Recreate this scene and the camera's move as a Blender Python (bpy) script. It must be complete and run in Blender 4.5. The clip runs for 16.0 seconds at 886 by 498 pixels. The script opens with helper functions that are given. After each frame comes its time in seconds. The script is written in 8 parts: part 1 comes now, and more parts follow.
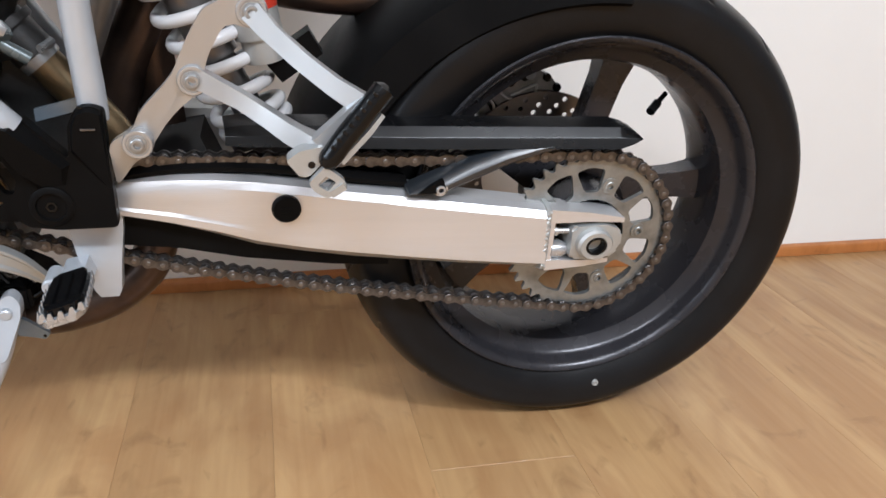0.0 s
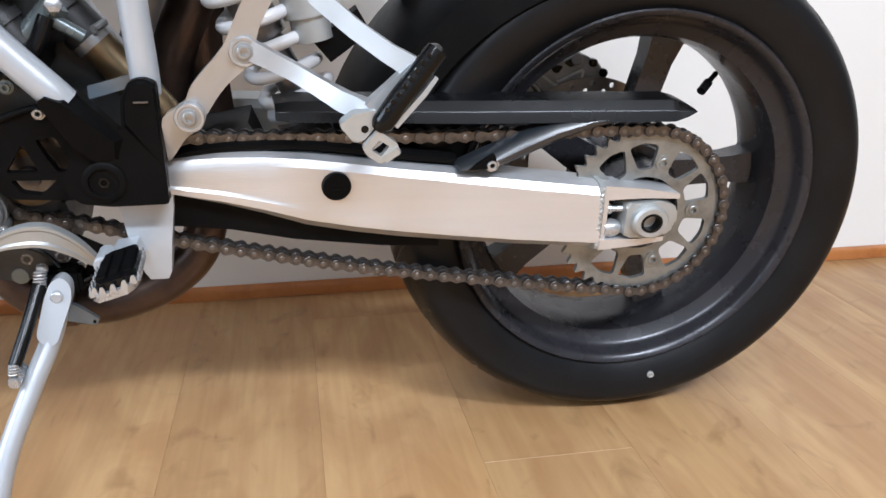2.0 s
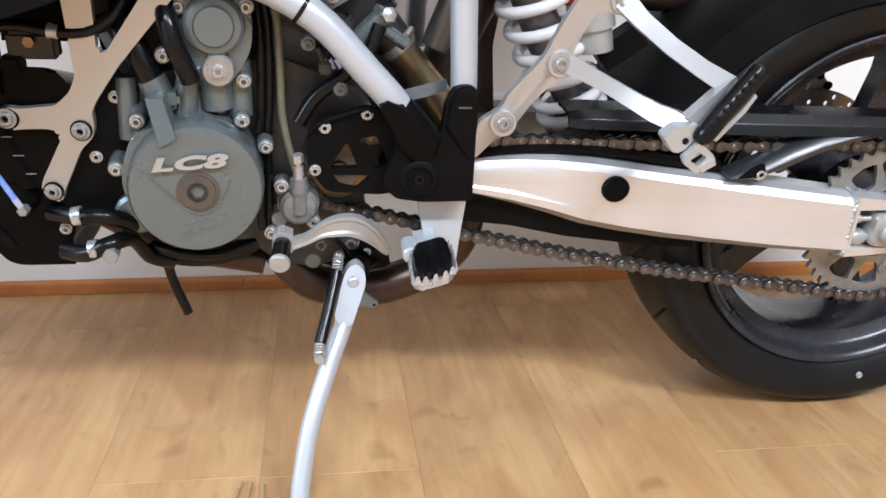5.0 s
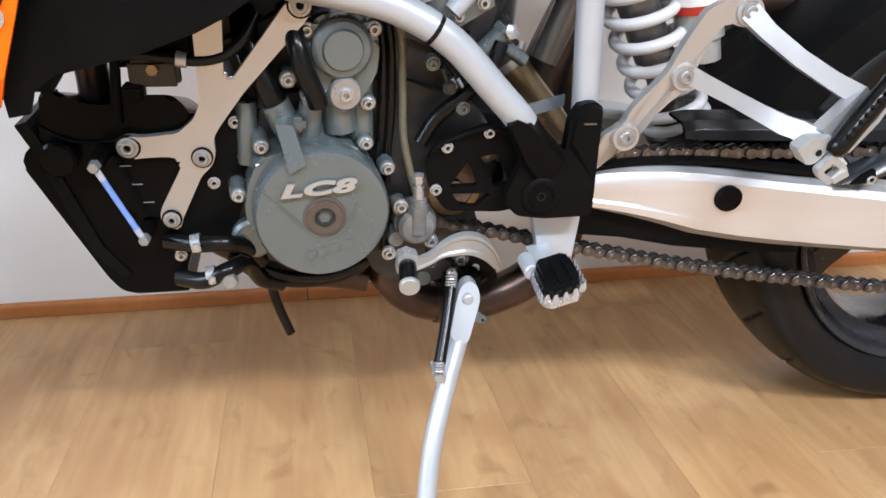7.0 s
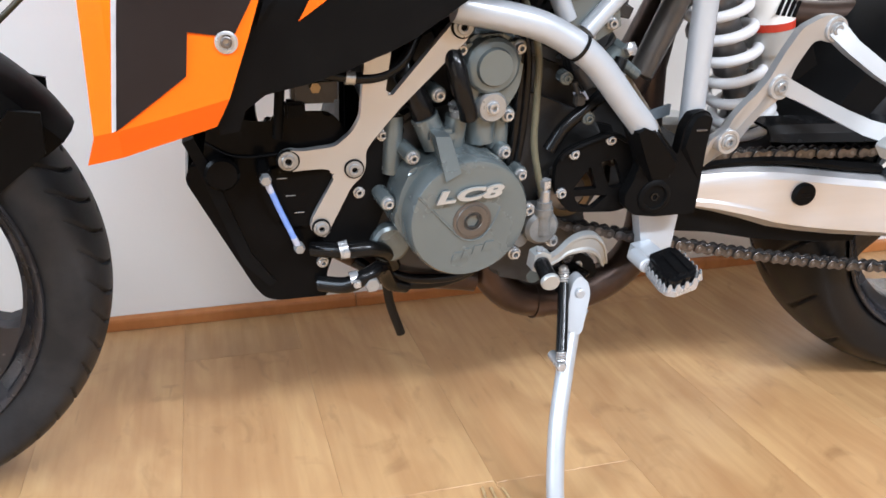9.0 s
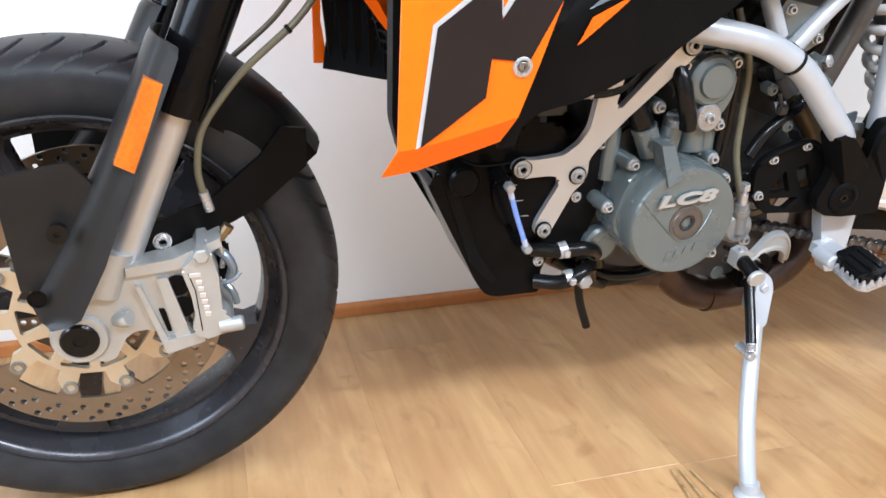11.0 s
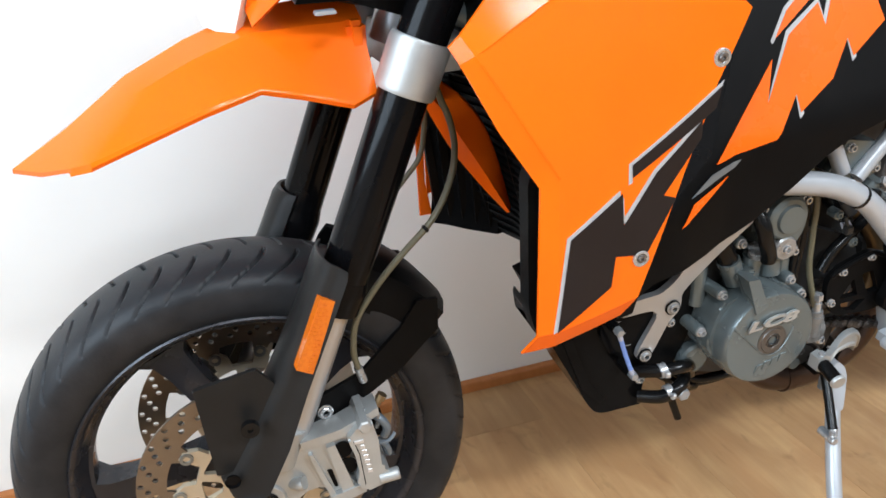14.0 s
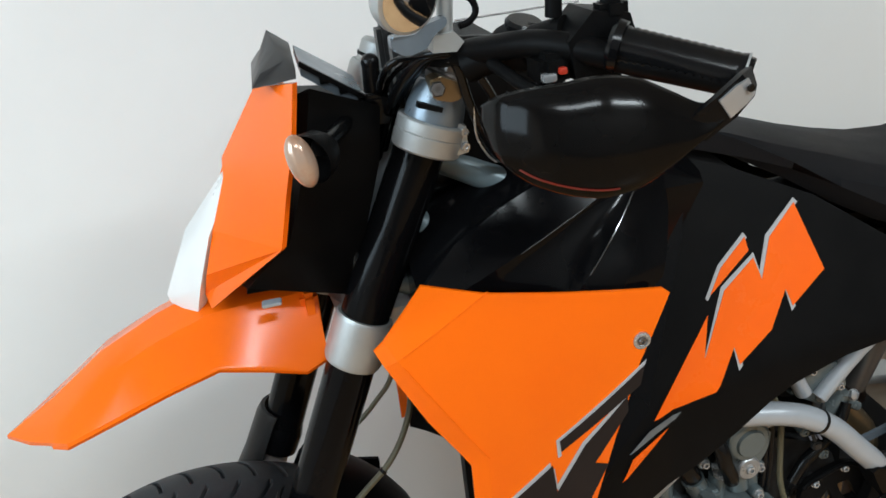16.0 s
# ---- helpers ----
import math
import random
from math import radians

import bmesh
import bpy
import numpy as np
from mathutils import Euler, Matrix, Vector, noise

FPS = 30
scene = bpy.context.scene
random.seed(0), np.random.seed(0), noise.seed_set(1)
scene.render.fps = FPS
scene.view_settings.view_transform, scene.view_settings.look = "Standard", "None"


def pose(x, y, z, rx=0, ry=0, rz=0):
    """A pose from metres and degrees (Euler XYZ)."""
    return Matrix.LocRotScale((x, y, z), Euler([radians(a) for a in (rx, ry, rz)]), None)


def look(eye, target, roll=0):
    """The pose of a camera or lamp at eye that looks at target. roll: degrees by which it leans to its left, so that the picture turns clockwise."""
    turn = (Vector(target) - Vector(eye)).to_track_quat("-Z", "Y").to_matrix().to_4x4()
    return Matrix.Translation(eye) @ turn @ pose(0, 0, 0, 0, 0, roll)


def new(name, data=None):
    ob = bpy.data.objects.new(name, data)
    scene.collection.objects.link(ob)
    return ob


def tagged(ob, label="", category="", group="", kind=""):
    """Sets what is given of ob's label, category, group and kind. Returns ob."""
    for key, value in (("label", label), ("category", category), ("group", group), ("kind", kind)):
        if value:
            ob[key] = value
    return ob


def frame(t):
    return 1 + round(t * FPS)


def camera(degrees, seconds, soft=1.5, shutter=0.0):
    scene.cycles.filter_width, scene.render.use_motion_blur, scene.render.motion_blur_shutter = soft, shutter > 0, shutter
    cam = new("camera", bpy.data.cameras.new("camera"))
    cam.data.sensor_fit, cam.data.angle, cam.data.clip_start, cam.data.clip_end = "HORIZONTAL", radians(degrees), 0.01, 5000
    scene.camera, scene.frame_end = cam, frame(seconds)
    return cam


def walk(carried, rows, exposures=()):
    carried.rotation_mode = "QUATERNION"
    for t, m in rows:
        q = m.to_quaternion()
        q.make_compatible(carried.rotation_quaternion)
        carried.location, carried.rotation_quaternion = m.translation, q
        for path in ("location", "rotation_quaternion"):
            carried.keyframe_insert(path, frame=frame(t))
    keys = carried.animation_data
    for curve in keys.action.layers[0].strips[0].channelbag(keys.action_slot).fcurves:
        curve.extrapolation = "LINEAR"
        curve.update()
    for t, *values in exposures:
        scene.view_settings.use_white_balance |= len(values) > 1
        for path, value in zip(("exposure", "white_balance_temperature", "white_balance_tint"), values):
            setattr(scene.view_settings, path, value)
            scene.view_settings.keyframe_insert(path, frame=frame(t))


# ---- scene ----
cam = camera(56.9, 16.0, soft=1.6)
PATH = [
    (0, (-0.385, -1.033, 0.649), (0.028, 0.784, -0.077), 1.8),
    (0.5, (-0.361, -1.035, 0.593), (0.033, 0.787, -0.132), 1.2),
    (1, (-0.348, -1.026, 0.569), (0.082, 0.805, -0.111), 1.2),
    (1.5, (-0.363, -1.031, 0.57), (0.032, 0.817, -0.086), 0.5),
    (2, (-0.409, -1.036, 0.573), (-0.063, 0.831, -0.055), 0.1),
    (2.5, (-0.465, -1.03, 0.578), (-0.146, 0.839, -0.06), 1.1),
    (3, (-0.516, -1.032, 0.578), (-0.195, 0.831, -0.074), 1.3),
    (3.5, (-0.566, -1.037, 0.58), (-0.251, 0.827, -0.072), 1.5),
    (4, (-0.612, -1.039, 0.588), (-0.301, 0.825, -0.065), 1.4),
    (4.5, (-0.654, -1.048, 0.596), (-0.371, 0.819, -0.064), 1.5),
    (4.7, (-0.675, -1.05, 0.599), (-0.395, 0.817, -0.062), 1.7),
    (6.8, (-0.82, -1.011, 0.638), (-0.548, 0.835, -0.082), 0.7),
    (7, (-0.85, -1.009, 0.633), (-0.531, 0.839, -0.063), 0.4),
    (7.5, (-0.912, -1.012, 0.642), (-0.499, 0.81, -0.071), 0.4),
    (8, (-0.98, -1.019, 0.636), (-0.482, 0.791, -0.053), 0.5),
    (8.2, (-1.005, -1.021, 0.637), (-0.493, 0.792, -0.036), 0.6),
    (10.3, (-1.279, -1.03, 0.676), (-0.744, 0.774, 0.0), 0.4),
    (10.5, (-1.303, -1.031, 0.681), (-0.793, 0.778, -0.002), 0.3),
    (11, (-1.368, -1.024, 0.684), (-0.872, 0.784, -0.011), -0.1),
    (11.5, (-1.422, -1.021, 0.686), (-0.933, 0.783, -0.026), -0.6),
    (12, (-1.467, -1.025, 0.69), (-1.003, 0.773, -0.051), -1.4),
    (12.5, (-1.5, -1.031, 0.705), (-1.073, 0.765, -0.065), -3.0),
    (13, (-1.514, -1.024, 0.758), (-1.034, 0.774, 0.024), -4.1),
    (13.5, (-1.519, -1.023, 0.853), (-1.041, 0.772, 0.113), -4.9),
    (14, (-1.506, -1.032, 0.933), (-1.032, 0.769, 0.204), -5.6),
    (14.5, (-1.483, -1.032, 1.003), (-1.013, 0.786, 0.316), -6.1),
    (15, (-1.446, -1.029, 1.069), (-1.011, 0.808, 0.408), -6.9),
    (15.5, (-1.389, -1.032, 1.133), (-0.998, 0.822, 0.492), -7.9),
    (16, (-1.322, -1.047, 1.18), (-1.016, 0.826, 0.551), -8.5),
]
EXPOSURES = [(0.0, 0.02, 5800, 10), (1.5, 0.1, 5620, 9), (3.0, 0.36, 5520, 9), (4.5, 0.40, 5620, 10), (8.0, 0.44, 5680, 10), (11.0, 0.60, 5640, 9), (12.8, 0.55, 5560, 8), (13.6, 0.27, 5700, 7), (15.2, -0.52, 5850, 4), (16.0, -0.62, 5800, 2)]
walk(cam, [(t, look(eye, target, roll)) for t, eye, target, roll in PATH], EXPOSURES)


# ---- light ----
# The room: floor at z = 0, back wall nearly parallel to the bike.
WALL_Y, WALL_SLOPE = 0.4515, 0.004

world = bpy.data.worlds.new("world")
world.use_nodes = True
scene.world = world
_bg = world.node_tree.nodes["Background"]
_bg.inputs["Color"].default_value = (0.80, 0.88, 1.0, 1)
_bg.inputs["Strength"].default_value = 0.5


def area_lamp(name, m, sx, sy, watts, colour):
    data = bpy.data.lights.new(name, "AREA")
    data.shape, data.size, data.size_y = "RECTANGLE", sx, sy
    data.energy, data.color = watts, colour
    ob = new(name, data)
    ob.matrix_world = m
    return ob


# daylight through the window on the side wall, and two added, unseen ceiling lamps
area_lamp("window_daylight", look((-3.10, -1.1, 1.65), (-0.9, -0.6, 0.9)), 1.5, 1.3, 58, (0.86, 0.94, 1.0))
area_lamp("added_ceiling_glow", look((-1.15, -2.45, 2.56), (-1.15, -2.45, 0)), 1.15, 0.28, 62, (1.0, 0.99, 0.975))
area_lamp("added_ceiling_glow", look((0.65, -2.45, 2.56), (0.65, -2.45, 0)), 1.15, 0.28, 116, (1.0, 0.99, 0.975))

# ---- materials ----


def nodes_of(name):
    m = bpy.data.materials.new(name)
    m.use_nodes = True
    t = m.node_tree
    return m, t, t.nodes["Principled BSDF"]


def mixed(t, fac, a, b):
    """A colour mix node; a and b are colours or sockets."""
    n = t.nodes.new("ShaderNodeMix")
    n.data_type = "RGBA"
    if hasattr(fac, "is_output"):
        t.links.new(fac, n.inputs[0])
    else:
        n.inputs[0].default_value = fac
    for k, c in ((6, a), (7, b)):
        if hasattr(c, "is_output"):
            t.links.new(c, n.inputs[k])
        else:
            n.inputs[k].default_value = (*c, 1)
    return n.outputs[2]


def noise_of(t, scale, detail=4.0, stretch=(1, 1, 1), rough=0.55):
    co = t.nodes.new("ShaderNodeTexCoord")
    mp = t.nodes.new("ShaderNodeMapping")
    mp.inputs["Scale"].default_value = stretch
    n = t.nodes.new("ShaderNodeTexNoise")
    n.inputs["Scale"].default_value = scale
    n.inputs["Detail"].default_value = detail
    n.inputs["Roughness"].default_value = rough
    t.links.new(co.outputs["Object"], mp.inputs["Vector"])
    t.links.new(mp.outputs["Vector"], n.inputs["Vector"])
    return n.outputs["Fac"]


def ramp(t, fac, lo, hi):
    n = t.nodes.new("ShaderNodeMapRange")
    n.inputs["From Min"].default_value, n.inputs["From Max"].default_value = lo, hi
    t.links.new(fac, n.inputs["Value"])
    return n.outputs["Result"]


def bump(t, b, height, strength, distance):
    n = t.nodes.new("ShaderNodeBump")
    n.inputs["Strength"].default_value, n.inputs["Distance"].default_value = strength, distance
    t.links.new(height, n.inputs["Height"])
    t.links.new(n.outputs["Normal"], b.inputs["Normal"])


def surface(name, colour, rough=0.5, metal=0.0, dirt=None, dirt_amount=0.35, scale=60, grain=400, relief=0.15,
            coat=0.0, stretch=(1, 1, 1), rough_var=0.1, spec=0.5):
    """Paint, metal or plastic with dirt at one scale and fine grain at another."""
    m, t, b = nodes_of(name)
    big, fine = noise_of(t, scale, 5, stretch), noise_of(t, grain, 2, stretch)
    dirt = dirt or tuple(c * 0.6 for c in colour)
    f = t.nodes.new("ShaderNodeMath")
    f.operation = "MULTIPLY"
    t.links.new(ramp(t, big, 0.42, 0.75), f.inputs[0])
    f.inputs[1].default_value = dirt_amount
    t.links.new(mixed(t, f.outputs[0], colour, dirt), b.inputs["Base Color"])
    r = t.nodes.new("ShaderNodeMapRange")
    r.inputs["To Min"].default_value, r.inputs["To Max"].default_value = max(0.03, rough - rough_var), min(1, rough + rough_var)
    t.links.new(big, r.inputs["Value"])
    t.links.new(r.outputs["Result"], b.inputs["Roughness"])
    b.inputs["Metallic"].default_value = metal
    b.inputs["Specular IOR Level"].default_value = spec
    b.inputs["Coat Weight"].default_value = coat
    b.inputs["Coat Roughness"].default_value = 0.08
    if relief:
        bump(t, b, fine, relief, 0.0006)
    return m


M_TYRE = surface("tyre_rubber", (0.0055, 0.0058, 0.0066), 0.36, dirt=(0.0105, 0.0108, 0.012), dirt_amount=0.6, scale=14, grain=260, relief=0.3, spec=0.22)
# front tyre rubber, greyed to carry the window's sheen on the tread
M_TYRE_SHEEN = surface("sheen_grey_tyre_rubber", (0.015, 0.016, 0.018), 0.46, dirt=(0.040, 0.040, 0.042), dirt_amount=0.7, scale=16, grain=240, relief=0.35, spec=0.22)
M_SATIN = surface("satin_black_plastic", (0.012, 0.0115, 0.011), 0.36, dirt=(0.022, 0.021, 0.020), scale=16, grain=900, relief=0.25, spec=0.20)
M_RIM = surface("rim_anthracite", (0.028, 0.0275, 0.032), 0.27, 0.35, dirt=(0.040, 0.039, 0.043), scale=22, grain=900, relief=0.06)
M_ALU = surface("bare_aluminium", (0.70, 0.705, 0.72), 0.38, 0.72, dirt=(0.56, 0.55, 0.54), dirt_amount=0.5, scale=7, grain=200, relief=0.22, stretch=(0.22, 1, 3.5))
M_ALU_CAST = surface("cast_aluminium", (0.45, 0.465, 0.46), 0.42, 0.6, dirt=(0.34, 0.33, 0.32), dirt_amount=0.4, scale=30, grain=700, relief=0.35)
M_SILVER = surface("silver_paint", (0.43, 0.455, 0.485), 0.34, 0.25, dirt=(0.36, 0.37, 0.39), scale=25, grain=900, relief=0.05, coat=0.25)
M_HANGER = surface("anodised_silver", (0.46, 0.468, 0.475), 0.34, 0.70, dirt=(0.50, 0.49, 0.48), scale=24, grain=800, relief=0.18)
M_PLASTIC = surface("black_plastic", (0.0042, 0.0041, 0.0042), 0.40, dirt=(0.0085, 0.008, 0.0076), scale=20, grain=900, relief=0.3, spec=0.055)
M_GLOSS = surface("black_gloss_paint", (0.003, 0.003, 0.0035), 0.12, dirt=(0.006, 0.006, 0.006), scale=8, relief=0.0, coat=0.0, rough_var=0.03, spec=0.12)
# frame paint darkened to blue-grey: the hand guard's shade put into the colour
M_HEADTUBE_SHADED = surface("shaded_frame_paint", (0.16, 0.20, 0.215), 0.36, 0.2, dirt=(0.10, 0.12, 0.13), scale=25, grain=900, relief=0.05, spec=0.3)
M_SHELL = surface("satin_black_shell", (0.0030, 0.0028, 0.0028), 0.13, dirt=(0.006, 0.0052, 0.0048), dirt_amount=0.7, scale=12, grain=700, relief=0.03, rough_var=0.05, spec=0.12)
M_TANK = surface("glossy_black_tank_plastic", (0.003, 0.0029, 0.003), 0.15, dirt=(0.006, 0.0055, 0.0055), scale=26, grain=60, relief=0.35, rough_var=0.05, spec=0.06)
# extra shiny black, only for the highlight lines on the tank creases
M_HIGHLIGHT = surface("black_highlight_line", (0.01, 0.01, 0.011), 0.16, relief=0.0, rough_var=0.03, coat=1.0, spec=1.0)
M_RUBBER = surface("black_hose_rubber", (0.0040, 0.0040, 0.0043), 0.20, dirt=(0.009, 0.0085, 0.008), scale=30, grain=600, relief=0.1, spec=0.24)
M_ORANGE = surface("orange_plastic", (0.92, 0.150, 0.001), 0.17, dirt=(0.88, 0.118, 0.001), dirt_amount=0.5, scale=6, grain=700, relief=0.04, coat=0.0, spec=0.22)
M_WHITE = surface("white_plastic", (0.82, 0.82, 0.80), 0.30, dirt=(0.70, 0.68, 0.65), scale=9, relief=0.04, coat=0.2)
M_DECAL = surface("charcoal_decal", (0.016, 0.012, 0.0115), 0.33, dirt=(0.022, 0.018, 0.017), scale=20, relief=0.04, spec=0.15)
M_DECAL_ORANGE = surface("orange_decal", (0.92, 0.132, 0.001), 0.28, dirt=(0.84, 0.10, 0.001), scale=12, relief=0.04, spec=0.25)
M_DECAL_GREY = surface("grey_decal_outline", (0.42, 0.42, 0.43), 0.40, relief=0.04)
M_ENGINE = surface("engine_grey_paint", (0.142, 0.168, 0.172), 0.26, 0.45, dirt=(0.110, 0.126, 0.128), dirt_amount=0.35, scale=18, grain=800, relief=0.10)
M_ENGINE_DARK = surface("engine_cast_dark", (0.036, 0.036, 0.036), 0.44, 0.35, dirt=(0.018, 0.016, 0.015), dirt_amount=0.85, scale=34, grain=500, relief=0.4)
M_STEEL = surface("zinc_steel", (0.48, 0.49, 0.50), 0.26, 0.65, dirt=(0.24, 0.24, 0.24), scale=80, relief=0.05)
M_STEEL_DARK = surface("burnished_steel", (0.20, 0.19, 0.185), 0.34, 0.85, dirt=(0.10, 0.09, 0.08), scale=60, relief=0.1)
M_CHAIN = surface("oily_chain_steel", (0.135, 0.125, 0.12), 0.36, 0.85, dirt=(0.026, 0.023, 0.021), dirt_amount=0.7, scale=110, grain=500, relief=0.2)
M_SPROCKET = surface("worn_sprocket_steel", (0.30, 0.312, 0.305), 0.40, 0.75, dirt=(0.11, 0.105, 0.10), dirt_amount=0.6, scale=45, relief=0.2)
M_DISC = surface("used_brake_disc", (0.235, 0.195, 0.150), 0.33, 0.8, dirt=(0.21, 0.155, 0.105), dirt_amount=0.6, scale=40, grain=600, relief=0.1)
M_CARRIER = surface("champagne_carrier", (0.60, 0.53, 0.40), 0.38, 0.6, dirt=(0.52, 0.43, 0.32), scale=40, relief=0.1)
M_EXHAUST = surface("heat_tinted_pipe", (0.085, 0.058, 0.046), 0.33, 0.8, dirt=(0.032, 0.024, 0.022), dirt_amount=0.7, scale=22, grain=300, relief=0.15)
M_BRASS = surface("brassy_pipe", (0.25, 0.19, 0.11), 0.34, 0.85, dirt=(0.16, 0.10, 0.05), dirt_amount=0.7, scale=24, relief=0.1)
M_SPRING = surface("white_spring_paint", (0.60, 0.60, 0.61), 0.34, dirt=(0.62, 0.60, 0.57), scale=40, relief=0.05, coat=0.2)
M_RED = surface("red_label", (0.42, 0.03, 0.012), 0.4, relief=0.05)
M_BLUE = surface("blue_tube_fluid", (0.16, 0.27, 0.66), 0.25, dirt=(0.30, 0.42, 0.80), scale=70, relief=0.0)
M_CLEAR = surface("milky_tube", (0.42, 0.44, 0.54), 0.25, relief=0.0)
M_OLIVE = surface("olive_braided_line", (0.115, 0.105, 0.065), 0.42, dirt=(0.05, 0.05, 0.03), scale=300, relief=0.3)
M_BLUESTEEL = surface("blue_grey_sheet", (0.20, 0.24, 0.28), 0.30, 0.5, dirt=(0.09, 0.10, 0.12), scale=30, relief=0.05)
M_AMBER = surface("amber_reflector", (0.62, 0.145, 0.002), 0.20, dirt=(0.46, 0.075, 0.001), dirt_amount=0.6, scale=260, grain=420, relief=0.12, coat=0.6)
M_LENS = surface("clear_amber_lens", (0.50, 0.36, 0.27), 0.20, 0.35, dirt=(0.40, 0.15, 0.05), dirt_amount=0.95, scale=40, relief=0.2, coat=0.3)
M_SCREEN = surface("smoked_screen", (0.036, 0.034, 0.033), 0.36, dirt=(0.05, 0.05, 0.05), scale=10, relief=0.05, spec=0.2)
M_SEAT = surface("black_seat_vinyl", (0.008, 0.0082, 0.0095), 0.58, dirt=(0.014, 0.014, 0.016), scale=14, grain=520, relief=0.5, spec=0.10)
M_MIRROR = surface("mirror_glass", (0.85, 0.86, 0.87), 0.05, 1.0, relief=0.0, rough_var=0.01)
M_MARK = surface("chalky_mark", (0.33, 0.32, 0.30), 0.8, dirt=(0.2, 0.2, 0.19), scale=120, relief=0.3)


def wood(name, light, dark, plank_random):
    """Laminate with grain along y, board to board variation, darker streaks and small knots."""
    m, t, b = nodes_of(name)
    info = t.nodes.new("ShaderNodeObjectInfo")
    co = t.nodes.new("ShaderNodeTexCoord")
    add = t.nodes.new("ShaderNodeVectorMath")
    add.operation = "MULTIPLY_ADD"
    t.links.new(info.outputs["Random"], add.inputs[0])
    add.inputs[1].default_value = (37, 91, 13)
    t.links.new(co.outputs["Object"], add.inputs[2])

    def streak(scale, stretch, detail, distort=0.0):
        mp = t.nodes.new("ShaderNodeMapping")
        mp.inputs["Scale"].default_value = stretch
        n = t.nodes.new("ShaderNodeTexNoise")
        n.inputs["Scale"].default_value, n.inputs["Detail"].default_value = scale, detail
        n.inputs["Distortion"].default_value = distort
        t.links.new(add.outputs[0], mp.inputs["Vector"])
        t.links.new(mp.outputs["Vector"], n.inputs["Vector"])
        return n.outputs["Fac"]

    broad = ramp(t, streak(4, (2.2, 0.7, 1), 5, 1.4), 0.36, 0.62)
    fine = ramp(t, streak(26, (3.0, 0.16, 1), 5, 0.3), 0.34, 0.7)
    knots = ramp(t, streak(8, (1.5, 1.0, 1), 4, 1.6), 0.60, 0.78)
    mid = tuple((a + c) / 2 for a, c in zip(light, dark))
    col = mixed(t, broad, light, mid)
    s = t.nodes.new("ShaderNodeMath")
    s.operation, s.inputs[1].default_value = "MULTIPLY", 0.30
    t.links.new(fine, s.inputs[0])
    col = mixed(t, s.outputs[0], col, dark)
    s = t.nodes.new("ShaderNodeMath")
    s.operation, s.inputs[1].default_value = "MULTIPLY", 0.55
    t.links.new(knots, s.inputs[0])
    col = mixed(t, s.outputs[0], col, tuple(c * 0.62 for c in dark))
    flecks = ramp(t, streak(38, (1.5, 0.30, 1), 2, 0.4), 0.69, 0.78)
    s = t.nodes.new("ShaderNodeMath")
    s.operation, s.inputs[1].default_value = "MULTIPLY", 0.32
    t.links.new(flecks, s.inputs[0])
    col = mixed(t, s.outputs[0], col, tuple(c * 0.5 for c in dark))
    hsv = t.nodes.new("ShaderNodeHueSaturation")
    v = t.nodes.new("ShaderNodeMapRange")
    v.inputs["To Min"].default_value, v.inputs["To Max"].default_value = 1 - plank_random, 1 + plank_random
    t.links.new(info.outputs["Random"], v.inputs["Value"])
    t.links.new(v.outputs["Result"], hsv.inputs["Value"])
    t.links.new(col, hsv.inputs["Color"])
    t.links.new(hsv.outputs["Color"], b.inputs["Base Color"])
    r = t.nodes.new("ShaderNodeMapRange")
    r.inputs["To Min"].default_value, r.inputs["To Max"].default_value = 0.28, 0.44
    t.links.new(fine, r.inputs["Value"])
    t.links.new(r.outputs["Result"], b.inputs["Roughness"])
    b.inputs["Specular IOR Level"].default_value = 0.5
    bump(t, b, fine, 0.08, 0.0006)
    return m


M_FLOOR = wood("laminate_floor", (0.475, 0.295, 0.133), (0.282, 0.134, 0.051), 0.08)
M_SKIRT = wood("baseboard_wood", (0.48, 0.190, 0.055), (0.33, 0.11, 0.026), 0.04)
M_BLANK = surface("dark_joint", (0.20, 0.115, 0.05), 0.7, relief=0.1)
M_WALL = surface("painted_plaster_wall", (0.86, 0.845, 0.81), 0.75, dirt=(0.79, 0.765, 0.735), dirt_amount=0.5, scale=2.2, grain=170, relief=0.22)
M_CEIL = surface("ceiling_paint", (0.50, 0.49, 0.48), 0.8, scale=3, grain=120, relief=0.1)
M_STICK = surface("bamboo_stick", (0.40, 0.27, 0.13), 0.5, dirt=(0.14, 0.08, 0.03), dirt_amount=0.9, scale=60, relief=0.3)
M_WALL_DIM = surface("grey_wall_paint", (0.27, 0.262, 0.255), 0.8, dirt=(0.23, 0.222, 0.215), scale=2.2, grain=170, relief=0.2)
M_CALIPER = surface("weathered_cast_grey", (0.25, 0.257, 0.257), 0.45, 0.5, dirt=(0.09, 0.09, 0.088), dirt_amount=0.6, scale=60, grain=700, relief=0.35)
M_BOLT = surface("grey_bolt_steel", (0.34, 0.35, 0.355), 0.30, 0.6, dirt=(0.16, 0.16, 0.16), scale=90, relief=0.05)
M_STRIPE = surface("dark_red_stripe", (0.12, 0.010, 0.004), 0.35, relief=0.0)
M_CAN = surface("brown_grey_steel", (0.130, 0.122, 0.114), 0.33, 0.7, dirt=(0.08, 0.068, 0.056), dirt_amount=0.6, scale=30, relief=0.1)
# black lifted to blue-grey, standing in for the window's reflection on the stay
M_STAY = surface("sheen_gloss_black", (0.016, 0.019, 0.023), 0.34, dirt=(0.030, 0.033, 0.038), scale=20, grain=900, relief=0.05, spec=0.9)
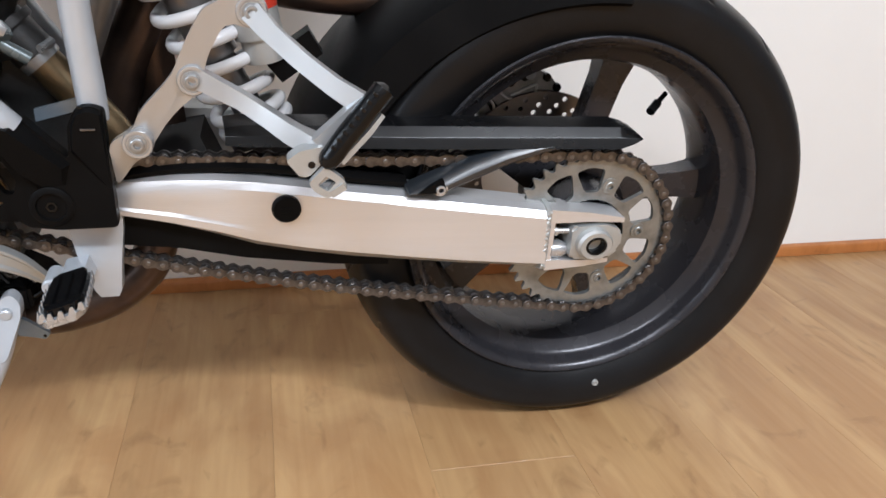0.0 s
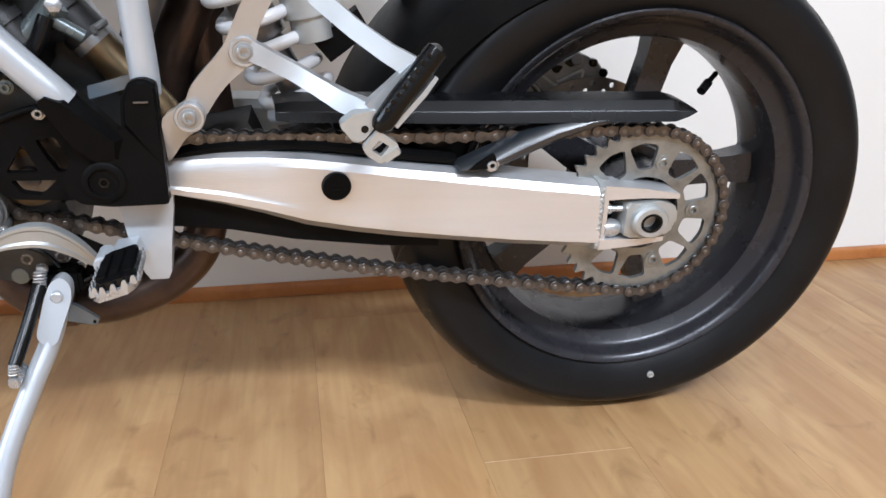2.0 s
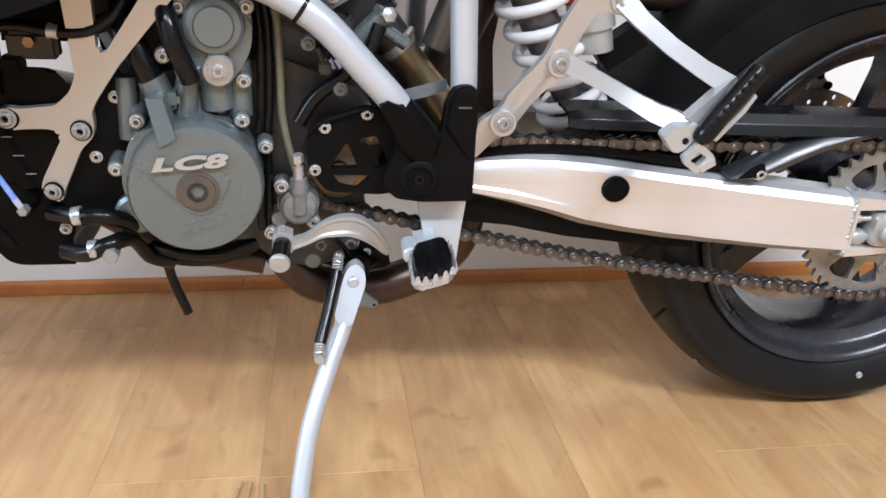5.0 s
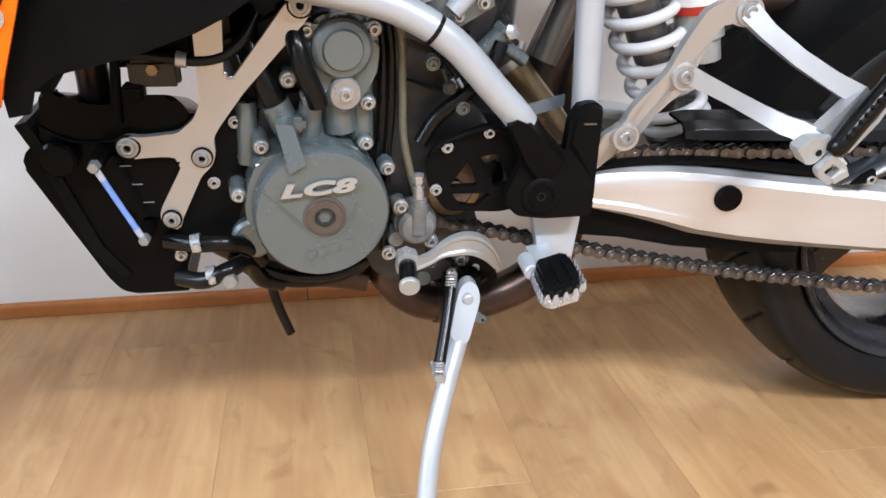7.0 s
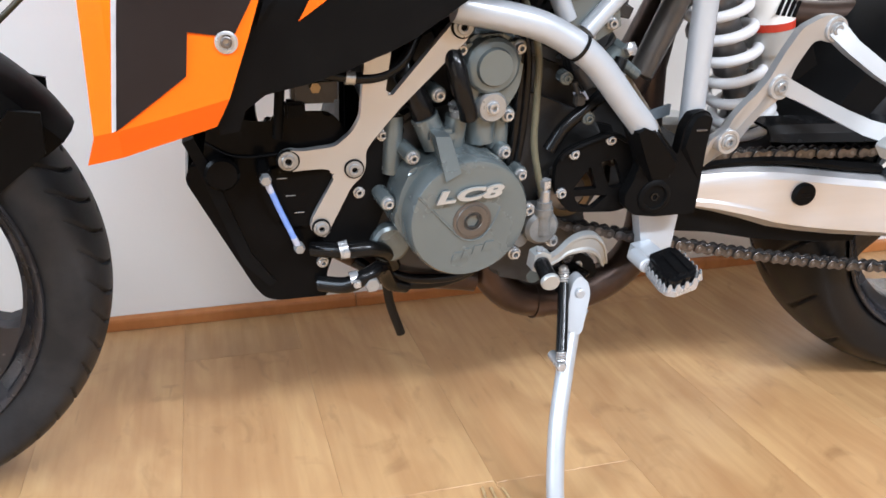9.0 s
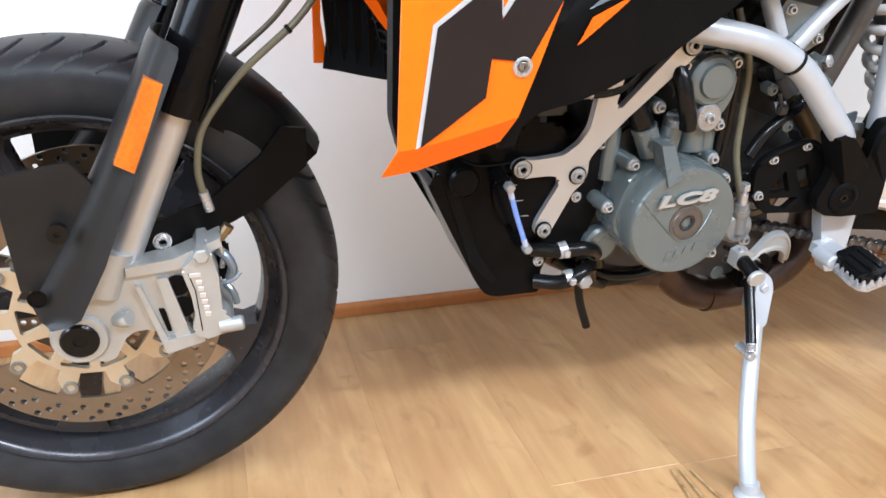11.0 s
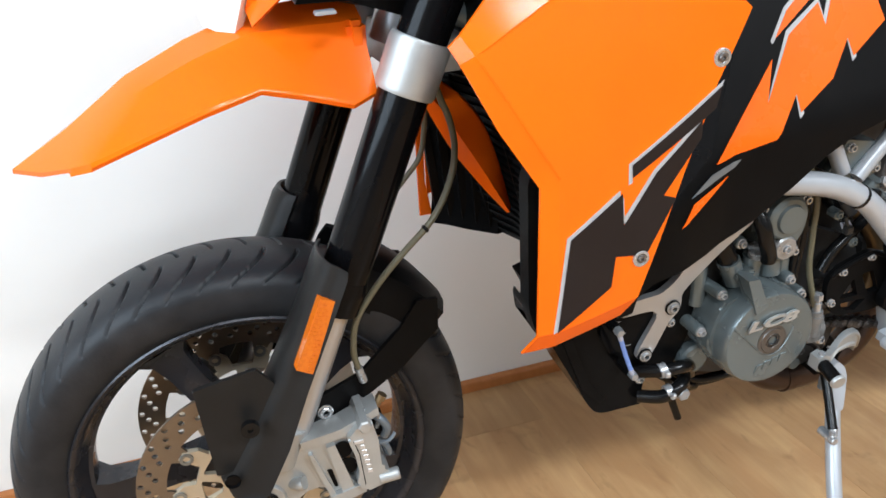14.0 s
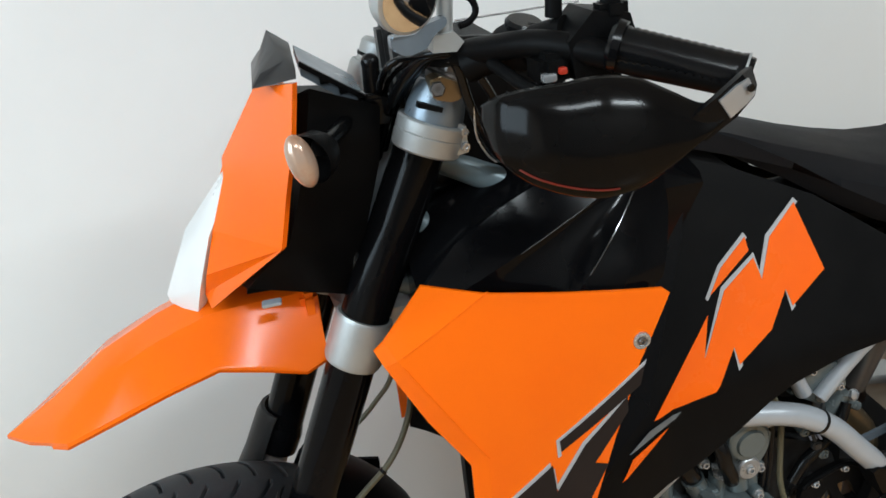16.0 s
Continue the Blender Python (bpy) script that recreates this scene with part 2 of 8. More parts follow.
M_GUARD = surface("satin_black_guard", (0.005, 0.0052, 0.0058), 0.26, dirt=(0.010, 0.010, 0.010), scale=20, grain=900, relief=0.06, spec=0.28)

# ---- mesh helpers ----


def finish(name, bm, material, smooth=35):
    bmesh.ops.recalc_face_normals(bm, faces=bm.faces[:])
    me = bpy.data.meshes.new(name)
    bm.to_mesh(me)
    bm.free()
    for p in me.polygons:
        p.use_smooth = True
    me.set_sharp_from_angle(angle=radians(smooth))
    me.materials.append(material)
    return me


ROUND_PARTS = ("rear_wheel", "front_wheel", "chain")
AS_DRAWN = False
NUDGE = Vector((0, 0, 0))


def on_plan(p):
    """From the drawn side plan of the bike to its place: the side plan is drawn a little too wide in the middle."""
    u, v, w = p
    k = (1, u, v, w, u * u, u * w, u**3)
    du = sum(a * b for a, b in zip(k, (-0.0239, 0.0587, -0.0929, 0.0257, 0.0964, -0.0085, 0.0358)))
    dv = sum(a * b for a, b in zip(k, (-0.0072, -0.0603, -0.0186, 0.0139, -0.0292, 0.0039, 0.0061)))
    dw = sum(a * b for a, b in zip(k, (0.0130, 0.0202, 0.0215, -0.0431, -0.0060, -0.0277, -0.0062)))
    return Vector((u + du, v + dv, w + dw))


def part(name, bm, material, parent=None, label="", smooth=35):
    """Link a bmesh as one mesh object under a thing or under a part."""
    if parent and not (name in ROUND_PARTS or parent.name in ROUND_PARTS):
        for vert in bm.verts:
            vert.co = (vert.co if AS_DRAWN else on_plan(vert.co)) + NUDGE
    ob = new(name, finish(name, bm, material, smooth))
    ob.parent = parent
    if len(ob.data.polygons) < 6000:
        flat = ob.modifiers.new("weighted_normals", "WEIGHTED_NORMAL")
        flat.keep_sharp, flat.weight = True, 70
    if label:
        ob["label"] = label
    return ob


def parts(name, bms, material, parent, label="", smooth=35):
    return [part(name, bm, material, parent, label, smooth) for bm in bms]


def thing(name, bm, material, label, category, group="", kind="", smooth=35):
    return tagged(part(name, bm, material, smooth=smooth), label, category, group, kind)


def merged(*bms):
    """Several bmeshes as one."""
    out = bms[0]
    for other in bms[1:]:
        me = bpy.data.meshes.new("tmp")
        other.to_mesh(me)
        other.free()
        out.from_mesh(me)
        bpy.data.meshes.remove(me)
    return out


def moved(bm, m):
    bmesh.ops.transform(bm, matrix=m, verts=bm.verts[:])
    return bm


def box(x0, x1, y0, y1, z0, z1, bevel=0.0, seg=2):
    bm = bmesh.new()
    bmesh.ops.create_cube(bm, size=1.0, matrix=Matrix.LocRotScale(((x0 + x1) / 2, (y0 + y1) / 2, (z0 + z1) / 2), None, (abs(x1 - x0), abs(y1 - y0), abs(z1 - z0))))
    if bevel:
        bmesh.ops.bevel(bm, geom=bm.edges[:], offset=bevel, segments=seg, affect="EDGES", profile=0.6)
    return bm


def rounded(outline, radius, steps=4):
    """The outline with its corners rounded."""
    out, n = [], len(outline)
    for i in range(n):
        a, b, c = (Vector(outline[k % n]) for k in (i - 1, i, i + 1))
        r = min(radius, (a - b).length * 0.45, (c - b).length * 0.45)
        p, q = b + (a - b).normalized() * r, b + (c - b).normalized() * r
        for k in range(steps + 1):
            s = k / steps
            out.append(tuple(p * (1 - s) ** 2 + b * 2 * s * (1 - s) + q * s * s))
    return out


def plate(outline, v0, v1, bevel=0.0015, seg=1):
    """A plate: the outline in (u, w), from v0 to v1, with bevelled rims."""
    bm = bmesh.new()
    low = [bm.verts.new((u, v0, w)) for u, w in outline]
    high = [bm.verts.new((u, v1, w)) for u, w in outline]
    caps = [bm.faces.new(low), bm.faces.new(high[::-1])]
    n = len(outline)
    for i in range(n):
        bm.faces.new((low[i], high[i], high[(i + 1) % n], low[(i + 1) % n]))
    if bevel:
        edges = list({e for f in caps for e in f.edges})
        bmesh.ops.bevel(bm, geom=edges, offset=bevel, segments=seg, affect="EDGES", clamp_overlap=True)
    return bm


def ring_plate(outer, holes, v0, v1):
    """A plate with holes through it: outlines in (u, w)."""
    bm = bmesh.new()
    edges = []
    for loop in [outer, *holes]:
        vs = [bm.verts.new((u, v0, w)) for u, w in loop]
        edges += [bm.edges.new((vs[i], vs[(i + 1) % len(vs)])) for i in range(len(vs))]
    bmesh.ops.triangle_fill(bm, use_beauty=True, use_dissolve=False, edges=edges)
    for f in bm.faces:
        f.normal_update()
    got = bmesh.ops.extrude_face_region(bm, geom=bm.faces[:])
    for v in got["geom"]:
        if isinstance(v, bmesh.types.BMVert):
            v.co.y = v1
    return bm


def circle(cu, cw, r, n=32, start=0.0, rw=None):
    return [(cu + r * math.cos(start + math.tau * k / n), cw + (rw or r) * math.sin(start + math.tau * k / n)) for k in range(n)]


def smooth_path(points, per=8):
    """A Catmull-Rom curve through the points."""
    pts = [Vector(p) for p in points]
    if len(pts) < 3:
        return pts
    ext = [pts[0] * 2 - pts[1], *pts, pts[-1] * 2 - pts[-2]]
    out = []
    for i in range(1, len(ext) - 2):
        a, b, c, d = ext[i - 1 : i + 3]
        for k in range(per):
            s = k / per
            out.append(0.5 * (2 * b + (c - a) * s + (2 * a - 5 * b + 4 * c - d) * s * s + (3 * b - a - 3 * c + d) * s**3))
    return out + [pts[-1]]


def sweep(path, radius, seg=14, flat=1.0, cap=True):
    """A tube along a path; radius may be a list, one for each point. flat squashes it across y."""
    path = [Vector(p) for p in path]
    n = len(path)
    radii = radius if isinstance(radius, (list, tuple)) else [radius] * n
    bm, rings = bmesh.new(), []
    up = None
    for i, p in enumerate(path):
        d = (path[min(i + 1, n - 1)] - path[max(i - 1, 0)]).normalized()
        if up is None:
            up = Vector((0, 1, 0)) if abs(d.y) < 0.9 else Vector((1, 0, 0))
        side = d.cross(up).normalized()
        up = side.cross(d).normalized()
        rings.append([bm.verts.new(p + radii[i] * (math.cos(a) * side + flat * math.sin(a) * up)) for a in (math.tau * k / seg for k in range(seg))])
    for r0, r1 in zip(rings, rings[1:]):
        for k in range(seg):
            bm.faces.new((r0[k], r0[(k + 1) % seg], r1[(k + 1) % seg], r1[k]))
    if cap:
        bm.faces.new(rings[0][::-1])
        bm.faces.new(rings[-1])
    return bm


def hose(points, radius, seg=12, per=8, flat=1.0):
    return sweep(smooth_path(points, per), radius, seg, flat)


def lathe(profile, cu, cw, seg=48, closed=False):
    """Turn a profile of (radius, v) round the axis along v through (cu, cw)."""
    bm = bmesh.new()
    rings = []
    for r, v in profile:
        if r < 1e-6:
            rings.append([bm.verts.new((cu, v, cw))])
        else:
            rings.append([bm.verts.new((cu + r * math.cos(a), v, cw + r * math.sin(a))) for a in (math.tau * k / seg for k in range(seg))])
    pairs = list(zip(rings, rings[1:])) + ([(rings[-1], rings[0])] if closed else [])
    for r0, r1 in pairs:
        for k in range(seg):
            a, b, c, d = r0[k % len(r0)], r0[(k + 1) % len(r0)], r1[(k + 1) % len(r1)], r1[k % len(r1)]
            vs = list(dict.fromkeys((a, b, c, d)))
            if len(vs) > 2:
                bm.faces.new(vs)
    return bm


def turned(profile, base, axis, seg=24):
    """Turn a profile of (radius, distance) round an axis from a base point."""
    bm = lathe([(r, -d) for r, d in profile], 0, 0, seg)
    turn = Vector((0, -1, 0)).rotation_difference(Vector(axis).normalized()).to_matrix().to_4x4()
    return moved(bm, Matrix.Translation(base) @ turn)


def bolt_head(u, v, w, r=0.008, h=0.006, washer=1.45):
    """A socket-head bolt on a washer, facing the side of the camera."""
    return lathe([(0, v + 0.004), (r * washer, v + 0.004), (r * washer, v - 0.0012), (r * 1.02, v - 0.0016), (r, v - h * 0.8), (r * 0.88, v - h), (r * 0.52, v - h), (r * 0.48, v + 0.0015), (0, v + 0.0015)], u, w, 18)


def ball(p, r, seg=16):
    bm = bmesh.new()
    bmesh.ops.create_uvsphere(bm, u_segments=seg, v_segments=seg // 2 + 2, radius=r, matrix=Matrix.Translation(p))
    return bm


def sheet(outline, vfun, thick, step=0.03, lift=0.0, creases=()):
    """A curved panel: the outline in (u, w), bent to v = vfun(u, w) - lift, thickened inwards."""
    bm = bmesh.new()
    bm.faces.new([bm.verts.new((u, 0, w)) for u, w in outline])
    us, ws = [p[0] for p in outline], [p[1] for p in outline]
    for lo, hi, no in ((min(us), max(us), (1, 0, 0)), (min(ws), max(ws), (0, 0, 1))):
        k = math.floor(lo / step) + 1
        while k * step < hi:
            bmesh.ops.bisect_plane(bm, geom=bm.verts[:] + bm.edges[:] + bm.faces[:], plane_co=Vector(no) * (k * step), plane_no=no, dist=1e-6)
            k += 1
    for (ua, wa), (ub, wb) in creases:
        bmesh.ops.bisect_plane(bm, geom=bm.verts[:] + bm.edges[:] + bm.faces[:], plane_co=(ua, 0, wa), plane_no=(wb - wa, 0, ua - ub), dist=1e-6)
    bmesh.ops.triangulate(bm, faces=bm.faces[:])
    for v in bm.verts:
        v.co.y = vfun(v.co.x, v.co.z) - lift
    got = bmesh.ops.extrude_face_region(bm, geom=bm.faces[:])
    for v in got["geom"]:
        if isinstance(v, bmesh.types.BMVert):
            v.co.y += thick
    return bm


def loft(sections, closed_ends=True):
    """Skin over rings of equal count."""
    bm = bmesh.new()
    rings = [[bm.verts.new(p) for p in s] for s in sections]
    n = len(rings[0])
    for r0, r1 in zip(rings, rings[1:]):
        for k in range(n):
            bm.faces.new((r0[k], r0[(k + 1) % n], r1[(k + 1) % n], r1[k]))
    if closed_ends:
        bm.faces.new(rings[0][::-1])
        bm.faces.new(rings[-1])
    return bm


def bevelled(bm, offset, seg=2, angle=30):
    edges = [e for e in bm.edges if len(e.link_faces) == 2 and e.calc_face_angle(0) > radians(angle)]
    bmesh.ops.bevel(bm, geom=edges, offset=offset, segments=seg, affect="EDGES", clamp_overlap=True)
    return bm


# ---- the room ----
ROOM_X0, ROOM_X1, ROOM_Y0, ROOM_H = -3.2, 3.0, -3.4, 2.6


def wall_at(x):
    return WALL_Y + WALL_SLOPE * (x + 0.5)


def structure(name, bm, material, label, category):
    return thing(name, bm, material, label, category, kind="structure", smooth=30)


def poly_prism(footprint, z0, z1):
    bm = bmesh.new()
    low = [bm.verts.new((x, y, z0)) for x, y in footprint]
    high = [bm.verts.new((x, y, z1)) for x, y in footprint]
    bm.faces.new(low[::-1])
    bm.faces.new(high)
    n = len(footprint)
    for i in range(n):
        bm.faces.new((low[i], low[(i + 1) % n], high[(i + 1) % n], high[i]))
    return bm


xa, xb = ROOM_X0 - 0.12, ROOM_X1 + 0.12
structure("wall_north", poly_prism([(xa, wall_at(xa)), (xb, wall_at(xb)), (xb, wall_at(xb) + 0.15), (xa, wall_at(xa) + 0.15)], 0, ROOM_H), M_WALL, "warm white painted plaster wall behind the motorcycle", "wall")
# two unseen walls, added with a dim grey so black parts reflect little
structure("wall_east", box(ROOM_X1, ROOM_X1 + 0.12, ROOM_Y0, wall_at(ROOM_X1) - 0.002, 0, ROOM_H), M_WALL_DIM, "unseen side wall, kept grey to dim reflections", "wall")
structure("wall_south", box(ROOM_X0, ROOM_X1, ROOM_Y0 - 0.12, ROOM_Y0 - 0.002, 0, ROOM_H), M_WALL_DIM, "unseen wall behind the camera, kept grey to dim reflections", "wall")
# side wall with a window opening
WY0, WY1, WZ0, WZ1 = -1.95, -0.25, 0.95, 2.3
wl = merged(box(ROOM_X0 - 0.12, ROOM_X0, ROOM_Y0, WY0, 0, ROOM_H), box(ROOM_X0 - 0.12, ROOM_X0, WY1, wall_at(ROOM_X0) - 0.002, 0, ROOM_H),
            box(ROOM_X0 - 0.12, ROOM_X0, WY0, WY1, 0, WZ0), box(ROOM_X0 - 0.12, ROOM_X0, WY0, WY1, WZ1, ROOM_H))
structure("wall_west", wl, M_WALL, "warm white side wall with a window opening", "wall")
structure("ceiling", box(ROOM_X0 - 0.12, ROOM_X1 + 0.12, ROOM_Y0 - 0.12, 0.75, ROOM_H + 0.002, ROOM_H + 0.12), M_CEIL, "plain white painted ceiling", "ceiling")
structure("window_1", merged(box(ROOM_X0 - 0.10, ROOM_X0 - 0.04, WY0 + 0.002, WY0 + 0.06, WZ0, WZ1), box(ROOM_X0 - 0.10, ROOM_X0 - 0.04, WY1 - 0.06, WY1 - 0.002, WZ0, WZ1),
                box(ROOM_X0 - 0.10, ROOM_X0 - 0.04, WY0 + 0.06, WY1 - 0.06, WZ0 + 0.002, WZ0 + 0.06), box(ROOM_X0 - 0.10, ROOM_X0 - 0.04, WY0 + 0.06, WY1 - 0.06, WZ1 - 0.06, WZ1 - 0.002)),
                M_WHITE, "white framed window in the side wall", "window")


# housings for the two added lamps, out of view
def added_ceiling_light(x):
    body = thing("added_ceiling_light", box(x - 0.60, x + 0.60, -2.62, -2.28, 2.57, 2.6015, 0.006), M_WHITE, "unseen white ceiling light with a flat housing, added to light the room", "lamp", "ceiling lights")
    return body


for lx in (-1.15, 0.65):
    added_ceiling_light(lx)

floor = structure("floor", box(ROOM_X0 - 0.12, ROOM_X1 + 0.12, ROOM_Y0 - 0.12, 0.75, -0.12, -0.0045), M_BLANK, "honey coloured wood laminate floor", "floor")
# boards run towards the back wall, 0.197 m wide; ends are staggered
PLANK_W = 0.197


def plank_mesh(w, length):
    g = 0.00008
    return finish("plank", box(g, w - g, g, length - g, -0.0045, 0.0, 0.00025, 1), M_FLOOR)


PLANK_LEN = 1.19
PLANK = plank_mesh(PLANK_W, PLANK_LEN)
END_AT = {-1: -0.176, -2: 0.32, -3: -0.52, -4: -0.176, -5: -0.172, -6: 0.28, -7: -0.170, -8: 0.1, 0: 0.22, 1: -0.45}
rows_of_planks = range(-16, 16)
for k in rows_of_planks:
    x = k * PLANK_W
    end = END_AT.get(k, -0.3 + (k * 0.377) % 1.0)
    y = end + PLANK_LEN * math.floor((0.70 - end) / PLANK_LEN)
    while y + PLANK_LEN > ROOM_Y0:
        hi, lo = min(y + PLANK_LEN, wall_at(x) - 0.004 if k < 50 else 0), max(y, ROOM_Y0)
        if hi - lo > 0.01:
            ob = new("plank", PLANK if hi - lo > PLANK_LEN - 1e-4 else plank_mesh(PLANK_W, hi - lo))
            ob.location = (x, lo, 0)
            ob.parent = floor
        y -= PLANK_LEN

# wooden baseboard in two lengths, with a rounded top
def baseboard(name, x0, x1):
    bm = bmesh.new()
    prof = [(0.0, 0.001), (-0.014, 0.001), (-0.014, 0.016), (-0.011, 0.022), (-0.005, 0.0245), (0.0, 0.025)]
    ends = [[bm.verts.new((x, wall_at(x) - 0.0015 + a, z)) for a, z in prof] for x in (x0, x1)]
    n = len(prof)
    for i in range(n):
        bm.faces.new((ends[0][i], ends[0][(i + 1) % n], ends[1][(i + 1) % n], ends[1][i]))
    bm.faces.new(ends[0])
    bm.faces.new(ends[1][::-1])
    return structure(name, bm, M_SKIRT, "reddish brown wooden baseboard along the wall", "baseboard")


baseboard("baseboard", ROOM_X0 + 0.002, -0.8615)
baseboard("baseboard", -0.860, ROOM_X1 - 0.002)

# ---- the motorcycle: frame of the bike, u along it (rear axle 0, front to minus), v across (minus is its left side), w up ----
LEAN_DEG = 6.0
bike = new("motorcycle")
tagged(bike, "orange and black supermoto motorcycle leaning on its side stand", "motorcycle")
bike.matrix_world = Matrix.Translation((0, 0, 0.09)) @ pose(0, 0, 0, LEAN_DEG, 0, 0) @ Matrix.Translation((0, 0, -0.09))

REAR, FRONT = (0.0, 0.3185), (-1.537, 0.300)


def tyre(name, cu, cw, outer, width, rim_r, half, groove, parent, rubber):
    """A tyre with a round crown and tread grooves cut into it."""
    bm = bmesh.new()
    prof = []
    side = width / 2
    shoulder = rim_r + (outer - rim_r) * 0.52
    prof.append((rim_r - 0.004, -half + 0.004))
    prof.append((rim_r + 0.006, -half - 0.001))
    prof.append((rim_r + (shoulder - rim_r) * 0.45, -side * 0.985))
    prof.append((shoulder - 0.002, -side))
    for k in range(1, 56):
        a = math.pi * k / 56
        prof.append((shoulder + (outer - shoulder) * math.sin(a) ** 0.80, -side * math.cos(a)))
    prof += [(r, -v) for r, v in prof[3::-1]]
    seg = 900 if groove is rear_groove else 1700
    rings = []
    for k in range(seg):
        a = math.tau * k / seg
        ring = []
        for r, v in prof:
            ring.append((r - groove(a, v / side) if r > shoulder else r, v))
        rings.append([bm.verts.new((cu + r * math.cos(a), v, cw + r * math.sin(a))) for r, v in ring])
    n = len(prof)
    for k in range(seg):
        r0, r1 = rings[k], rings[(k + 1) % seg]
        for j in range(n - 1):
            bm.faces.new((r0[j], r0[j + 1], r1[j + 1], r1[j]))
    return part(name, bm, rubber, parent, "black road tyre with curved tread grooves", 40)


def cut(x, width, depth):
    """A groove with sloping walls."""
    return depth * min(1.0, max(0.0, 1.6 * (1 - abs(x) / width)))


def front_groove(a, s):
    """Long curved rain grooves from beside the crown to the shoulder."""
    pitch, f = math.tau / 46, abs(s)
    if not 0.06 < f < 0.97:
        return 0.0
    x = (a + (0.5 if s > 0 else 0) * pitch - 0.05 * f - 0.13 * f**3 + pitch / 2) % pitch - pitch / 2
    fade = min(1.0, (f - 0.06) / 0.06, (0.97 - f) / 0.08)
    return cut(x, 0.0085, 0.0050) * fade


def rear_groove(a, s):
    pitch, f = math.tau / 18, abs(s)
    if not 0.15 < f < 0.90:
        return 0.0
    x = (a + (0.5 if s > 0 else 0) * pitch + 0.26 * f + pitch / 2) % pitch - pitch / 2
    fade = min(1.0, (f - 0.15) / 0.08, (0.90 - f) / 0.10)
    return cut(x, 0.0150, 0.0050) * fade


def rim(name, cu, cw, half, first, hub_r, spoke_v, label, size=1.0, well=1.0):
    """Cast wheel: lips, well, five tapered spokes and hub."""
    h = half
    outer = [(0.231, -h), (0.229, -h - 0.002), (0.224, -h), (0.219, -h + 0.006), (0.216, -h + 0.016), (0.2105, -h + 0.022), (0.2085, -h + 0.030), (0.2035, -h * 0.42), (0.202, -h * 0.2)]
    inner = [(r, -v) for r, v in reversed(outer)]
    under = [(0.229, h - 0.006), (0.209, h * 0.3), (0.209, -h * 0.3), (0.229, -h + 0.006)]
    outer, inner, under = ([(r * size * (well if r < 0.2095 else 1.0), v) for r, v in rows] for rows in (outer, inner, under))
    bm = lathe(outer + inner + under, cu, cw, 128, closed=True)
    hub = lathe([(0, -0.055), (hub_r * 0.8, -0.055), (hub_r, -0.045), (hub_r, 0.045), (hub_r * 0.8, 0.055), (0, 0.055)], cu, cw, 40)
    wheel = part(name, merged(bm, hub), M_RIM, bike, label, 32)
    for k in range(5):
        a = radians(first + 72 * k)
        sp = loft([[(r * size, spoke_v + v, w) for v, w in ((-t, -q), (-t * 1.1, 0), (-t, q), (t, q), (t, -q))]
                   for r, t, q in ((0.030, 0.018, 0.026), (0.06, 0.017, 0.022), (0.11, 0.015, 0.018), (0.160, 0.016, 0.0185), (0.188, 0.019, 0.022), (0.206, 0.026, 0.036))])
        bevelled(sp, 0.003, 2, 40)
        m = Matrix.Translation((cu, 0, cw)) @ Matrix.Rotation(-a, 4, "Y")
        part("spoke", moved(sp, m), M_RIM, wheel, "", 40)
    return wheel


RIM_AT = (0.0145, 0.3168)
rear_wheel = rim("rear_wheel", *RIM_AT, 0.080, 75, 0.055, 0.02, "dark grey cast five-spoke rear wheel", 1.02, 0.945)
tyre("tyre", *RIM_AT, 0.3152, 0.184, 0.2345, 0.078, rear_groove, rear_wheel, M_TYRE)
part("valve", merged(hose([(0.136, 0.0, 0.459), (0.127, -0.006, 0.453), (0.118, -0.014, 0.448)], 0.0035), hose([(0.121, -0.011, 0.450), (0.107, -0.022, 0.441)], 0.006)), M_RUBBER, rear_wheel, "black valve stem with cap")
part("chalk_mark", lathe([(0, -0.0930), (0.002, -0.0930), (0.0035, -0.0938), (0.0048, -0.0922), (0.0048, -0.088), (0, -0.088)], 0.058, 0.064, 14), M_MARK, rear_wheel, "pale bead stuck on the tyre wall")


def drilled_disc(cu, cw, v, outer, inner, holes_at, material, parent, label):
    holes = []
    for r, n, off in holes_at:
        holes += [circle(cu + r * math.cos(a), cw + r * math.sin(a), 0.0040, 8) for a in (math.tau * (k + off) / n for k in range(n))]
    bm = ring_plate(circle(cu, cw, outer, 96), [circle(cu, cw, inner, 72), *holes], v - 0.0022, v + 0.0022)
    return part("brake_disc", bm, material, parent, label, 30)


drilled_disc(*REAR, 0.085, 0.120, 0.084, [(0.112, 24, 0), (0.101, 24, 0.33), (0.091, 24, 0.66)], M_STEEL_DARK, rear_wheel, "drilled steel rear brake disc")

# sprocket with teeth, windows and bolts
TEETH, PITCH = 41, 0.015875
SPR_R = PITCH / 2 / math.sin(math.pi / TEETH)
CHAIN_V = -0.118


def toothed(cu, cw, n, r):
    out = []
    for k in range(n):
        for f, d in ((0.0, -0.0052), (0.18, -0.0042), (0.36, 0.0012), (0.46, 0.0034), (0.54, 0.0034), (0.64, 0.0012), (0.82, -0.0042)):
            a = math.tau * (k + f) / n
            out.append((cu + (r + d) * math.cos(a), cw + (r + d) * math.sin(a)))
    return out


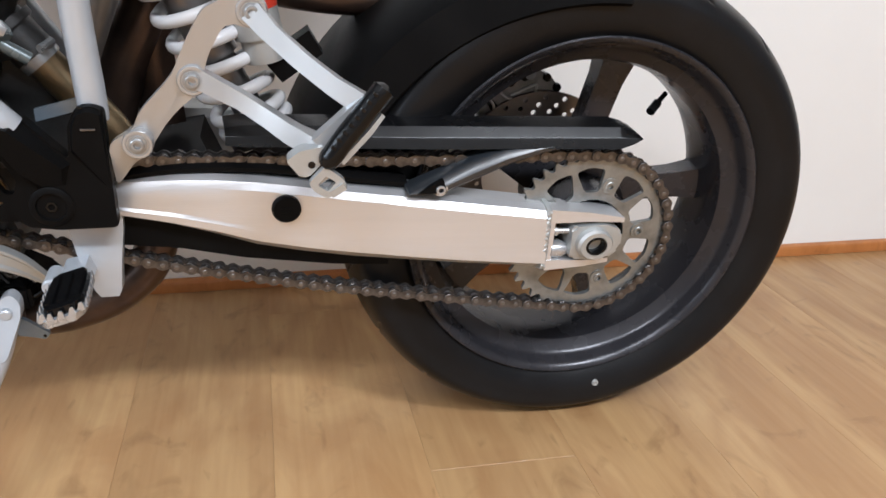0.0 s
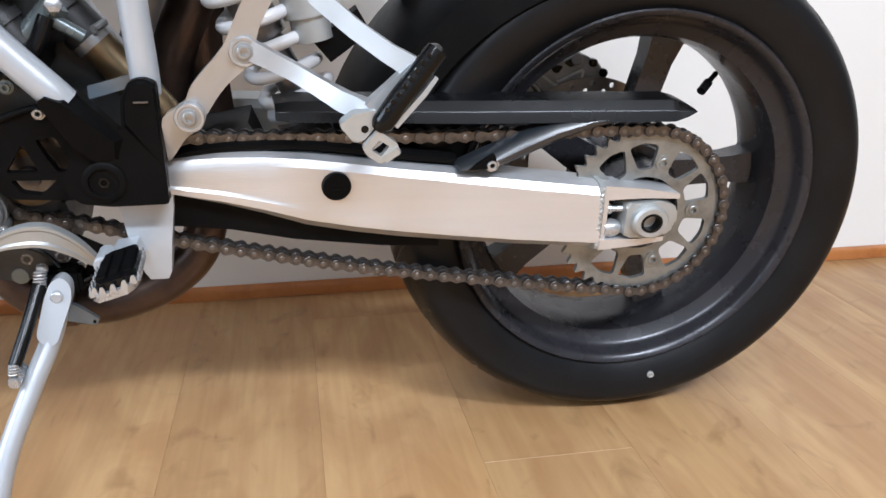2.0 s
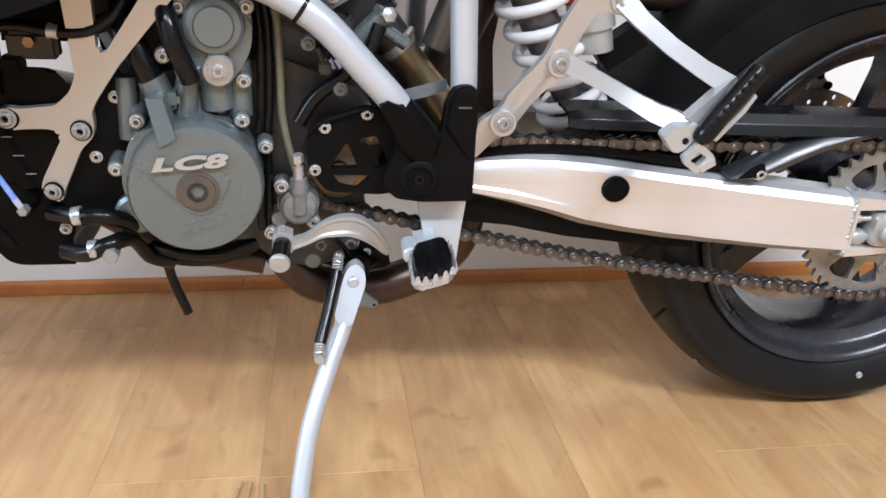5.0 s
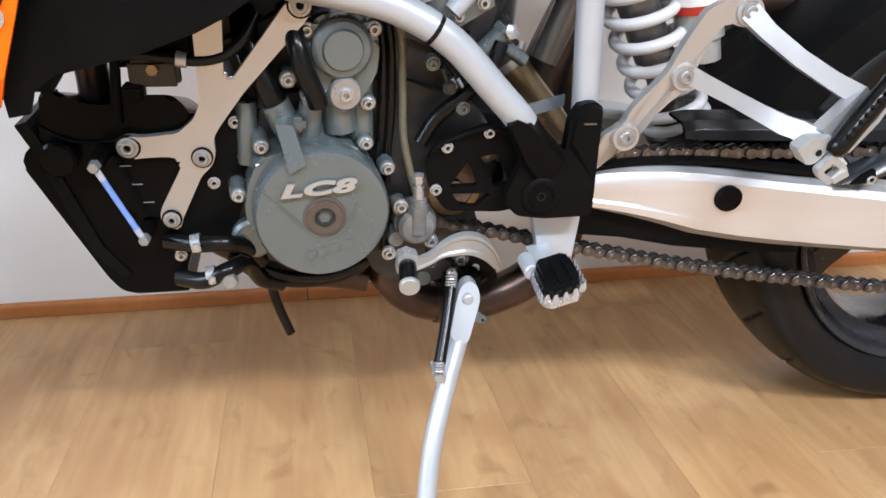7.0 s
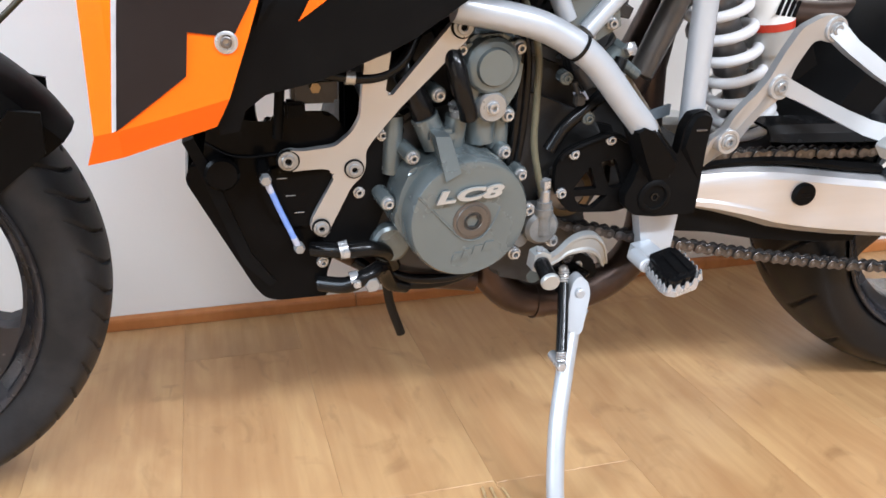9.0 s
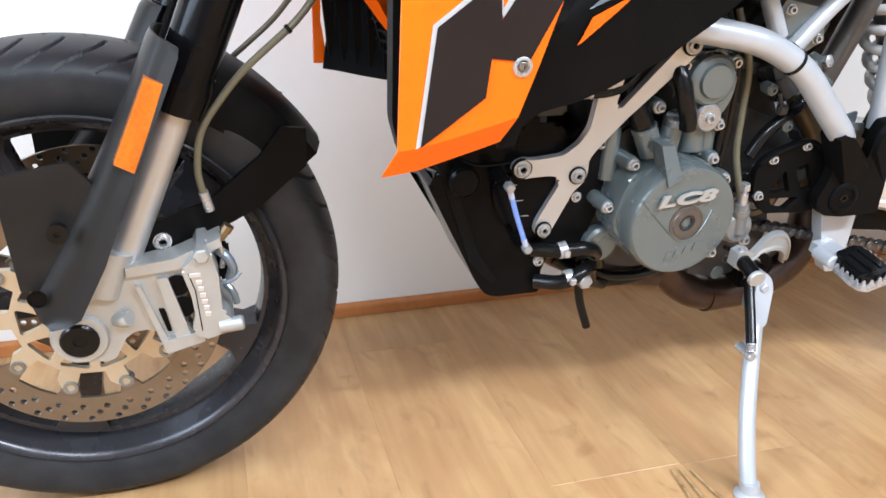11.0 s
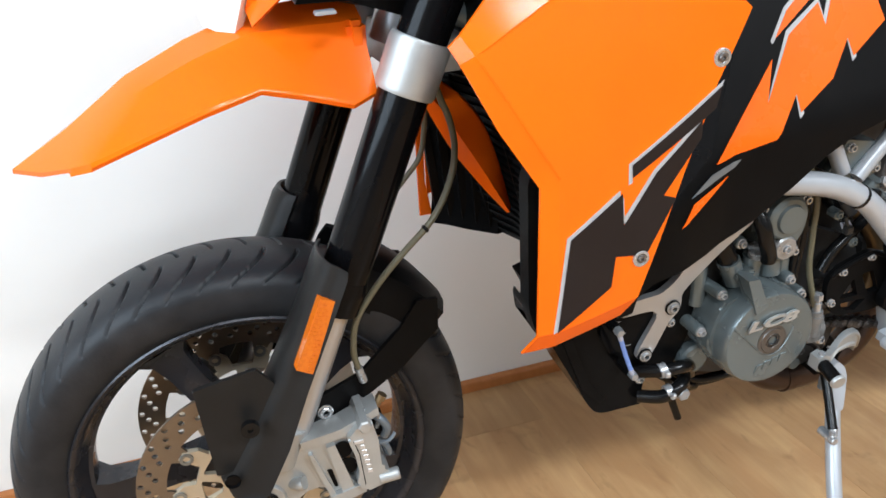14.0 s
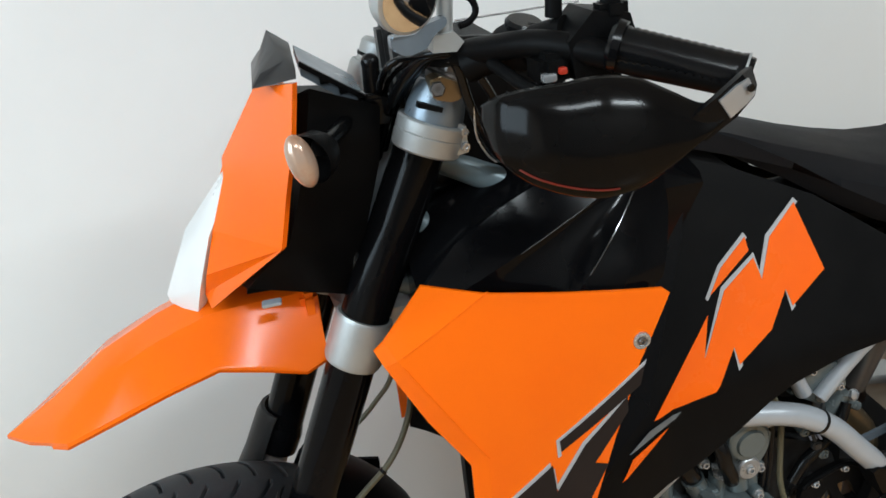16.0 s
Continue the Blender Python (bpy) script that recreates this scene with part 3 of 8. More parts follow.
windows = []
for k in range(10):
    near, far = (9.0, 1.8) if k % 2 == 0 else (1.8, 9.0)
    a0, a1 = radians(1 + 36 * k + near), radians(1 + 36 * (k + 1) - far)
    wide = radians(5.5)
    c = [(0.0560, a0 + (wide if k % 2 else 0.02)), (0.0560, a1 - (0.02 if k % 2 else wide)), (0.0855, a1), (0.0882, (a0 + a1) / 2), (0.0855, a0)]
    windows.append(rounded([(REAR[0] + r * math.cos(a), REAR[1] + r * math.sin(a)) for r, a in c], 0.0055, 3))
part("sprocket", ring_plate(toothed(*REAR, TEETH, SPR_R), [circle(*REAR, 0.046, 48), *windows], CHAIN_V - 0.0032, CHAIN_V + 0.0032), M_SPROCKET, rear_wheel, "worn grey steel sprocket with oval windows", 30)
for k in range(5):
    a = radians(1 + 72 * k)
    part("sprocket_bolt", bolt_head(REAR[0] + 0.066 * math.cos(a), CHAIN_V - 0.004, REAR[1] + 0.066 * math.sin(a), 0.0062, 0.003, 1.6), M_SPROCKET, rear_wheel)
carrier = part("sprocket_carrier", lathe([(0.046, CHAIN_V + 0.003), (0.058, CHAIN_V + 0.003), (0.060, -0.050), (0.040, -0.050), (0.040, CHAIN_V + 0.012), (0.046, CHAIN_V + 0.003)], *REAR, 48), M_RIM, rear_wheel, "dark cast sprocket carrier with ribs")
ROUND_PARTS = (*ROUND_PARTS, "sprocket_carrier")
for k in range(8):
    part("carrier_rib", moved(box(0.028, 0.052, CHAIN_V + 0.006, -0.055, -0.003, 0.003, 0.001), Matrix.Translation((REAR[0], 0, REAR[1])) @ Matrix.Rotation(-radians(20 + 45 * k), 4, "Y")), M_RIM, carrier)
part("carrier_web", lathe([(0.0, -0.066), (0.070, -0.066), (0.072, -0.060), (0.068, -0.054), (0.0, -0.054)], *REAR, 48), M_RIM, carrier)

# ---- chain ----
GEAR = (-0.672, 0.397)
GEAR_R = PITCH / 2 / math.sin(math.pi / 17)


def chain_points():
    """Evenly spaced pin places along the closed path over both sprockets, with a slack lower run."""
    (u0, w0), (u1, w1) = REAR, GEAR
    d = math.hypot(u1 - u0, w1 - w0)
    base = math.atan2(w1 - w0, u1 - u0)
    tilt = math.acos((SPR_R - GEAR_R) / d)
    path = []
    a_top, a_bot = base - tilt, base + tilt
    for k in range(61):
        a = a_bot + (a_top + math.tau - a_bot) * k / 60
        path.append((u0 + SPR_R * math.cos(a), w0 + SPR_R * math.sin(a)))
    for k in range(31):
        a = a_top + math.tau + (a_bot - a_top) * k / 30
        path.append((u1 + GEAR_R * math.cos(a), w1 + GEAR_R * math.sin(a)))
    p, q = path[-1], path[0]
    for k in range(1, 60):
        s = k / 60
        path.append((p[0] + (q[0] - p[0]) * s, p[1] + (q[1] - p[1]) * s - 0.012 * math.sin(math.pi * s)))
    pts = np.array(path + path[:1])
    run = np.r_[0, np.cumsum(np.hypot(*np.diff(pts, axis=0).T))]
    n = round(run[-1] / PITCH / 2) * 2
    at = np.linspace(0, run[-1], n + 1)
    return list(zip(np.interp(at, run, pts[:, 0]), np.interp(at, run, pts[:, 1])))


def settled(u, w):
    """A pin's place: on the wheel's sprocket as it is, ahead of it as the bike's plan has it."""
    f = min(1.0, max(0.0, (-u - 0.02) / 0.25))
    f = f * f * (3 - 2 * f)
    p, q = Vector((u, CHAIN_V, w)), on_plan((u, CHAIN_V, w))
    return p.lerp(q, f)


pins = [settled(u, w) for u, w in chain_points()]
rollers = []
for u, v, w in pins[:-1]:
    rollers.append(lathe([(0, v - 0.0102), (0.0022, v - 0.0102), (0.0028, v - 0.0098), (0.0028, v - 0.004), (0.0050, v - 0.004), (0.0050, v + 0.004), (0.0026, v + 0.004), (0.0026, v + 0.0105), (0, v + 0.0105)], u, w, 10))
chain = part("chain", merged(*rollers), M_STEEL_DARK, bike, "oily brown steel drive chain")


def link_mesh(v_at, r):
    eight = []
    for k in range(7):
        a = math.pi / 2 + math.pi * k / 6
        eight.append((r * math.cos(a), r * math.sin(a)))
    eight.append((PITCH / 2, -r * 0.52))
    for k in range(7):
        a = -math.pi / 2 + math.pi * k / 6
        eight.append((PITCH + r * math.cos(a), r * math.sin(a)))
    eight.append((PITCH / 2, r * 0.52))
    return finish("chain_link", merged(plate(eight, -v_at - 0.001, -v_at + 0.001, 0.0004), plate(eight, v_at - 0.001, v_at + 0.001, 0)), M_CHAIN)


LINK_OUT, LINK_IN = link_mesh(0.0086, 0.0070), link_mesh(0.0060, 0.0076)
for k, ((u, v, w), (u2, v2, w2)) in enumerate(zip(pins, pins[1:])):
    link = new("chain_link", LINK_OUT if k % 2 else LINK_IN)
    link.parent = chain
    link.matrix_local = Matrix.Translation((u, v, w)) @ Matrix.Rotation(-math.atan2(w2 - w, u2 - u), 4, "Y")

# ---- swingarm ----


def arm_sections(rows, sign=1):
    """Octagonal sections at (u, bottom, top, v_out, v_in)."""
    out = []
    for u, b, t, vo, vi in rows:
        c = 0.010
        h = t - b
        step = 0.0014 if u > -0.24 else 0.0
        ring = [(u, vo + 0.0060, b + 0.008), (u, vo - 0.0012 - step, b + 0.14 * h), (u, vo - 0.0014 - step, b + 0.27 * h), (u, vo + 0.0006 - step, b + 0.33 * h), (u, vo + 0.0006 - step, b + 0.60 * h), (u, vo + 0.0016 - step, t - 0.013), (u, vo + 0.0060, t - 0.0045), (u, vo + c * 1.5, t), (u, vi - c, t), (u, vi, t - c), (u, vi, b + c), (u, vi - c, b), (u, vo + c * 1.5, b)]
        out.append([(x, sign * y, z) for x, y, z in ring])
    return out


ARM = [(-0.56, 0.378, 0.418, -0.136, -0.080), (-0.520, 0.371, 0.4205, -0.143, -0.080), (-0.476, 0.361, 0.4225, -0.146, -0.080), (-0.43, 0.3470, 0.4215, -0.147, -0.080), (-0.387, 0.332, 0.4180, -0.148, -0.078),
       (-0.335, 0.3205, 0.4105, -0.148, -0.078), (-0.28, 0.311, 0.402, -0.148, -0.080), (-0.246, 0.3065, 0.3975, -0.148, -0.083), (-0.234, 0.305, 0.396, -0.148, -0.085), (-0.15, 0.295, 0.384, -0.149, -0.095), (-0.058, 0.287, 0.372, -0.150, -0.100)]
swingarm = part("swingarm", bevelled(loft(arm_sections(ARM)), 0.003, 2, 32), M_ALU, bike, "bright bare aluminium swingarm", 24)
part("weld_collar", bevelled(loft([[(u, vo, 0.290), (u, vo, 0.370), (u, vo + 0.012, 0.375), (u, -0.100, 0.375), (u, -0.100, 0.285), (u, vo + 0.012, 0.285)] for u, vo in ((-0.061, -0.1492), (-0.056, -0.1494))]), 0.003), M_ALU_CAST, swingarm)
part("weld_bead", sweep([(-0.0585 + 0.0012 * math.sin(2.3 * k), -0.1492 + 0.0006 * math.cos(1.7 * k), 0.2915 + 0.0775 * k / 40) for k in range(41)], [0.0021 + 0.0004 * (k % 2) for k in range(41)], 8), M_ALU_CAST, swingarm, "rough weld bead")
part("swingarm_cap", merged(lathe([(0, -0.1455), (0.0160, -0.1455), (0.0160, -0.1520), (0.0145, -0.1540), (0.0, -0.1545)], -0.356, 0.3835, 40), *[box(-0.3625, -0.3495, -0.1552, -0.1542, 0.3805 + 0.005 * k, 0.3815 + 0.005 * k, 0.0003, 1) for k in range(2)]), M_PLASTIC, swingarm, "round black plastic cap")
# fork ends with the axle block
part("fork_end", merged(
    bevelled(loft([[(u, -0.150, t - h), (u, -0.150, t), (u, -0.112, t), (u, -0.112, t - h)] for u, t, h in ((-0.056, 0.371, 0.018), (-0.01, 0.366, 0.012), (0.030, 0.358, 0.006))]), 0.002),
    bevelled(loft([[(u, -0.150, b), (u, -0.150, b + h), (u, -0.112, b + h), (u, -0.112, b)] for u, b, h in ((-0.056, 0.288, 0.014), (-0.01, 0.292, 0.009), (0.018, 0.297, 0.006))]), 0.002),
    bevelled(box(-0.057, -0.049, -0.149, -0.105, 0.290, 0.370), 0.002)), M_ALU, swingarm)
part("axle_block", merged(plate(rounded([(-0.030, 0.305), (-0.030, 0.348), (0.008, 0.351), (0.028, 0.343), (0.029, 0.318), (0.013, 0.302)], 0.006), -0.153, -0.118, 0.003, 2),
     lathe([(0.0, -0.150), (0.020, -0.150), (0.0205, -0.161), (0.018, -0.1645), (0.0125, -0.1645), (0.0115, -0.150)], -0.005, 0.327, 36)), M_ALU_CAST, swingarm, "cast aluminium axle block")
part("axle_bore", lathe([(0.0122, -0.160), (0.0115, -0.1650), (0.0095, -0.1650), (0.009, -0.140), (0.0, -0.140)], -0.005, 0.327, 30), M_RUBBER, swingarm, "dark hollow axle end")
part("chain_adjuster", merged(turned([(0, 0), (0.0065, 0), (0.0065, 0.008), (0.004, 0.008), (0.004, 0.028), (0, 0.028)], (-0.052, -0.140, 0.338), (1, 0, 0), 12),
     turned([(0, 0), (0.011, 0), (0.012, 0.012), (0.008, 0.020), (0, 0.020)], (-0.050, -0.138, 0.312), (1, 0, 0), 18), turned([(0, 0), (0.0055, 0), (0.0055, 0.01), (0, 0.01)], (-0.050, -0.136, 0.352), (1, 0, 0), 10)), M_STEEL, swingarm, "zinc plated adjuster bolt and nut")
part("chain_slider", merged(hose([(-0.555, -0.118, 0.412), (-0.48, -0.120, 0.4255), (-0.38, -0.120, 0.4245), (-0.28, -0.118, 0.409), (-0.22, -0.115, 0.400)], 0.0075, 10, 6, 2.0),
     bevelled(loft([[(u, -0.128, b), (u, -0.128, t), (u, -0.085, t), (u, -0.085, b)] for u, b, t in ((-0.55, 0.338, 0.376), (-0.47, 0.328, 0.360), (-0.40, 0.312, 0.336), (-0.30, 0.298, 0.314), (-0.235, 0.294, 0.303))]), 0.003)), M_PLASTIC, swingarm, "black plastic chain slider")
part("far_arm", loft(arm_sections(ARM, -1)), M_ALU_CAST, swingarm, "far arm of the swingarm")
part("cross_brace", bevelled(loft([[(u, v, b) for u, v, b in ((-0.52 + k, v, 0.335), (-0.52 + k, v, 0.405), (-0.43 + k, v, 0.415), (-0.40 + k, v, 0.345))] for k, v in ((0.0, -0.085), (-0.01, 0.0), (0.0, 0.085))]), 0.006), M_PLASTIC, swingarm, "black cross brace of the swingarm")

# chain guard with its curved stay
guard = part("chain_guard", bevelled(loft([[(u, -0.1390 - 0.18 * (t - b), b), (u, -0.1390, b + 0.50 * (t - b)), (u, -0.1380, b + 0.56 * (t - b)), (u, -0.130, t), (u, -0.098, t + 0.002), (u, -0.098, t - 0.002), (u, -0.130, t - 0.22 * (t - b)), (u, -0.1350 - 0.18 * (t - b), b)]
    for u, b, t in ((-0.418, 0.458, 0.474), (-0.40, 0.456, 0.4765), (-0.20, 0.449, 0.472), (0.015, 0.446, 0.4685), (0.030, 0.451, 0.464), (0.040, 0.456, 0.4585))]), 0.001), M_GUARD, bike, "long black plastic chain guard", 25)
part("guard_stay", bevelled(loft([[(u, -0.146 + s, w - h), (u, -0.1530 + s, w - 0.55 * h), (u, -0.1545 + s, w), (u, -0.1510 + s, w + 0.6 * h), (u, -0.142 + s, w + h), (u, -0.125 + s, w + h), (u, -0.125 + s, w - h)]
    for u, w, h, s in ((-0.222, 0.398, 0.003, 0.0), (-0.205, 0.401, 0.008, 0.0), (-0.180, 0.409, 0.0115, 0.0), (-0.150, 0.423, 0.0135, 0.002), (-0.115, 0.437, 0.0125, 0.006), (-0.075, 0.4475, 0.010, 0.011), (-0.035, 0.4535, 0.007, 0.014), (0.0, 0.4565, 0.004, 0.016))]), 0.002), M_STAY, guard, "curved glossy black guard stay")
# pocket round the bolt: a raised black plate in place of its shade
part("stay_pocket_shade", plate(rounded([(-0.215, 0.3985), (-0.186, 0.4175), (-0.181, 0.4000)], 0.002), -0.1555, -0.150, 0.0008), M_PLASTIC, guard, "black plate standing in for the shade in the bolt's pocket")
part("stay_bolt", bolt_head(-0.188, -0.153, 0.4035, 0.0055, 0.004), M_STEEL, guard)

AS_DRAWN = True
# rear brake caliper on its bracket, far side of the wheel
cal = part("rear_caliper", merged(plate(rounded([(-0.1025, 0.4102), (-0.0846, 0.4299), (-0.0781, 0.4416), (-0.0477, 0.4572), (-0.0230, 0.4700), (-0.0123, 0.4674), (0.006, 0.4590), (0.0220, 0.4400), (0.0217, 0.4300), (0.003, 0.4260), (-0.0109, 0.4310), (-0.034, 0.4180), (-0.0506, 0.4180), (-0.0695, 0.4080)], 0.004), 0.088, 0.125, 0.003, 2),
    turned([(0, 0), (0.0085, 0), (0.0085, 0.016), (0.0070, 0.018), (0, 0.018)], (-0.020, 0.096, 0.460), (-0.35, -1, 0.25), 20)), M_CALIPER, bike, "grey cast rear brake caliper")
parts("caliper_rib", [hose([(u, 0.0865, w) for u, w in line], 0.0022, 8) for line in (((-0.0496, 0.4325), (-0.0300, 0.4415), (-0.0133, 0.4481)), ((-0.0177, 0.4246), (-0.0150, 0.4350), (-0.0131, 0.4466)), ((-0.0760, 0.4449), (-0.0640, 0.4360), (-0.0549, 0.4293), (-0.0400, 0.4245), (-0.0289, 0.4214)), ((-0.0870, 0.4330), (-0.0745, 0.4210), (-0.0720, 0.4100)))], M_ALU_CAST, cal)
# black plates on the face stand in for the shade inside its pockets
parts("pocket_shade", [plate(rounded(pts, 0.002), 0.0862, 0.092, 0.0008) for pts in ([(-0.0589, 0.4503), (-0.0506, 0.4550), (-0.0420, 0.4527), (-0.0488, 0.4434), (-0.0556, 0.4449)], [(-0.0411, 0.4573), (-0.0322, 0.4628), (-0.0228, 0.4559), (-0.0320, 0.4512)], [(-0.0877, 0.4293), (-0.0797, 0.4309), (-0.0644, 0.4151), (-0.0651, 0.4088), (-0.0750, 0.4088)], [(-0.0521, 0.4200), (-0.0272, 0.4200), (-0.0293, 0.4087), (-0.0543, 0.4087)])], M_RUBBER, cal, "black plate standing in for the shade in a casting pocket")
part("caliper_bracket", plate(rounded([(-0.095, 0.405), (-0.07, 0.425), (-0.02, 0.41), (0.02, 0.34), (-0.02, 0.30), (-0.06, 0.34)], 0.01), 0.100, 0.112, 0.002), M_CALIPER, cal, "cast caliper bracket")
part("caliper_bleeder", merged(sweep([(-0.060, 0.095, 0.452), (-0.062, 0.095, 0.468)], 0.0030, 10), sweep([(-0.0615, 0.095, 0.466), (-0.063, 0.095, 0.480)], [0.0048, 0.0040], 12)), M_RUBBER, cal, "black bleeder cap")
parts("caliper_plug", [lathe([(0, 0.090), (0.0058, 0.090), (0.0058, 0.0835), (0.0045, 0.0820), (0, 0.0820)], u, w, 20) for u, w in ((0.0, 0.4575), (0.0158, 0.4435))], M_RUBBER, cal, "black rubber plug")

AS_DRAWN = False
NUDGE = Vector((0, 0, 0))
# mudguard hugging the rear wheel, open below
def mudguard(a0, a1, r_in, width):
    sec = []
    for k in range(25):
        a = radians(a0 + (a1 - a0) * k / 24)
        ring = []
        for f, d in ((-1, -0.055), (-0.93, -0.012), (-0.6, 0.004), (0, 0.008), (0.6, 0.004), (0.93, -0.012), (1, -0.055)):
            ring.append((f * width, r_in + d))
        ring += [(f * 0.96, r - 0.004) for f, r in reversed(ring)]
        sec.append([(REAR[0] + r * math.cos(a), v, REAR[1] + r * math.sin(a)) for v, r in ring])
    return loft(sec)


part("rear_mudguard", mudguard(86, 168, 0.345, 0.105), M_PLASTIC, bike, "black plastic mudguard over the rear tyre")

NUDGE = Vector((-0.004, 0, 0))
# ---- hanger plate, passenger peg ----
AS_DRAWN, NUDGE = True, Vector((0, 0, 0))
HANGER = [(-0.5390, 0.402), (-0.5370, 0.4587), (-0.5225, 0.4675), (-0.5120, 0.4740), (-0.5070, 0.4875), (-0.4980, 0.4985), (-0.4781, 0.5195), (-0.4690, 0.5310), (-0.4630, 0.5450), (-0.4530, 0.5650), (-0.4370, 0.5920), (-0.408, 0.606), (-0.385, 0.606), (-0.375, 0.592), (-0.379, 0.577), (-0.395, 0.573), (-0.4130, 0.5790), (-0.4210, 0.5715), (-0.4350, 0.5470), (-0.4400, 0.5300), (-0.4480, 0.5085), (-0.4670, 0.4935), (-0.4800, 0.4790), (-0.4920, 0.4610), (-0.5055, 0.4425), (-0.5169, 0.4336), (-0.5290, 0.4155)]


def bent_in(bm):
    """The plate's lower end is bent in towards the frame."""
    for vert in bm.verts:
        vert.co.y += 0.55 * max(0.0, 0.452 - vert.co.z)
    return bm


hanger = part("peg_hanger", bent_in(plate(rounded(HANGER, 0.008), -0.1485, -0.137, 0.003, 2)), M_HANGER, bike, "silver aluminium passenger footrest hanger")
parts("hanger_boss", [lathe([(0, -0.136), (0.0152, -0.136), (0.0152, -0.1500), (0.0142, -0.1515), (0.0115, -0.1515), (0.0108, -0.1505), (0, -0.1505)], u, w, 40) for u, w in ((-0.5095, 0.4580), (-0.4513, 0.5225), (-0.391, 0.589))], M_HANGER, hanger)
for u, w in ((-0.5095, 0.4580), (-0.4513, 0.5225), (-0.391, 0.589)):
    part("hanger_bolt", bolt_head(u, -0.1508, w, 0.0070, 0.004, 1.35), M_BOLT, hanger)


def bar_between(rows):
    """A bar of box section along rows of (u, v, w, half_height, half_depth)."""
    sec = []
    for i, (u, v, w, h, d) in enumerate(rows):
        a, b = rows[max(i - 1, 0)], rows[min(i + 1, len(rows) - 1)]
        run = Vector((b[0] - a[0], b[1] - a[1], b[2] - a[2])).normalized()
        up = run.cross(Vector((0, 1, 0))).normalized()
        out = run.cross(up).normalized()
        c = Vector((u, v, w))
        sec.append([tuple(c + up * y * h + out * x * d) for x, y in ((-1, -1), (-1, 1), (1, 1), (1, -1))])
    return bevelled(loft(sec), 0.003, 2)


part("lower_arm", bar_between([(-0.446, -0.144, 0.524, 0.0100, 0.007), (-0.425, -0.152, 0.5145, 0.0090, 0.008), (-0.403, -0.160, 0.5042, 0.0084, 0.008), (-0.377, -0.180, 0.4917, 0.0088, 0.008), (-0.3577, -0.200, 0.4836, 0.0098, 0.008), (-0.346, -0.214, 0.4815, 0.0102, 0.009), (-0.334, -0.226, 0.4765, 0.0095, 0.010)]), M_HANGER, hanger)
part("upper_arm", bar_between([(-0.391, -0.146, 0.589, 0.0110, 0.007), (-0.3724, -0.158, 0.570, 0.0092, 0.008), (-0.3438, -0.178, 0.5475, 0.0090, 0.008), (-0.316, -0.199, 0.5297, 0.0092, 0.008), (-0.291, -0.215, 0.5165, 0.0105, 0.008)]), M_HANGER, hanger)
part("rear_arm", bar_between([(-0.287, -0.214, 0.521, 0.0085, 0.008), (-0.3137, -0.222, 0.5005, 0.0078, 0.008), (-0.336, -0.229, 0.481, 0.0095, 0.009)]), M_HANGER, hanger)
peg = part("passenger_footpeg", merged(plate(rounded([(-0.3666, 0.472), (-0.3536, 0.4819), (-0.3316, 0.4857), (-0.3288, 0.4746), (-0.344, 0.4573), (-0.353, 0.4545)], 0.003), -0.244, -0.225, 0.0015, 2),
    ring_plate(rounded([(-0.3465, 0.4525), (-0.331, 0.4690), (-0.3141, 0.4560), (-0.3105, 0.4479), (-0.3294, 0.4360), (-0.342, 0.4445)], 0.003), [rounded([(-0.3385, 0.4505), (-0.3305, 0.4595), (-0.3210, 0.4530), (-0.3290, 0.4435)], 0.002)], -0.252, -0.243),
    bar_between([(-0.3255, -0.248, 0.4405, 0.0035, 0.005), (-0.3125, -0.250, 0.4500, 0.0035, 0.005)])), M_ALU_CAST, bike, "cast folding passenger footpeg")
part("peg_rubber", sweep(smooth_path([(-0.332, -0.246, 0.468), (-0.3238, -0.246, 0.478), (-0.3117, -0.244, 0.4942), (-0.2946, -0.240, 0.5143), (-0.2792, -0.237, 0.5329), (-0.272, -0.235, 0.5410)], 4), [0.006, 0.0085, 0.0100] + [0.0108] * 16 + [0.008, 0.005], 16, 1.1), M_RUBBER, peg, "black ribbed rubber peg")
part("peg_tray", bar_between([(-0.316, -0.240, 0.470, 0.0025, 0.010), (-0.288, -0.235, 0.499, 0.0025, 0.010), (-0.276, -0.232, 0.513, 0.0020, 0.008)]), M_ALU_CAST, peg)
for k in range(8):
    part("peg_rib", bar_between([(-0.3255 + 0.0056 * k, -0.2565 + 0.001 * k, 0.4905 + 0.0068 * k, 0.0014, 0.0016), (-0.3215 + 0.0056 * k, -0.2565 + 0.001 * k, 0.4875 + 0.0068 * k, 0.0014, 0.0016)]), M_RUBBER, peg)
# the lug isn't pierced: a black disc is the hole's shade
part("lug_hole_shade", turned([(0, 0), (0.0036, 0), (0.0036, 0.0012), (0, 0.0012)], (-0.343, -0.2432, 0.468), (0, -1, 0), 14), M_RUBBER, peg, "black disc standing in for the shade in the lug's hole")
part("clevis_pin", sweep([(-0.340, -0.246, 0.4485), (-0.326, -0.248, 0.4600)], 0.0030, 10), M_STEEL, peg)
# black box connector hung behind the shock's reservoir
part("connector_box", bevelled(loft([[(u, v, w) for u, w in ((-0.381, 0.513), (-0.362, 0.490), (-0.316, 0.523), (-0.331, 0.549), (-0.355, 0.532))] for v in (-0.045, -0.015)]), 0.003), M_PLASTIC, bike, "black plastic connector box")
AS_DRAWN = False

NUDGE = Vector((0, 0, 0))
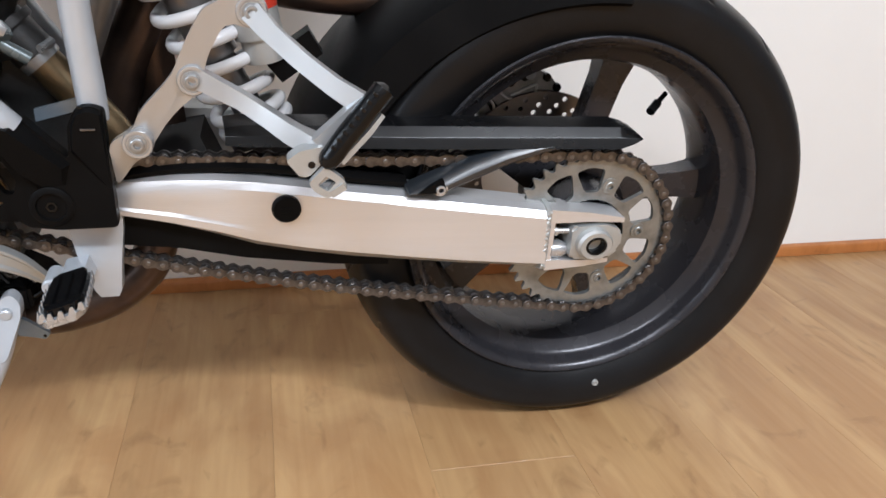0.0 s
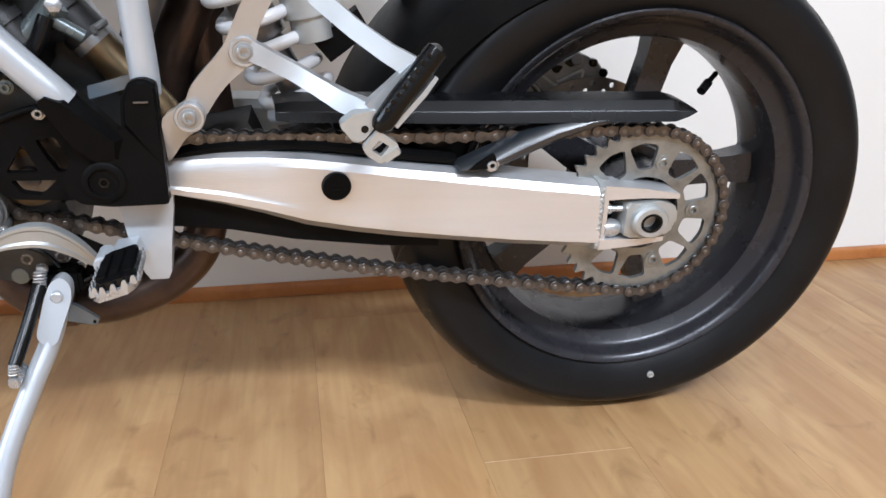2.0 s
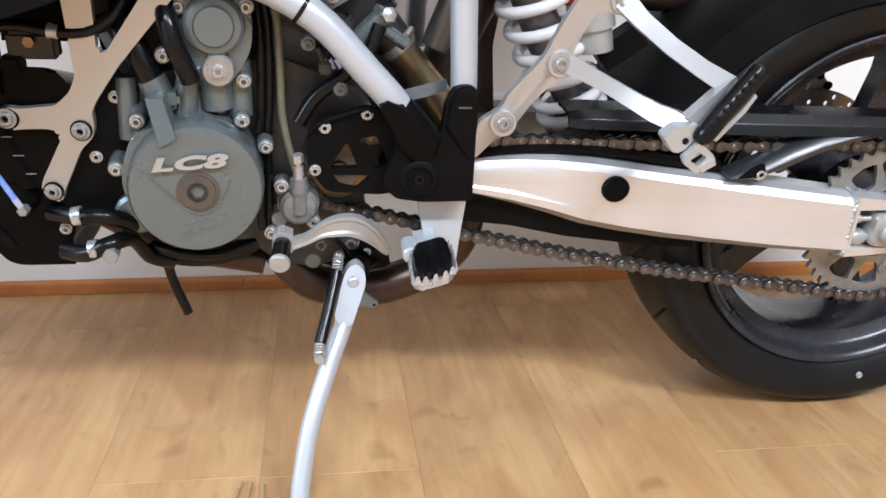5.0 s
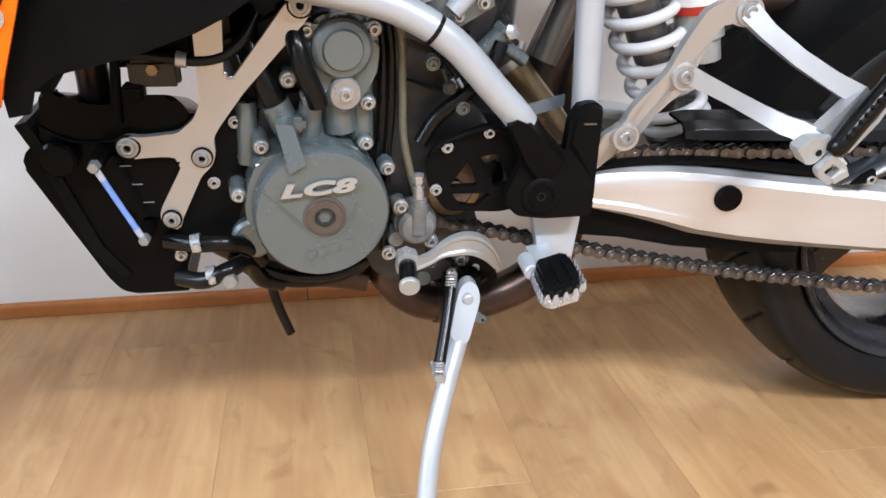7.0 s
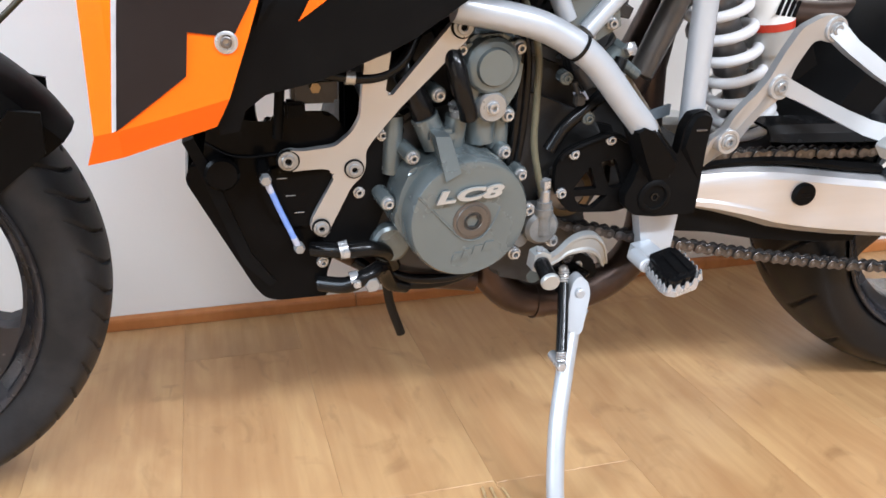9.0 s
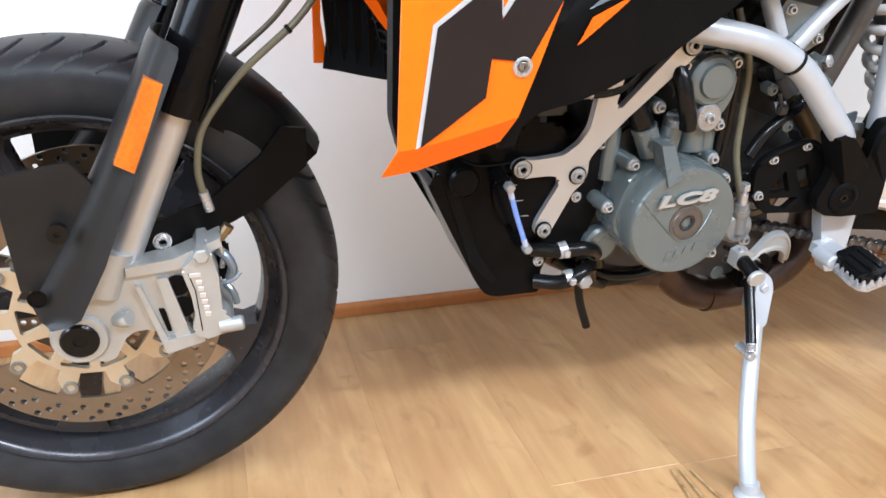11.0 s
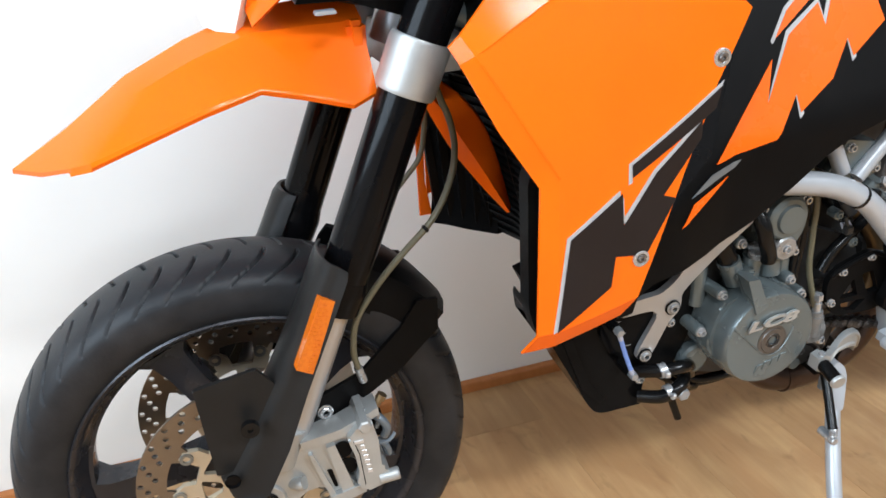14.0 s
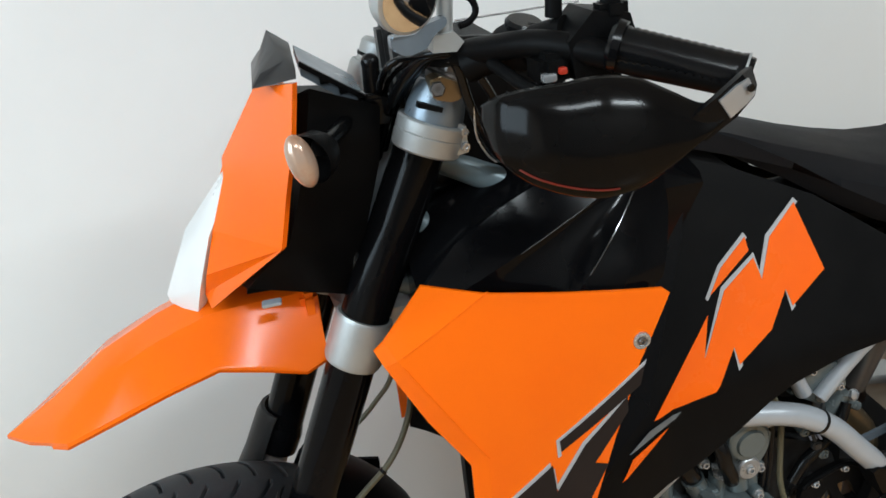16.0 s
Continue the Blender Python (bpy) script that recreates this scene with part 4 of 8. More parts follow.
# ---- shock absorber ----
def helix(cu, cv, cw0, cu1, cv1, cw1, radius, wire, turns):
    a, b = Vector((cu, cv, cw0)), Vector((cu1, cv1, cw1))
    axis = (b - a).normalized()
    s = axis.cross(Vector((0, 1, 0))).normalized()
    t = axis.cross(s)
    n = int(turns * 22)
    return sweep([a + (b - a) * k / n + radius * (math.cos(math.tau * turns * k / n) * s + math.sin(math.tau * turns * k / n) * t) for k in range(n + 1)], wire, 10)


AS_DRAWN = True
SHOCK, SHOCK_AXIS, SHOCK_SIDE = Vector((-0.388, -0.020, 0.425)), Vector((-0.433, 0, 0.901)), Vector((-0.901, 0, -0.433))


def on_shock(s):
    return SHOCK + SHOCK_AXIS * s


def coil(radius, wire):
    """The spring: close wound at its foot, wider above."""
    pts = []
    for k in range(int(10.9 * 26) + 1):
        n = k / 26 - 0.9
        s = np.interp(n, (-0.9, 0, 1, 2, 10), (0.006, 0.0174, 0.0374, 0.0705, 0.318))
        pts.append(on_shock(float(s)) + radius * (math.cos(math.tau * n) * SHOCK_SIDE + math.sin(math.tau * n) * Vector((0, 1, 0))))
    return sweep(pts, wire, 12)


shock = part("shock_absorber", merged(sweep([on_shock(-0.02), on_shock(0.10)], 0.018, 22), sweep([on_shock(0.10), on_shock(0.34)], 0.024, 22), sweep([on_shock(-0.004), on_shock(0.004)], 0.040, 30), lathe([(0, -0.045), (0.020, -0.045), (0.020, 0.005), (0, 0.005)], -0.380, 0.405, 24)), M_STEEL_DARK, bike, "rear shock absorber with a white coil spring")
part("spring", coil(0.0385, 0.0072), M_SPRING, shock, "white painted coil spring")
AS_DRAWN = False
part("reservoir", merged(sweep([(-0.372, -0.055, 0.555), (-0.382, -0.052, 0.60), (-0.398, -0.05, 0.675)], 0.027, 24), sweep([(-0.366, -0.056, 0.528), (-0.372, -0.055, 0.557)], 0.022, 24)), M_ALU_CAST, shock, "aluminium damper reservoir")
part("reservoir_label", merged(sweep([(-0.3805, -0.0525, 0.592), (-0.3935, -0.0505, 0.655)], 0.0277, 24, cap=False)), M_WHITE, shock, "white label with a red band")
parts("label_band", (sweep([(-0.3795, -0.0527, 0.586), (-0.3815, -0.0523, 0.596)], 0.0282, 24, cap=False), sweep([(-0.391, -0.0508, 0.642), (-0.3935, -0.0505, 0.655)], 0.0282, 24, cap=False)), M_RED, shock)
parts("label_print", [moved(box(-0.003, 0.003, -0.0006, 0.0006, -0.011, 0.011, 0.0005, 1), Matrix.Translation((-0.3945 + 0.008 * k, -0.0802 + 0.0006 * abs(k - 1.5), 0.618 - 0.001 * k)) @ Matrix.Rotation(0.22, 4, "Y")) for k in range(4)], M_PLASTIC, shock)

# frame tubes: silver painted trellis
AS_DRAWN = True
frame_ob = part("frame", hose([(-0.624, -0.150, 0.4765), (-0.634, -0.152, 0.4890), (-0.657, -0.152, 0.5140), (-0.6925, -0.152, 0.5535), (-0.7171, -0.152, 0.5735), (-0.7421, -0.150, 0.5880), (-0.769, -0.150, 0.5995), (-0.80, -0.148, 0.607), (-0.86, -0.146, 0.618)], 0.0158, 18), M_SILVER, bike, "silver painted tubular trellis frame")
part("seat_tube", hose([(-0.551, -0.127, 0.478), (-0.551, -0.126, 0.50), (-0.555, -0.124, 0.60), (-0.558, -0.120, 0.76)], 0.0146, 18), M_SILVER, frame_ob)
AS_DRAWN = False
part("upper_tube", hose([(-0.70, -0.146, 0.605), (-0.655, -0.142, 0.652), (-0.60, -0.138, 0.700), (-0.56, -0.136, 0.735)], 0.0105, 14), M_SILVER, frame_ob)
part("upper_tube", hose([(-0.725, -0.146, 0.618), (-0.745, -0.142, 0.66), (-0.76, -0.138, 0.70), (-0.775, -0.134, 0.74)], 0.0105, 14), M_SILVER, frame_ob)
part("far_tube", hose([(-0.541, 0.15, 0.485), (-0.541, 0.149, 0.55), (-0.537, 0.146, 0.65), (-0.53, 0.142, 0.76)], 0.0155, 14), M_SILVER, frame_ob)
part("far_tube", hose([(-0.60, 0.15, 0.475), (-0.672, 0.15, 0.572), (-0.745, 0.148, 0.622), (-0.86, 0.144, 0.645)], 0.0165, 14), M_SILVER, frame_ob)
AS_DRAWN = True
part("cable_tie", sweep([(-0.7185, -0.152, 0.5745), (-0.7220, -0.152, 0.5768)], 0.0168, 18), M_RUBBER, frame_ob, "black cable tie round the tube")

# black guard over the frame joint
AS_DRAWN = True
GUARD = [(-0.6463, 0.4824), (-0.6361, 0.4890), (-0.6148, 0.4879), (-0.5760, 0.4440), (-0.5726, 0.4784), (-0.5646, 0.4936), (-0.5561, 0.4981), (-0.5468, 0.4981), (-0.5383, 0.4925), (-0.5384, 0.3676), (-0.5949, 0.3672), (-0.6233, 0.3714), (-0.6370, 0.3830), (-0.6380, 0.3980), (-0.6300, 0.4150), (-0.6240, 0.4350)]
fg = part("frame_guard", merged(plate(rounded(GUARD, 0.004), -0.150, -0.134, 0.003, 2),
    bevelled(loft([[(-0.6463, -0.146, 0.4824), (-0.6361, -0.146, 0.4890), (-0.6148, -0.146, 0.4879), (-0.5725, -0.146, 0.4395), (-0.5790, -0.146, 0.4130), (-0.6040, -0.146, 0.4050), (-0.6260, -0.146, 0.4350)],
        [(-0.6440, -0.1715, 0.4815), (-0.6361, -0.1715, 0.4870), (-0.6223, -0.1715, 0.4812), (-0.5818, -0.1600, 0.4378), (-0.5850, -0.1530, 0.4200), (-0.6040, -0.1500, 0.4150), (-0.6210, -0.1640, 0.4370)]]), 0.0015, 2),
    bevelled(loft([[(u, -0.146, w) for u, w in ((-0.5745, 0.4480), (-0.5722, 0.4784), (-0.5646, 0.4936), (-0.5561, 0.4981), (-0.5468, 0.4981), (-0.5386, 0.4925), (-0.5386, 0.4000))],
        [(-0.5700, -0.1555, 0.4560), (-0.5670, -0.1560, 0.4784), (-0.5620, -0.1560, 0.4905), (-0.5550, -0.1560, 0.4940), (-0.5480, -0.1560, 0.4940), (-0.5410, -0.1560, 0.4900), (-0.5400, -0.1500, 0.4100)]]), 0.0015, 2)), M_PLASTIC, bike, "matt black plastic frame guard")
part("guard_cup", lathe([(0.0215, -0.1495), (0.0215, -0.1515), (0.0185, -0.1535), (0.0150, -0.1535), (0.0140, -0.1505), (0.0, -0.1505)], -0.599, 0.394, 40), M_PLASTIC, fg)
part("pivot_bolt", lathe([(0.006, -0.1502), (0.006, -0.1522), (0.0035, -0.1522), (0.0035, -0.144), (0, -0.144)], -0.599, 0.394, 6), M_RUBBER, fg, "hex socket of the pivot")
part("guard_rivet", box(-0.560, -0.546, -0.1572, -0.1552, 0.4755, 0.4775, 0.0006), M_STEEL_DARK, fg)
AS_DRAWN = False

NUDGE = Vector((0, 0, 0))
AS_DRAWN = True
# rider's footpeg on its bracket
part("footpeg_bracket", merged(bevelled(loft([[(u0, v - 0.006, w), (u1, v - 0.006, w), (u1, v + 0.014, w), (u0, v + 0.014, w)] for u0, u1, v, w in ((-0.598, -0.538, -0.108, 0.385), (-0.595, -0.540, -0.112, 0.350), (-0.589, -0.545, -0.116, 0.315), (-0.577, -0.549, -0.118, 0.278), (-0.572, -0.553, -0.118, 0.270))]), 0.003),
     bevelled(loft([[(u, v, w) for u, w in ((-0.604, 0.304), (-0.602, 0.317), (-0.578, 0.322), (-0.572, 0.306), (-0.585, 0.300))] for v in (-0.118, -0.150, -0.166)]), 0.004), lathe([(0, -0.14), (0.0095, -0.14), (0.0095, -0.172), (0.008, -0.174), (0, -0.174)], -0.608, 0.312, 20)), M_SILVER, bike, "silver painted footpeg bracket")
PEG_U = -0.588


def peg_at(x, v, lift):
    """A place on the footpeg's upper face: it dips outwards and to the front."""
    return (PEG_U + x, v, 0.3195 - 0.10 * (-0.170 - v) + 0.30 * x + lift)


PEG_ROWS = ((-0.162, 0.017), (-0.168, 0.0205), (-0.180, 0.0235), (-0.212, 0.0245), (-0.225, 0.0215), (-0.232, 0.0140))
fp = part("footpeg", bevelled(loft([[peg_at(s * x, v, z) for x, z in ((-0.96, -0.010), (-1, -0.002), (1, -0.002), (0.96, -0.010))] for v, s in PEG_ROWS]), 0.002), M_STEEL, bike, "serrated steel footpeg with rubber insert")


def peg_tooth(x, v, along):
    """A pointed tooth on the peg's rim."""
    du, dv = (0.0015, 0.0042) if along else (0.0042, 0.0015)
    base = [peg_at(x + a * du, v + b * dv, -0.004) for a, b in ((-1, -1), (1, -1), (1, 1), (-1, 1))]
    tip = [peg_at(x + 0.35 * a * du, v + 0.35 * b * dv, 0.0050) for a, b in ((-1, -1), (1, -1), (1, 1), (-1, 1))]
    return loft([base, tip])


for sx in (-1, 1):
    for k in range(6):
        part("peg_tooth", peg_tooth(sx * (0.0232 if k else 0.0215), -0.174 - 0.0092 * k, True), M_STEEL, fp)
for x, v in ((-0.0185, -0.2265), (-0.0105, -0.2305), (0.0, -0.2315), (0.0105, -0.2305), (0.0185, -0.2265)):
    part("peg_tooth", peg_tooth(x, v, False), M_STEEL, fp)
part("peg_insert", bevelled(loft([[peg_at(s * x, v, 0.004 + z) for x, z in ((-1, -0.008), (-0.92, 0.003), (0.92, 0.003), (1, -0.008))] for v, s in ((-0.164, 0.013), (-0.170, 0.0180), (-0.180, 0.0205), (-0.210, 0.0212), (-0.221, 0.0185), (-0.2275, 0.0125))]), 0.002), M_RUBBER, fp, "black ribbed rubber insert")
for x in (-0.0125, 0.0, 0.0125):
    part("insert_rib", bevelled(loft([[peg_at(x + a * 0.0045, v, z) for a, z in ((-1, 0.005), (-0.8, 0.0095), (0.8, 0.0095), (1, 0.005))] for v in (-0.172, -0.219)]), 0.001), M_RUBBER, fp)
AS_DRAWN = False

NUDGE = Vector((-0.007, 0, 0))

# ---- engine ----
engine = part("engine", merged(
    bevelled(plate(rounded([(-0.925, 0.33), (-0.93, 0.45), (-0.89, 0.51), (-0.74, 0.53), (-0.64, 0.49), (-0.615, 0.42), (-0.66, 0.335), (-0.74, 0.315), (-0.85, 0.305)], 0.02), -0.115, 0.13, 0.006, 2), 0.001, 1)), M_ENGINE_DARK, bike, "grey liquid cooled twin engine")


def cylinder_block(base, top, half_u, half_v, name, label):
    """Finned-looking cylinder with head and cam cover along an axis in the u-w plane."""
    a, b = Vector(base), Vector(top)
    run = (b - a)
    n = 7
    secs = []
    side = Vector((run.z, 0, -run.x)).normalized()
    for k, s in ((0.0, 1.0), (0.36, 1.0), (0.37, 1.12), (0.42, 1.12), (0.43, 1.02), (0.66, 1.02), (0.67, 1.14), (0.72, 1.14), (0.73, 1.05), (0.95, 1.0), (1.0, 0.8)):
        c = a + run * k
        secs.append([tuple(c + side * x * half_u * s + Vector((0, y * half_v * s, 0))) for x, y in ((-1, -0.7), (-0.75, -1), (0.75, -1), (1, -0.7), (1, 0.7), (0.75, 1), (-0.75, 1), (-1, 0.7))])
    return part(name, bevelled(loft(secs), 0.003, 1, 25), M_ENGINE_DARK, engine, label)


cylinder_block((-0.83, 0.0, 0.48), (-0.955, 0.0, 0.74), 0.070, 0.095, "cylinder", "front cylinder of dark cast alloy")
cylinder_block((-0.73, 0.0, 0.47), (-0.645, 0.0, 0.71), 0.070, 0.095, "cylinder", "rear cylinder of dark cast alloy")

CU, CW = -0.833, 0.4045
cover = part("alternator_cover", merged(
    lathe([(0.0, -0.1895), (0.062, -0.1895), (0.0695, -0.188), (0.0725, -0.183), (0.0735, -0.172), (0.0735, -0.118), (0.060, -0.110), (0, -0.110)], CU, CW, 96),
    plate(rounded([(-0.908, 0.435), (-0.897, 0.458), (-0.882, 0.464), (-0.848, 0.474), (-0.800, 0.474), (-0.780, 0.456), (-0.764, 0.420), (-0.78, 0.36), (-0.885, 0.36), (-0.915, 0.39)], 0.018), -0.163, -0.110, 0.004, 2)), M_ENGINE, engine, "round grey painted alternator cover", 30)
part("cover_ridge", merged(hose([(-0.897, -0.1885, 0.437), (-0.872, -0.190, 0.4115), (-0.850, -0.190, 0.389), (-0.839, -0.190, 0.3805), (-0.826, -0.190, 0.3785), (-0.814, -0.190, 0.3845), (-0.803, -0.190, 0.401), (-0.797, -0.1895, 0.417)], 0.0013, 6)), M_ENGINE, cover)
part("cover_plug", lathe([(0.023, -0.1885), (0.023, -0.1905), (0.0195, -0.1912), (0.0188, -0.1925), (0.0115, -0.1925), (0.011, -0.1918), (0.0105, -0.1925), (0.0102, -0.1925)], -0.831, 0.4035, 48), M_CAN, cover, "dark steel screw plug")
part("plug_socket", lathe([(0.0103, -0.1925), (0.0078, -0.1925), (0.0075, -0.184), (0, -0.184)], -0.831, 0.4035, 6), M_ENGINE_DARK, cover)
AS_DRAWN = True
part("cover_tab", bevelled(loft([[(-0.871, v + 0.010, 0.485), (-0.854, v + 0.010, 0.484), (-0.843, v, 0.446), (-0.860, v, 0.436)] for v in (-0.140, -0.1665)]), 0.006, 3), M_ENGINE, cover)
AS_DRAWN = False


def raised_text(body, size, m, depth, material, parent, name, shear=0.0, spacing=1.0, weight=0.0):
    """Letters as a mesh on a face towards the camera's side."""
    cu = bpy.data.curves.new("letters", "FONT")
    cu.body, cu.size, cu.extrude, cu.shear, cu.space_character, cu.offset = body, 0.02, depth, shear, spacing, weight
    ob = bpy.data.objects.new("letters", cu)
    me = bpy.data.meshes.new_from_object(ob)
    bpy.data.objects.remove(ob)
    me.name = name
    xs, ys = [v.co.x for v in me.vertices], [v.co.y for v in me.vertices]
    sx, sy = size[0] / (max(xs) - min(xs)), size[1] / (max(ys) - min(ys))
    for vert in me.vertices:
        x, y, z = vert.co
        vert.co = m @ Vector(((x - min(xs)) * sx, -z, (y - min(ys)) * sy))
    me.materials.clear()
    me.materials.append(material)
    out = new(name, me)
    out.parent = parent
    return out


tx = raised_text("LC8", (0.079, 0.0148), Matrix.Translation((-0.8775, -0.1665, 0.4105)) @ Matrix.Rotation(radians(-4), 4, "Y"), 0.0016, M_ALU_CAST, cover, "raised_letters", 0.25, 1.05, 0.0009)
tx["label"] = "raised bright letters on the cover"
for k in range(4):
    part("raised_mark", bevelled(loft([[(-0.853 + 0.0125 * k + s * 0.003, v, 0.3535 + 0.0035 * k + s * 0.011) for s in (0, 1)] + [(-0.843 + 0.0125 * k + s * 0.003, v, 0.3545 + 0.0035 * k + s * 0.011) for s in (1, 0)] for v in (-0.1890, -0.1908)]), 0.0005, 1), M_ENGINE, cover)
parts("cover_lug", [lathe([(0, -0.115), (0.0098, -0.115), (0.0095, v), (0.0085, v - 0.002), (0, v - 0.002)], u, w, 20) for u, w, v in ((-0.893, 0.470, -0.152), (-0.919, 0.416, -0.150), (-0.782, 0.470, -0.152), (-0.779, 0.512, -0.146), (-0.862, 0.537, -0.140), (-0.775, 0.590, -0.150), (-0.843, 0.589, -0.148), (-0.757, 0.440, -0.150))], M_ENGINE, cover)
for u, w, v in ((-0.893, 0.470, -0.154), (-0.919, 0.416, -0.152), (-0.782, 0.470, -0.154), (-0.779, 0.512, -0.148), (-0.862, 0.537, -0.142), (-0.775, 0.590, -0.152), (-0.843, 0.589, -0.150), (-0.757, 0.440, -0.152)):
    part("cover_bolt", bolt_head(u, v, w, 0.0056, 0.006, 1.3), M_STEEL, cover)

# water pump housing: round cap above, neck and hose stubs
pump = part("water_pump", merged(
    plate(rounded([(-0.845, 0.585), (-0.83, 0.604), (-0.79, 0.606), (-0.768, 0.585), (-0.770, 0.545), (-0.785, 0.520), (-0.80, 0.505), (-0.825, 0.51), (-0.838, 0.545)], 0.014), -0.152, -0.10, 0.005, 2),
    lathe([(0, -0.168), (0.0195, -0.168), (0.0215, -0.164), (0.0275, -0.163), (0.031, -0.160), (0.0325, -0.150), (0.0325, -0.11), (0, -0.11)], -0.808, 0.572, 56),
    sweep([(-0.812, -0.135, 0.535), (-0.806, -0.135, 0.480)], 0.018, 20), sweep([(-0.838, -0.140, 0.512), (-0.842, -0.140, 0.470)], 0.013, 20), sweep([(-0.785, -0.128, 0.53), (-0.783, -0.130, 0.47)], 0.014, 18)), M_ENGINE, engine, "grey cast water pump housing", 30)
part("pump_boss", lathe([(0, -0.140), (0.0175, -0.140), (0.0175, -0.160), (0.0155, -0.1625), (0, -0.1625)], -0.805, 0.526, 36), M_BOLT, pump, "pale machined boss")
part("pump_bolt", bolt_head(-0.805, -0.162, 0.526, 0.0065, 0.005, 1.3), M_STEEL, pump)
AS_DRAWN, NUDGE = True, Vector((0, 0, 0))
part("coolant_hose", hose([(-0.862, -0.105, 0.590), (-0.855, -0.128, 0.566), (-0.8508, -0.137, 0.5511), (-0.8464, -0.140, 0.5317), (-0.8380, -0.138, 0.5100), (-0.835, -0.135, 0.498)], 0.0105, 16), M_RUBBER, engine, "black rubber coolant hose")
AS_DRAWN, NUDGE = False, Vector((-0.007, 0, 0))
part("hose_clip", merged(sweep([(-0.8365, -0.1475, 0.527), (-0.8345, -0.1455, 0.517)], 0.0148, 20), box(-0.842, -0.832, -0.165, -0.158, 0.517, 0.525, 0.002)), M_STEEL, engine, "steel hose clip")
part("coolant_hose", hose([(-0.905, -0.10, 0.60), (-0.90, -0.125, 0.565), (-0.884, -0.135, 0.530), (-0.872, -0.135, 0.505)], 0.014, 16), M_RUBBER, engine)
part("thermostat_stub", merged(sweep([(-0.876, -0.137, 0.512), (-0.860, -0.138, 0.478)], 0.016, 20), sweep([(-0.905, -0.115, 0.508), (-0.905, -0.118, 0.44)], 0.012, 16), bevelled(box(-0.876, -0.846, -0.162, -0.130, 0.486, 0.502), 0.004), sweep([(-0.832, -0.128, 0.525), (-0.831, -0.130, 0.455)], 0.0115, 18), sweep([(-0.806, -0.124, 0.520), (-0.806, -0.128, 0.455)], 0.0100, 18)), M_ENGINE, engine)

# silver Y bracket with rubber-washered bolts
NUDGE = Vector((0, 0, 0))
AS_DRAWN = True
def bracket_v(w):
    """The bracket's upper arm leans out towards its top bolt."""
    return -0.106 - 0.034 * min(1.0, max(0.0, (w - 0.45) / 0.14))


def leaning(bm):
    for vert in bm.verts:
        vert.co.y += bracket_v(vert.co.z)
    return bm


yb = part("engine_bracket", leaning(plate(rounded([(-0.861, 0.599), (-0.847, 0.609), (-0.835, 0.598), (-0.841, 0.584), (-0.9080, 0.5080), (-0.9360, 0.4700), (-0.9440, 0.4560), (-0.9430, 0.4400), (-0.9470, 0.4270), (-0.9600, 0.4150), (-0.9853, 0.3646), (-0.9870, 0.3560), (-0.9961, 0.3540), (-1.0080, 0.3650), (-1.0060, 0.3780), (-0.9783, 0.4280), (-0.9810, 0.4350), (-0.9921, 0.4380), (-1.0146, 0.4375), (-1.0304, 0.4360), (-1.0430, 0.4500), (-1.0323, 0.4630), (-1.0161, 0.4600), (-0.9782, 0.4640), (-0.9607, 0.4800), (-0.952, 0.498), (-0.949, 0.598), (-0.942, 0.606), (-0.920, 0.604), (-0.926, 0.525), (-0.92, 0.52)], 0.006), 0.0, 0.011, 0.0022, 2)), M_HANGER, bike, "silver aluminium engine bracket")
for u, w, r in ((-1.0295, 0.4500, 0.0090), (-0.9570, 0.4362, 0.0080), (-0.9955, 0.3675, 0.0075), (-0.848, 0.597, 0.0090)):
    vb = bracket_v(w)
    part("bracket_washer", lathe([(0, vb + 0.001), (r * 1.42, vb + 0.001), (r * 1.42, vb - 0.0015), (r * 1.25, vb - 0.003), (0, vb - 0.003)], u, w, 30), M_PLASTIC, yb, "black rubber washer")
    part("bracket_bolt", bolt_head(u, vb - 0.002, w, r * 0.85, 0.005, 1.42), M_BOLT, yb)
# hose with a steel ferrule and a small sensor behind the bracket
part("breather_hose", hose([(-1.035, -0.115, 0.545), (-1.000, -0.122, 0.5485), (-0.9592, -0.125, 0.5430), (-0.9379, -0.125, 0.5434), (-0.9214, -0.125, 0.5487), (-0.9041, -0.122, 0.5621), (-0.890, -0.112, 0.585)], 0.0062, 12), M_RUBBER, bike, "black breather hose")
part("hose_ferrule", sweep([(-0.969, -0.125, 0.5443), (-0.959, -0.125, 0.5430)], 0.0078, 16), M_STEEL, yb)
part("sensor_body", bevelled(box(-1.022, -0.972, -0.095, -0.075, 0.508, 0.536), 0.004), M_ENGINE_DARK, yb, "dark sensor body")
part("sensor_nut", lathe([(0, -0.09), (0.006, -0.09), (0.006, -0.102), (0, -0.102)], -0.997, 0.5275, 6), M_BRASS, yb)
parts("heat_guard", (bevelled(box(-1.060, -1.044, -0.02, 0.05, 0.52, 0.64), 0.006), bevelled(box(-0.955, -0.915, 0.0, 0.05, 0.44, 0.60), 0.006), bevelled(box(-1.045, -0.940, 0.0, 0.05, 0.512, 0.62), 0.006)), M_PLASTIC, bike, "black heat guard behind the tank")
part("sensor_rod", hose([(-1.033, -0.092, 0.535), (-1.036, -0.094, 0.500), (-1.0385, -0.095, 0.472)], 0.0055, 12), M_PLASTIC, yb)
part("sensor_plug", bevelled(box(-1.03, -1.008, -0.100, -0.080, 0.494, 0.512), 0.003), M_PLASTIC, yb)
NUDGE = Vector((-0.007, 0, 0))
AS_DRAWN = False

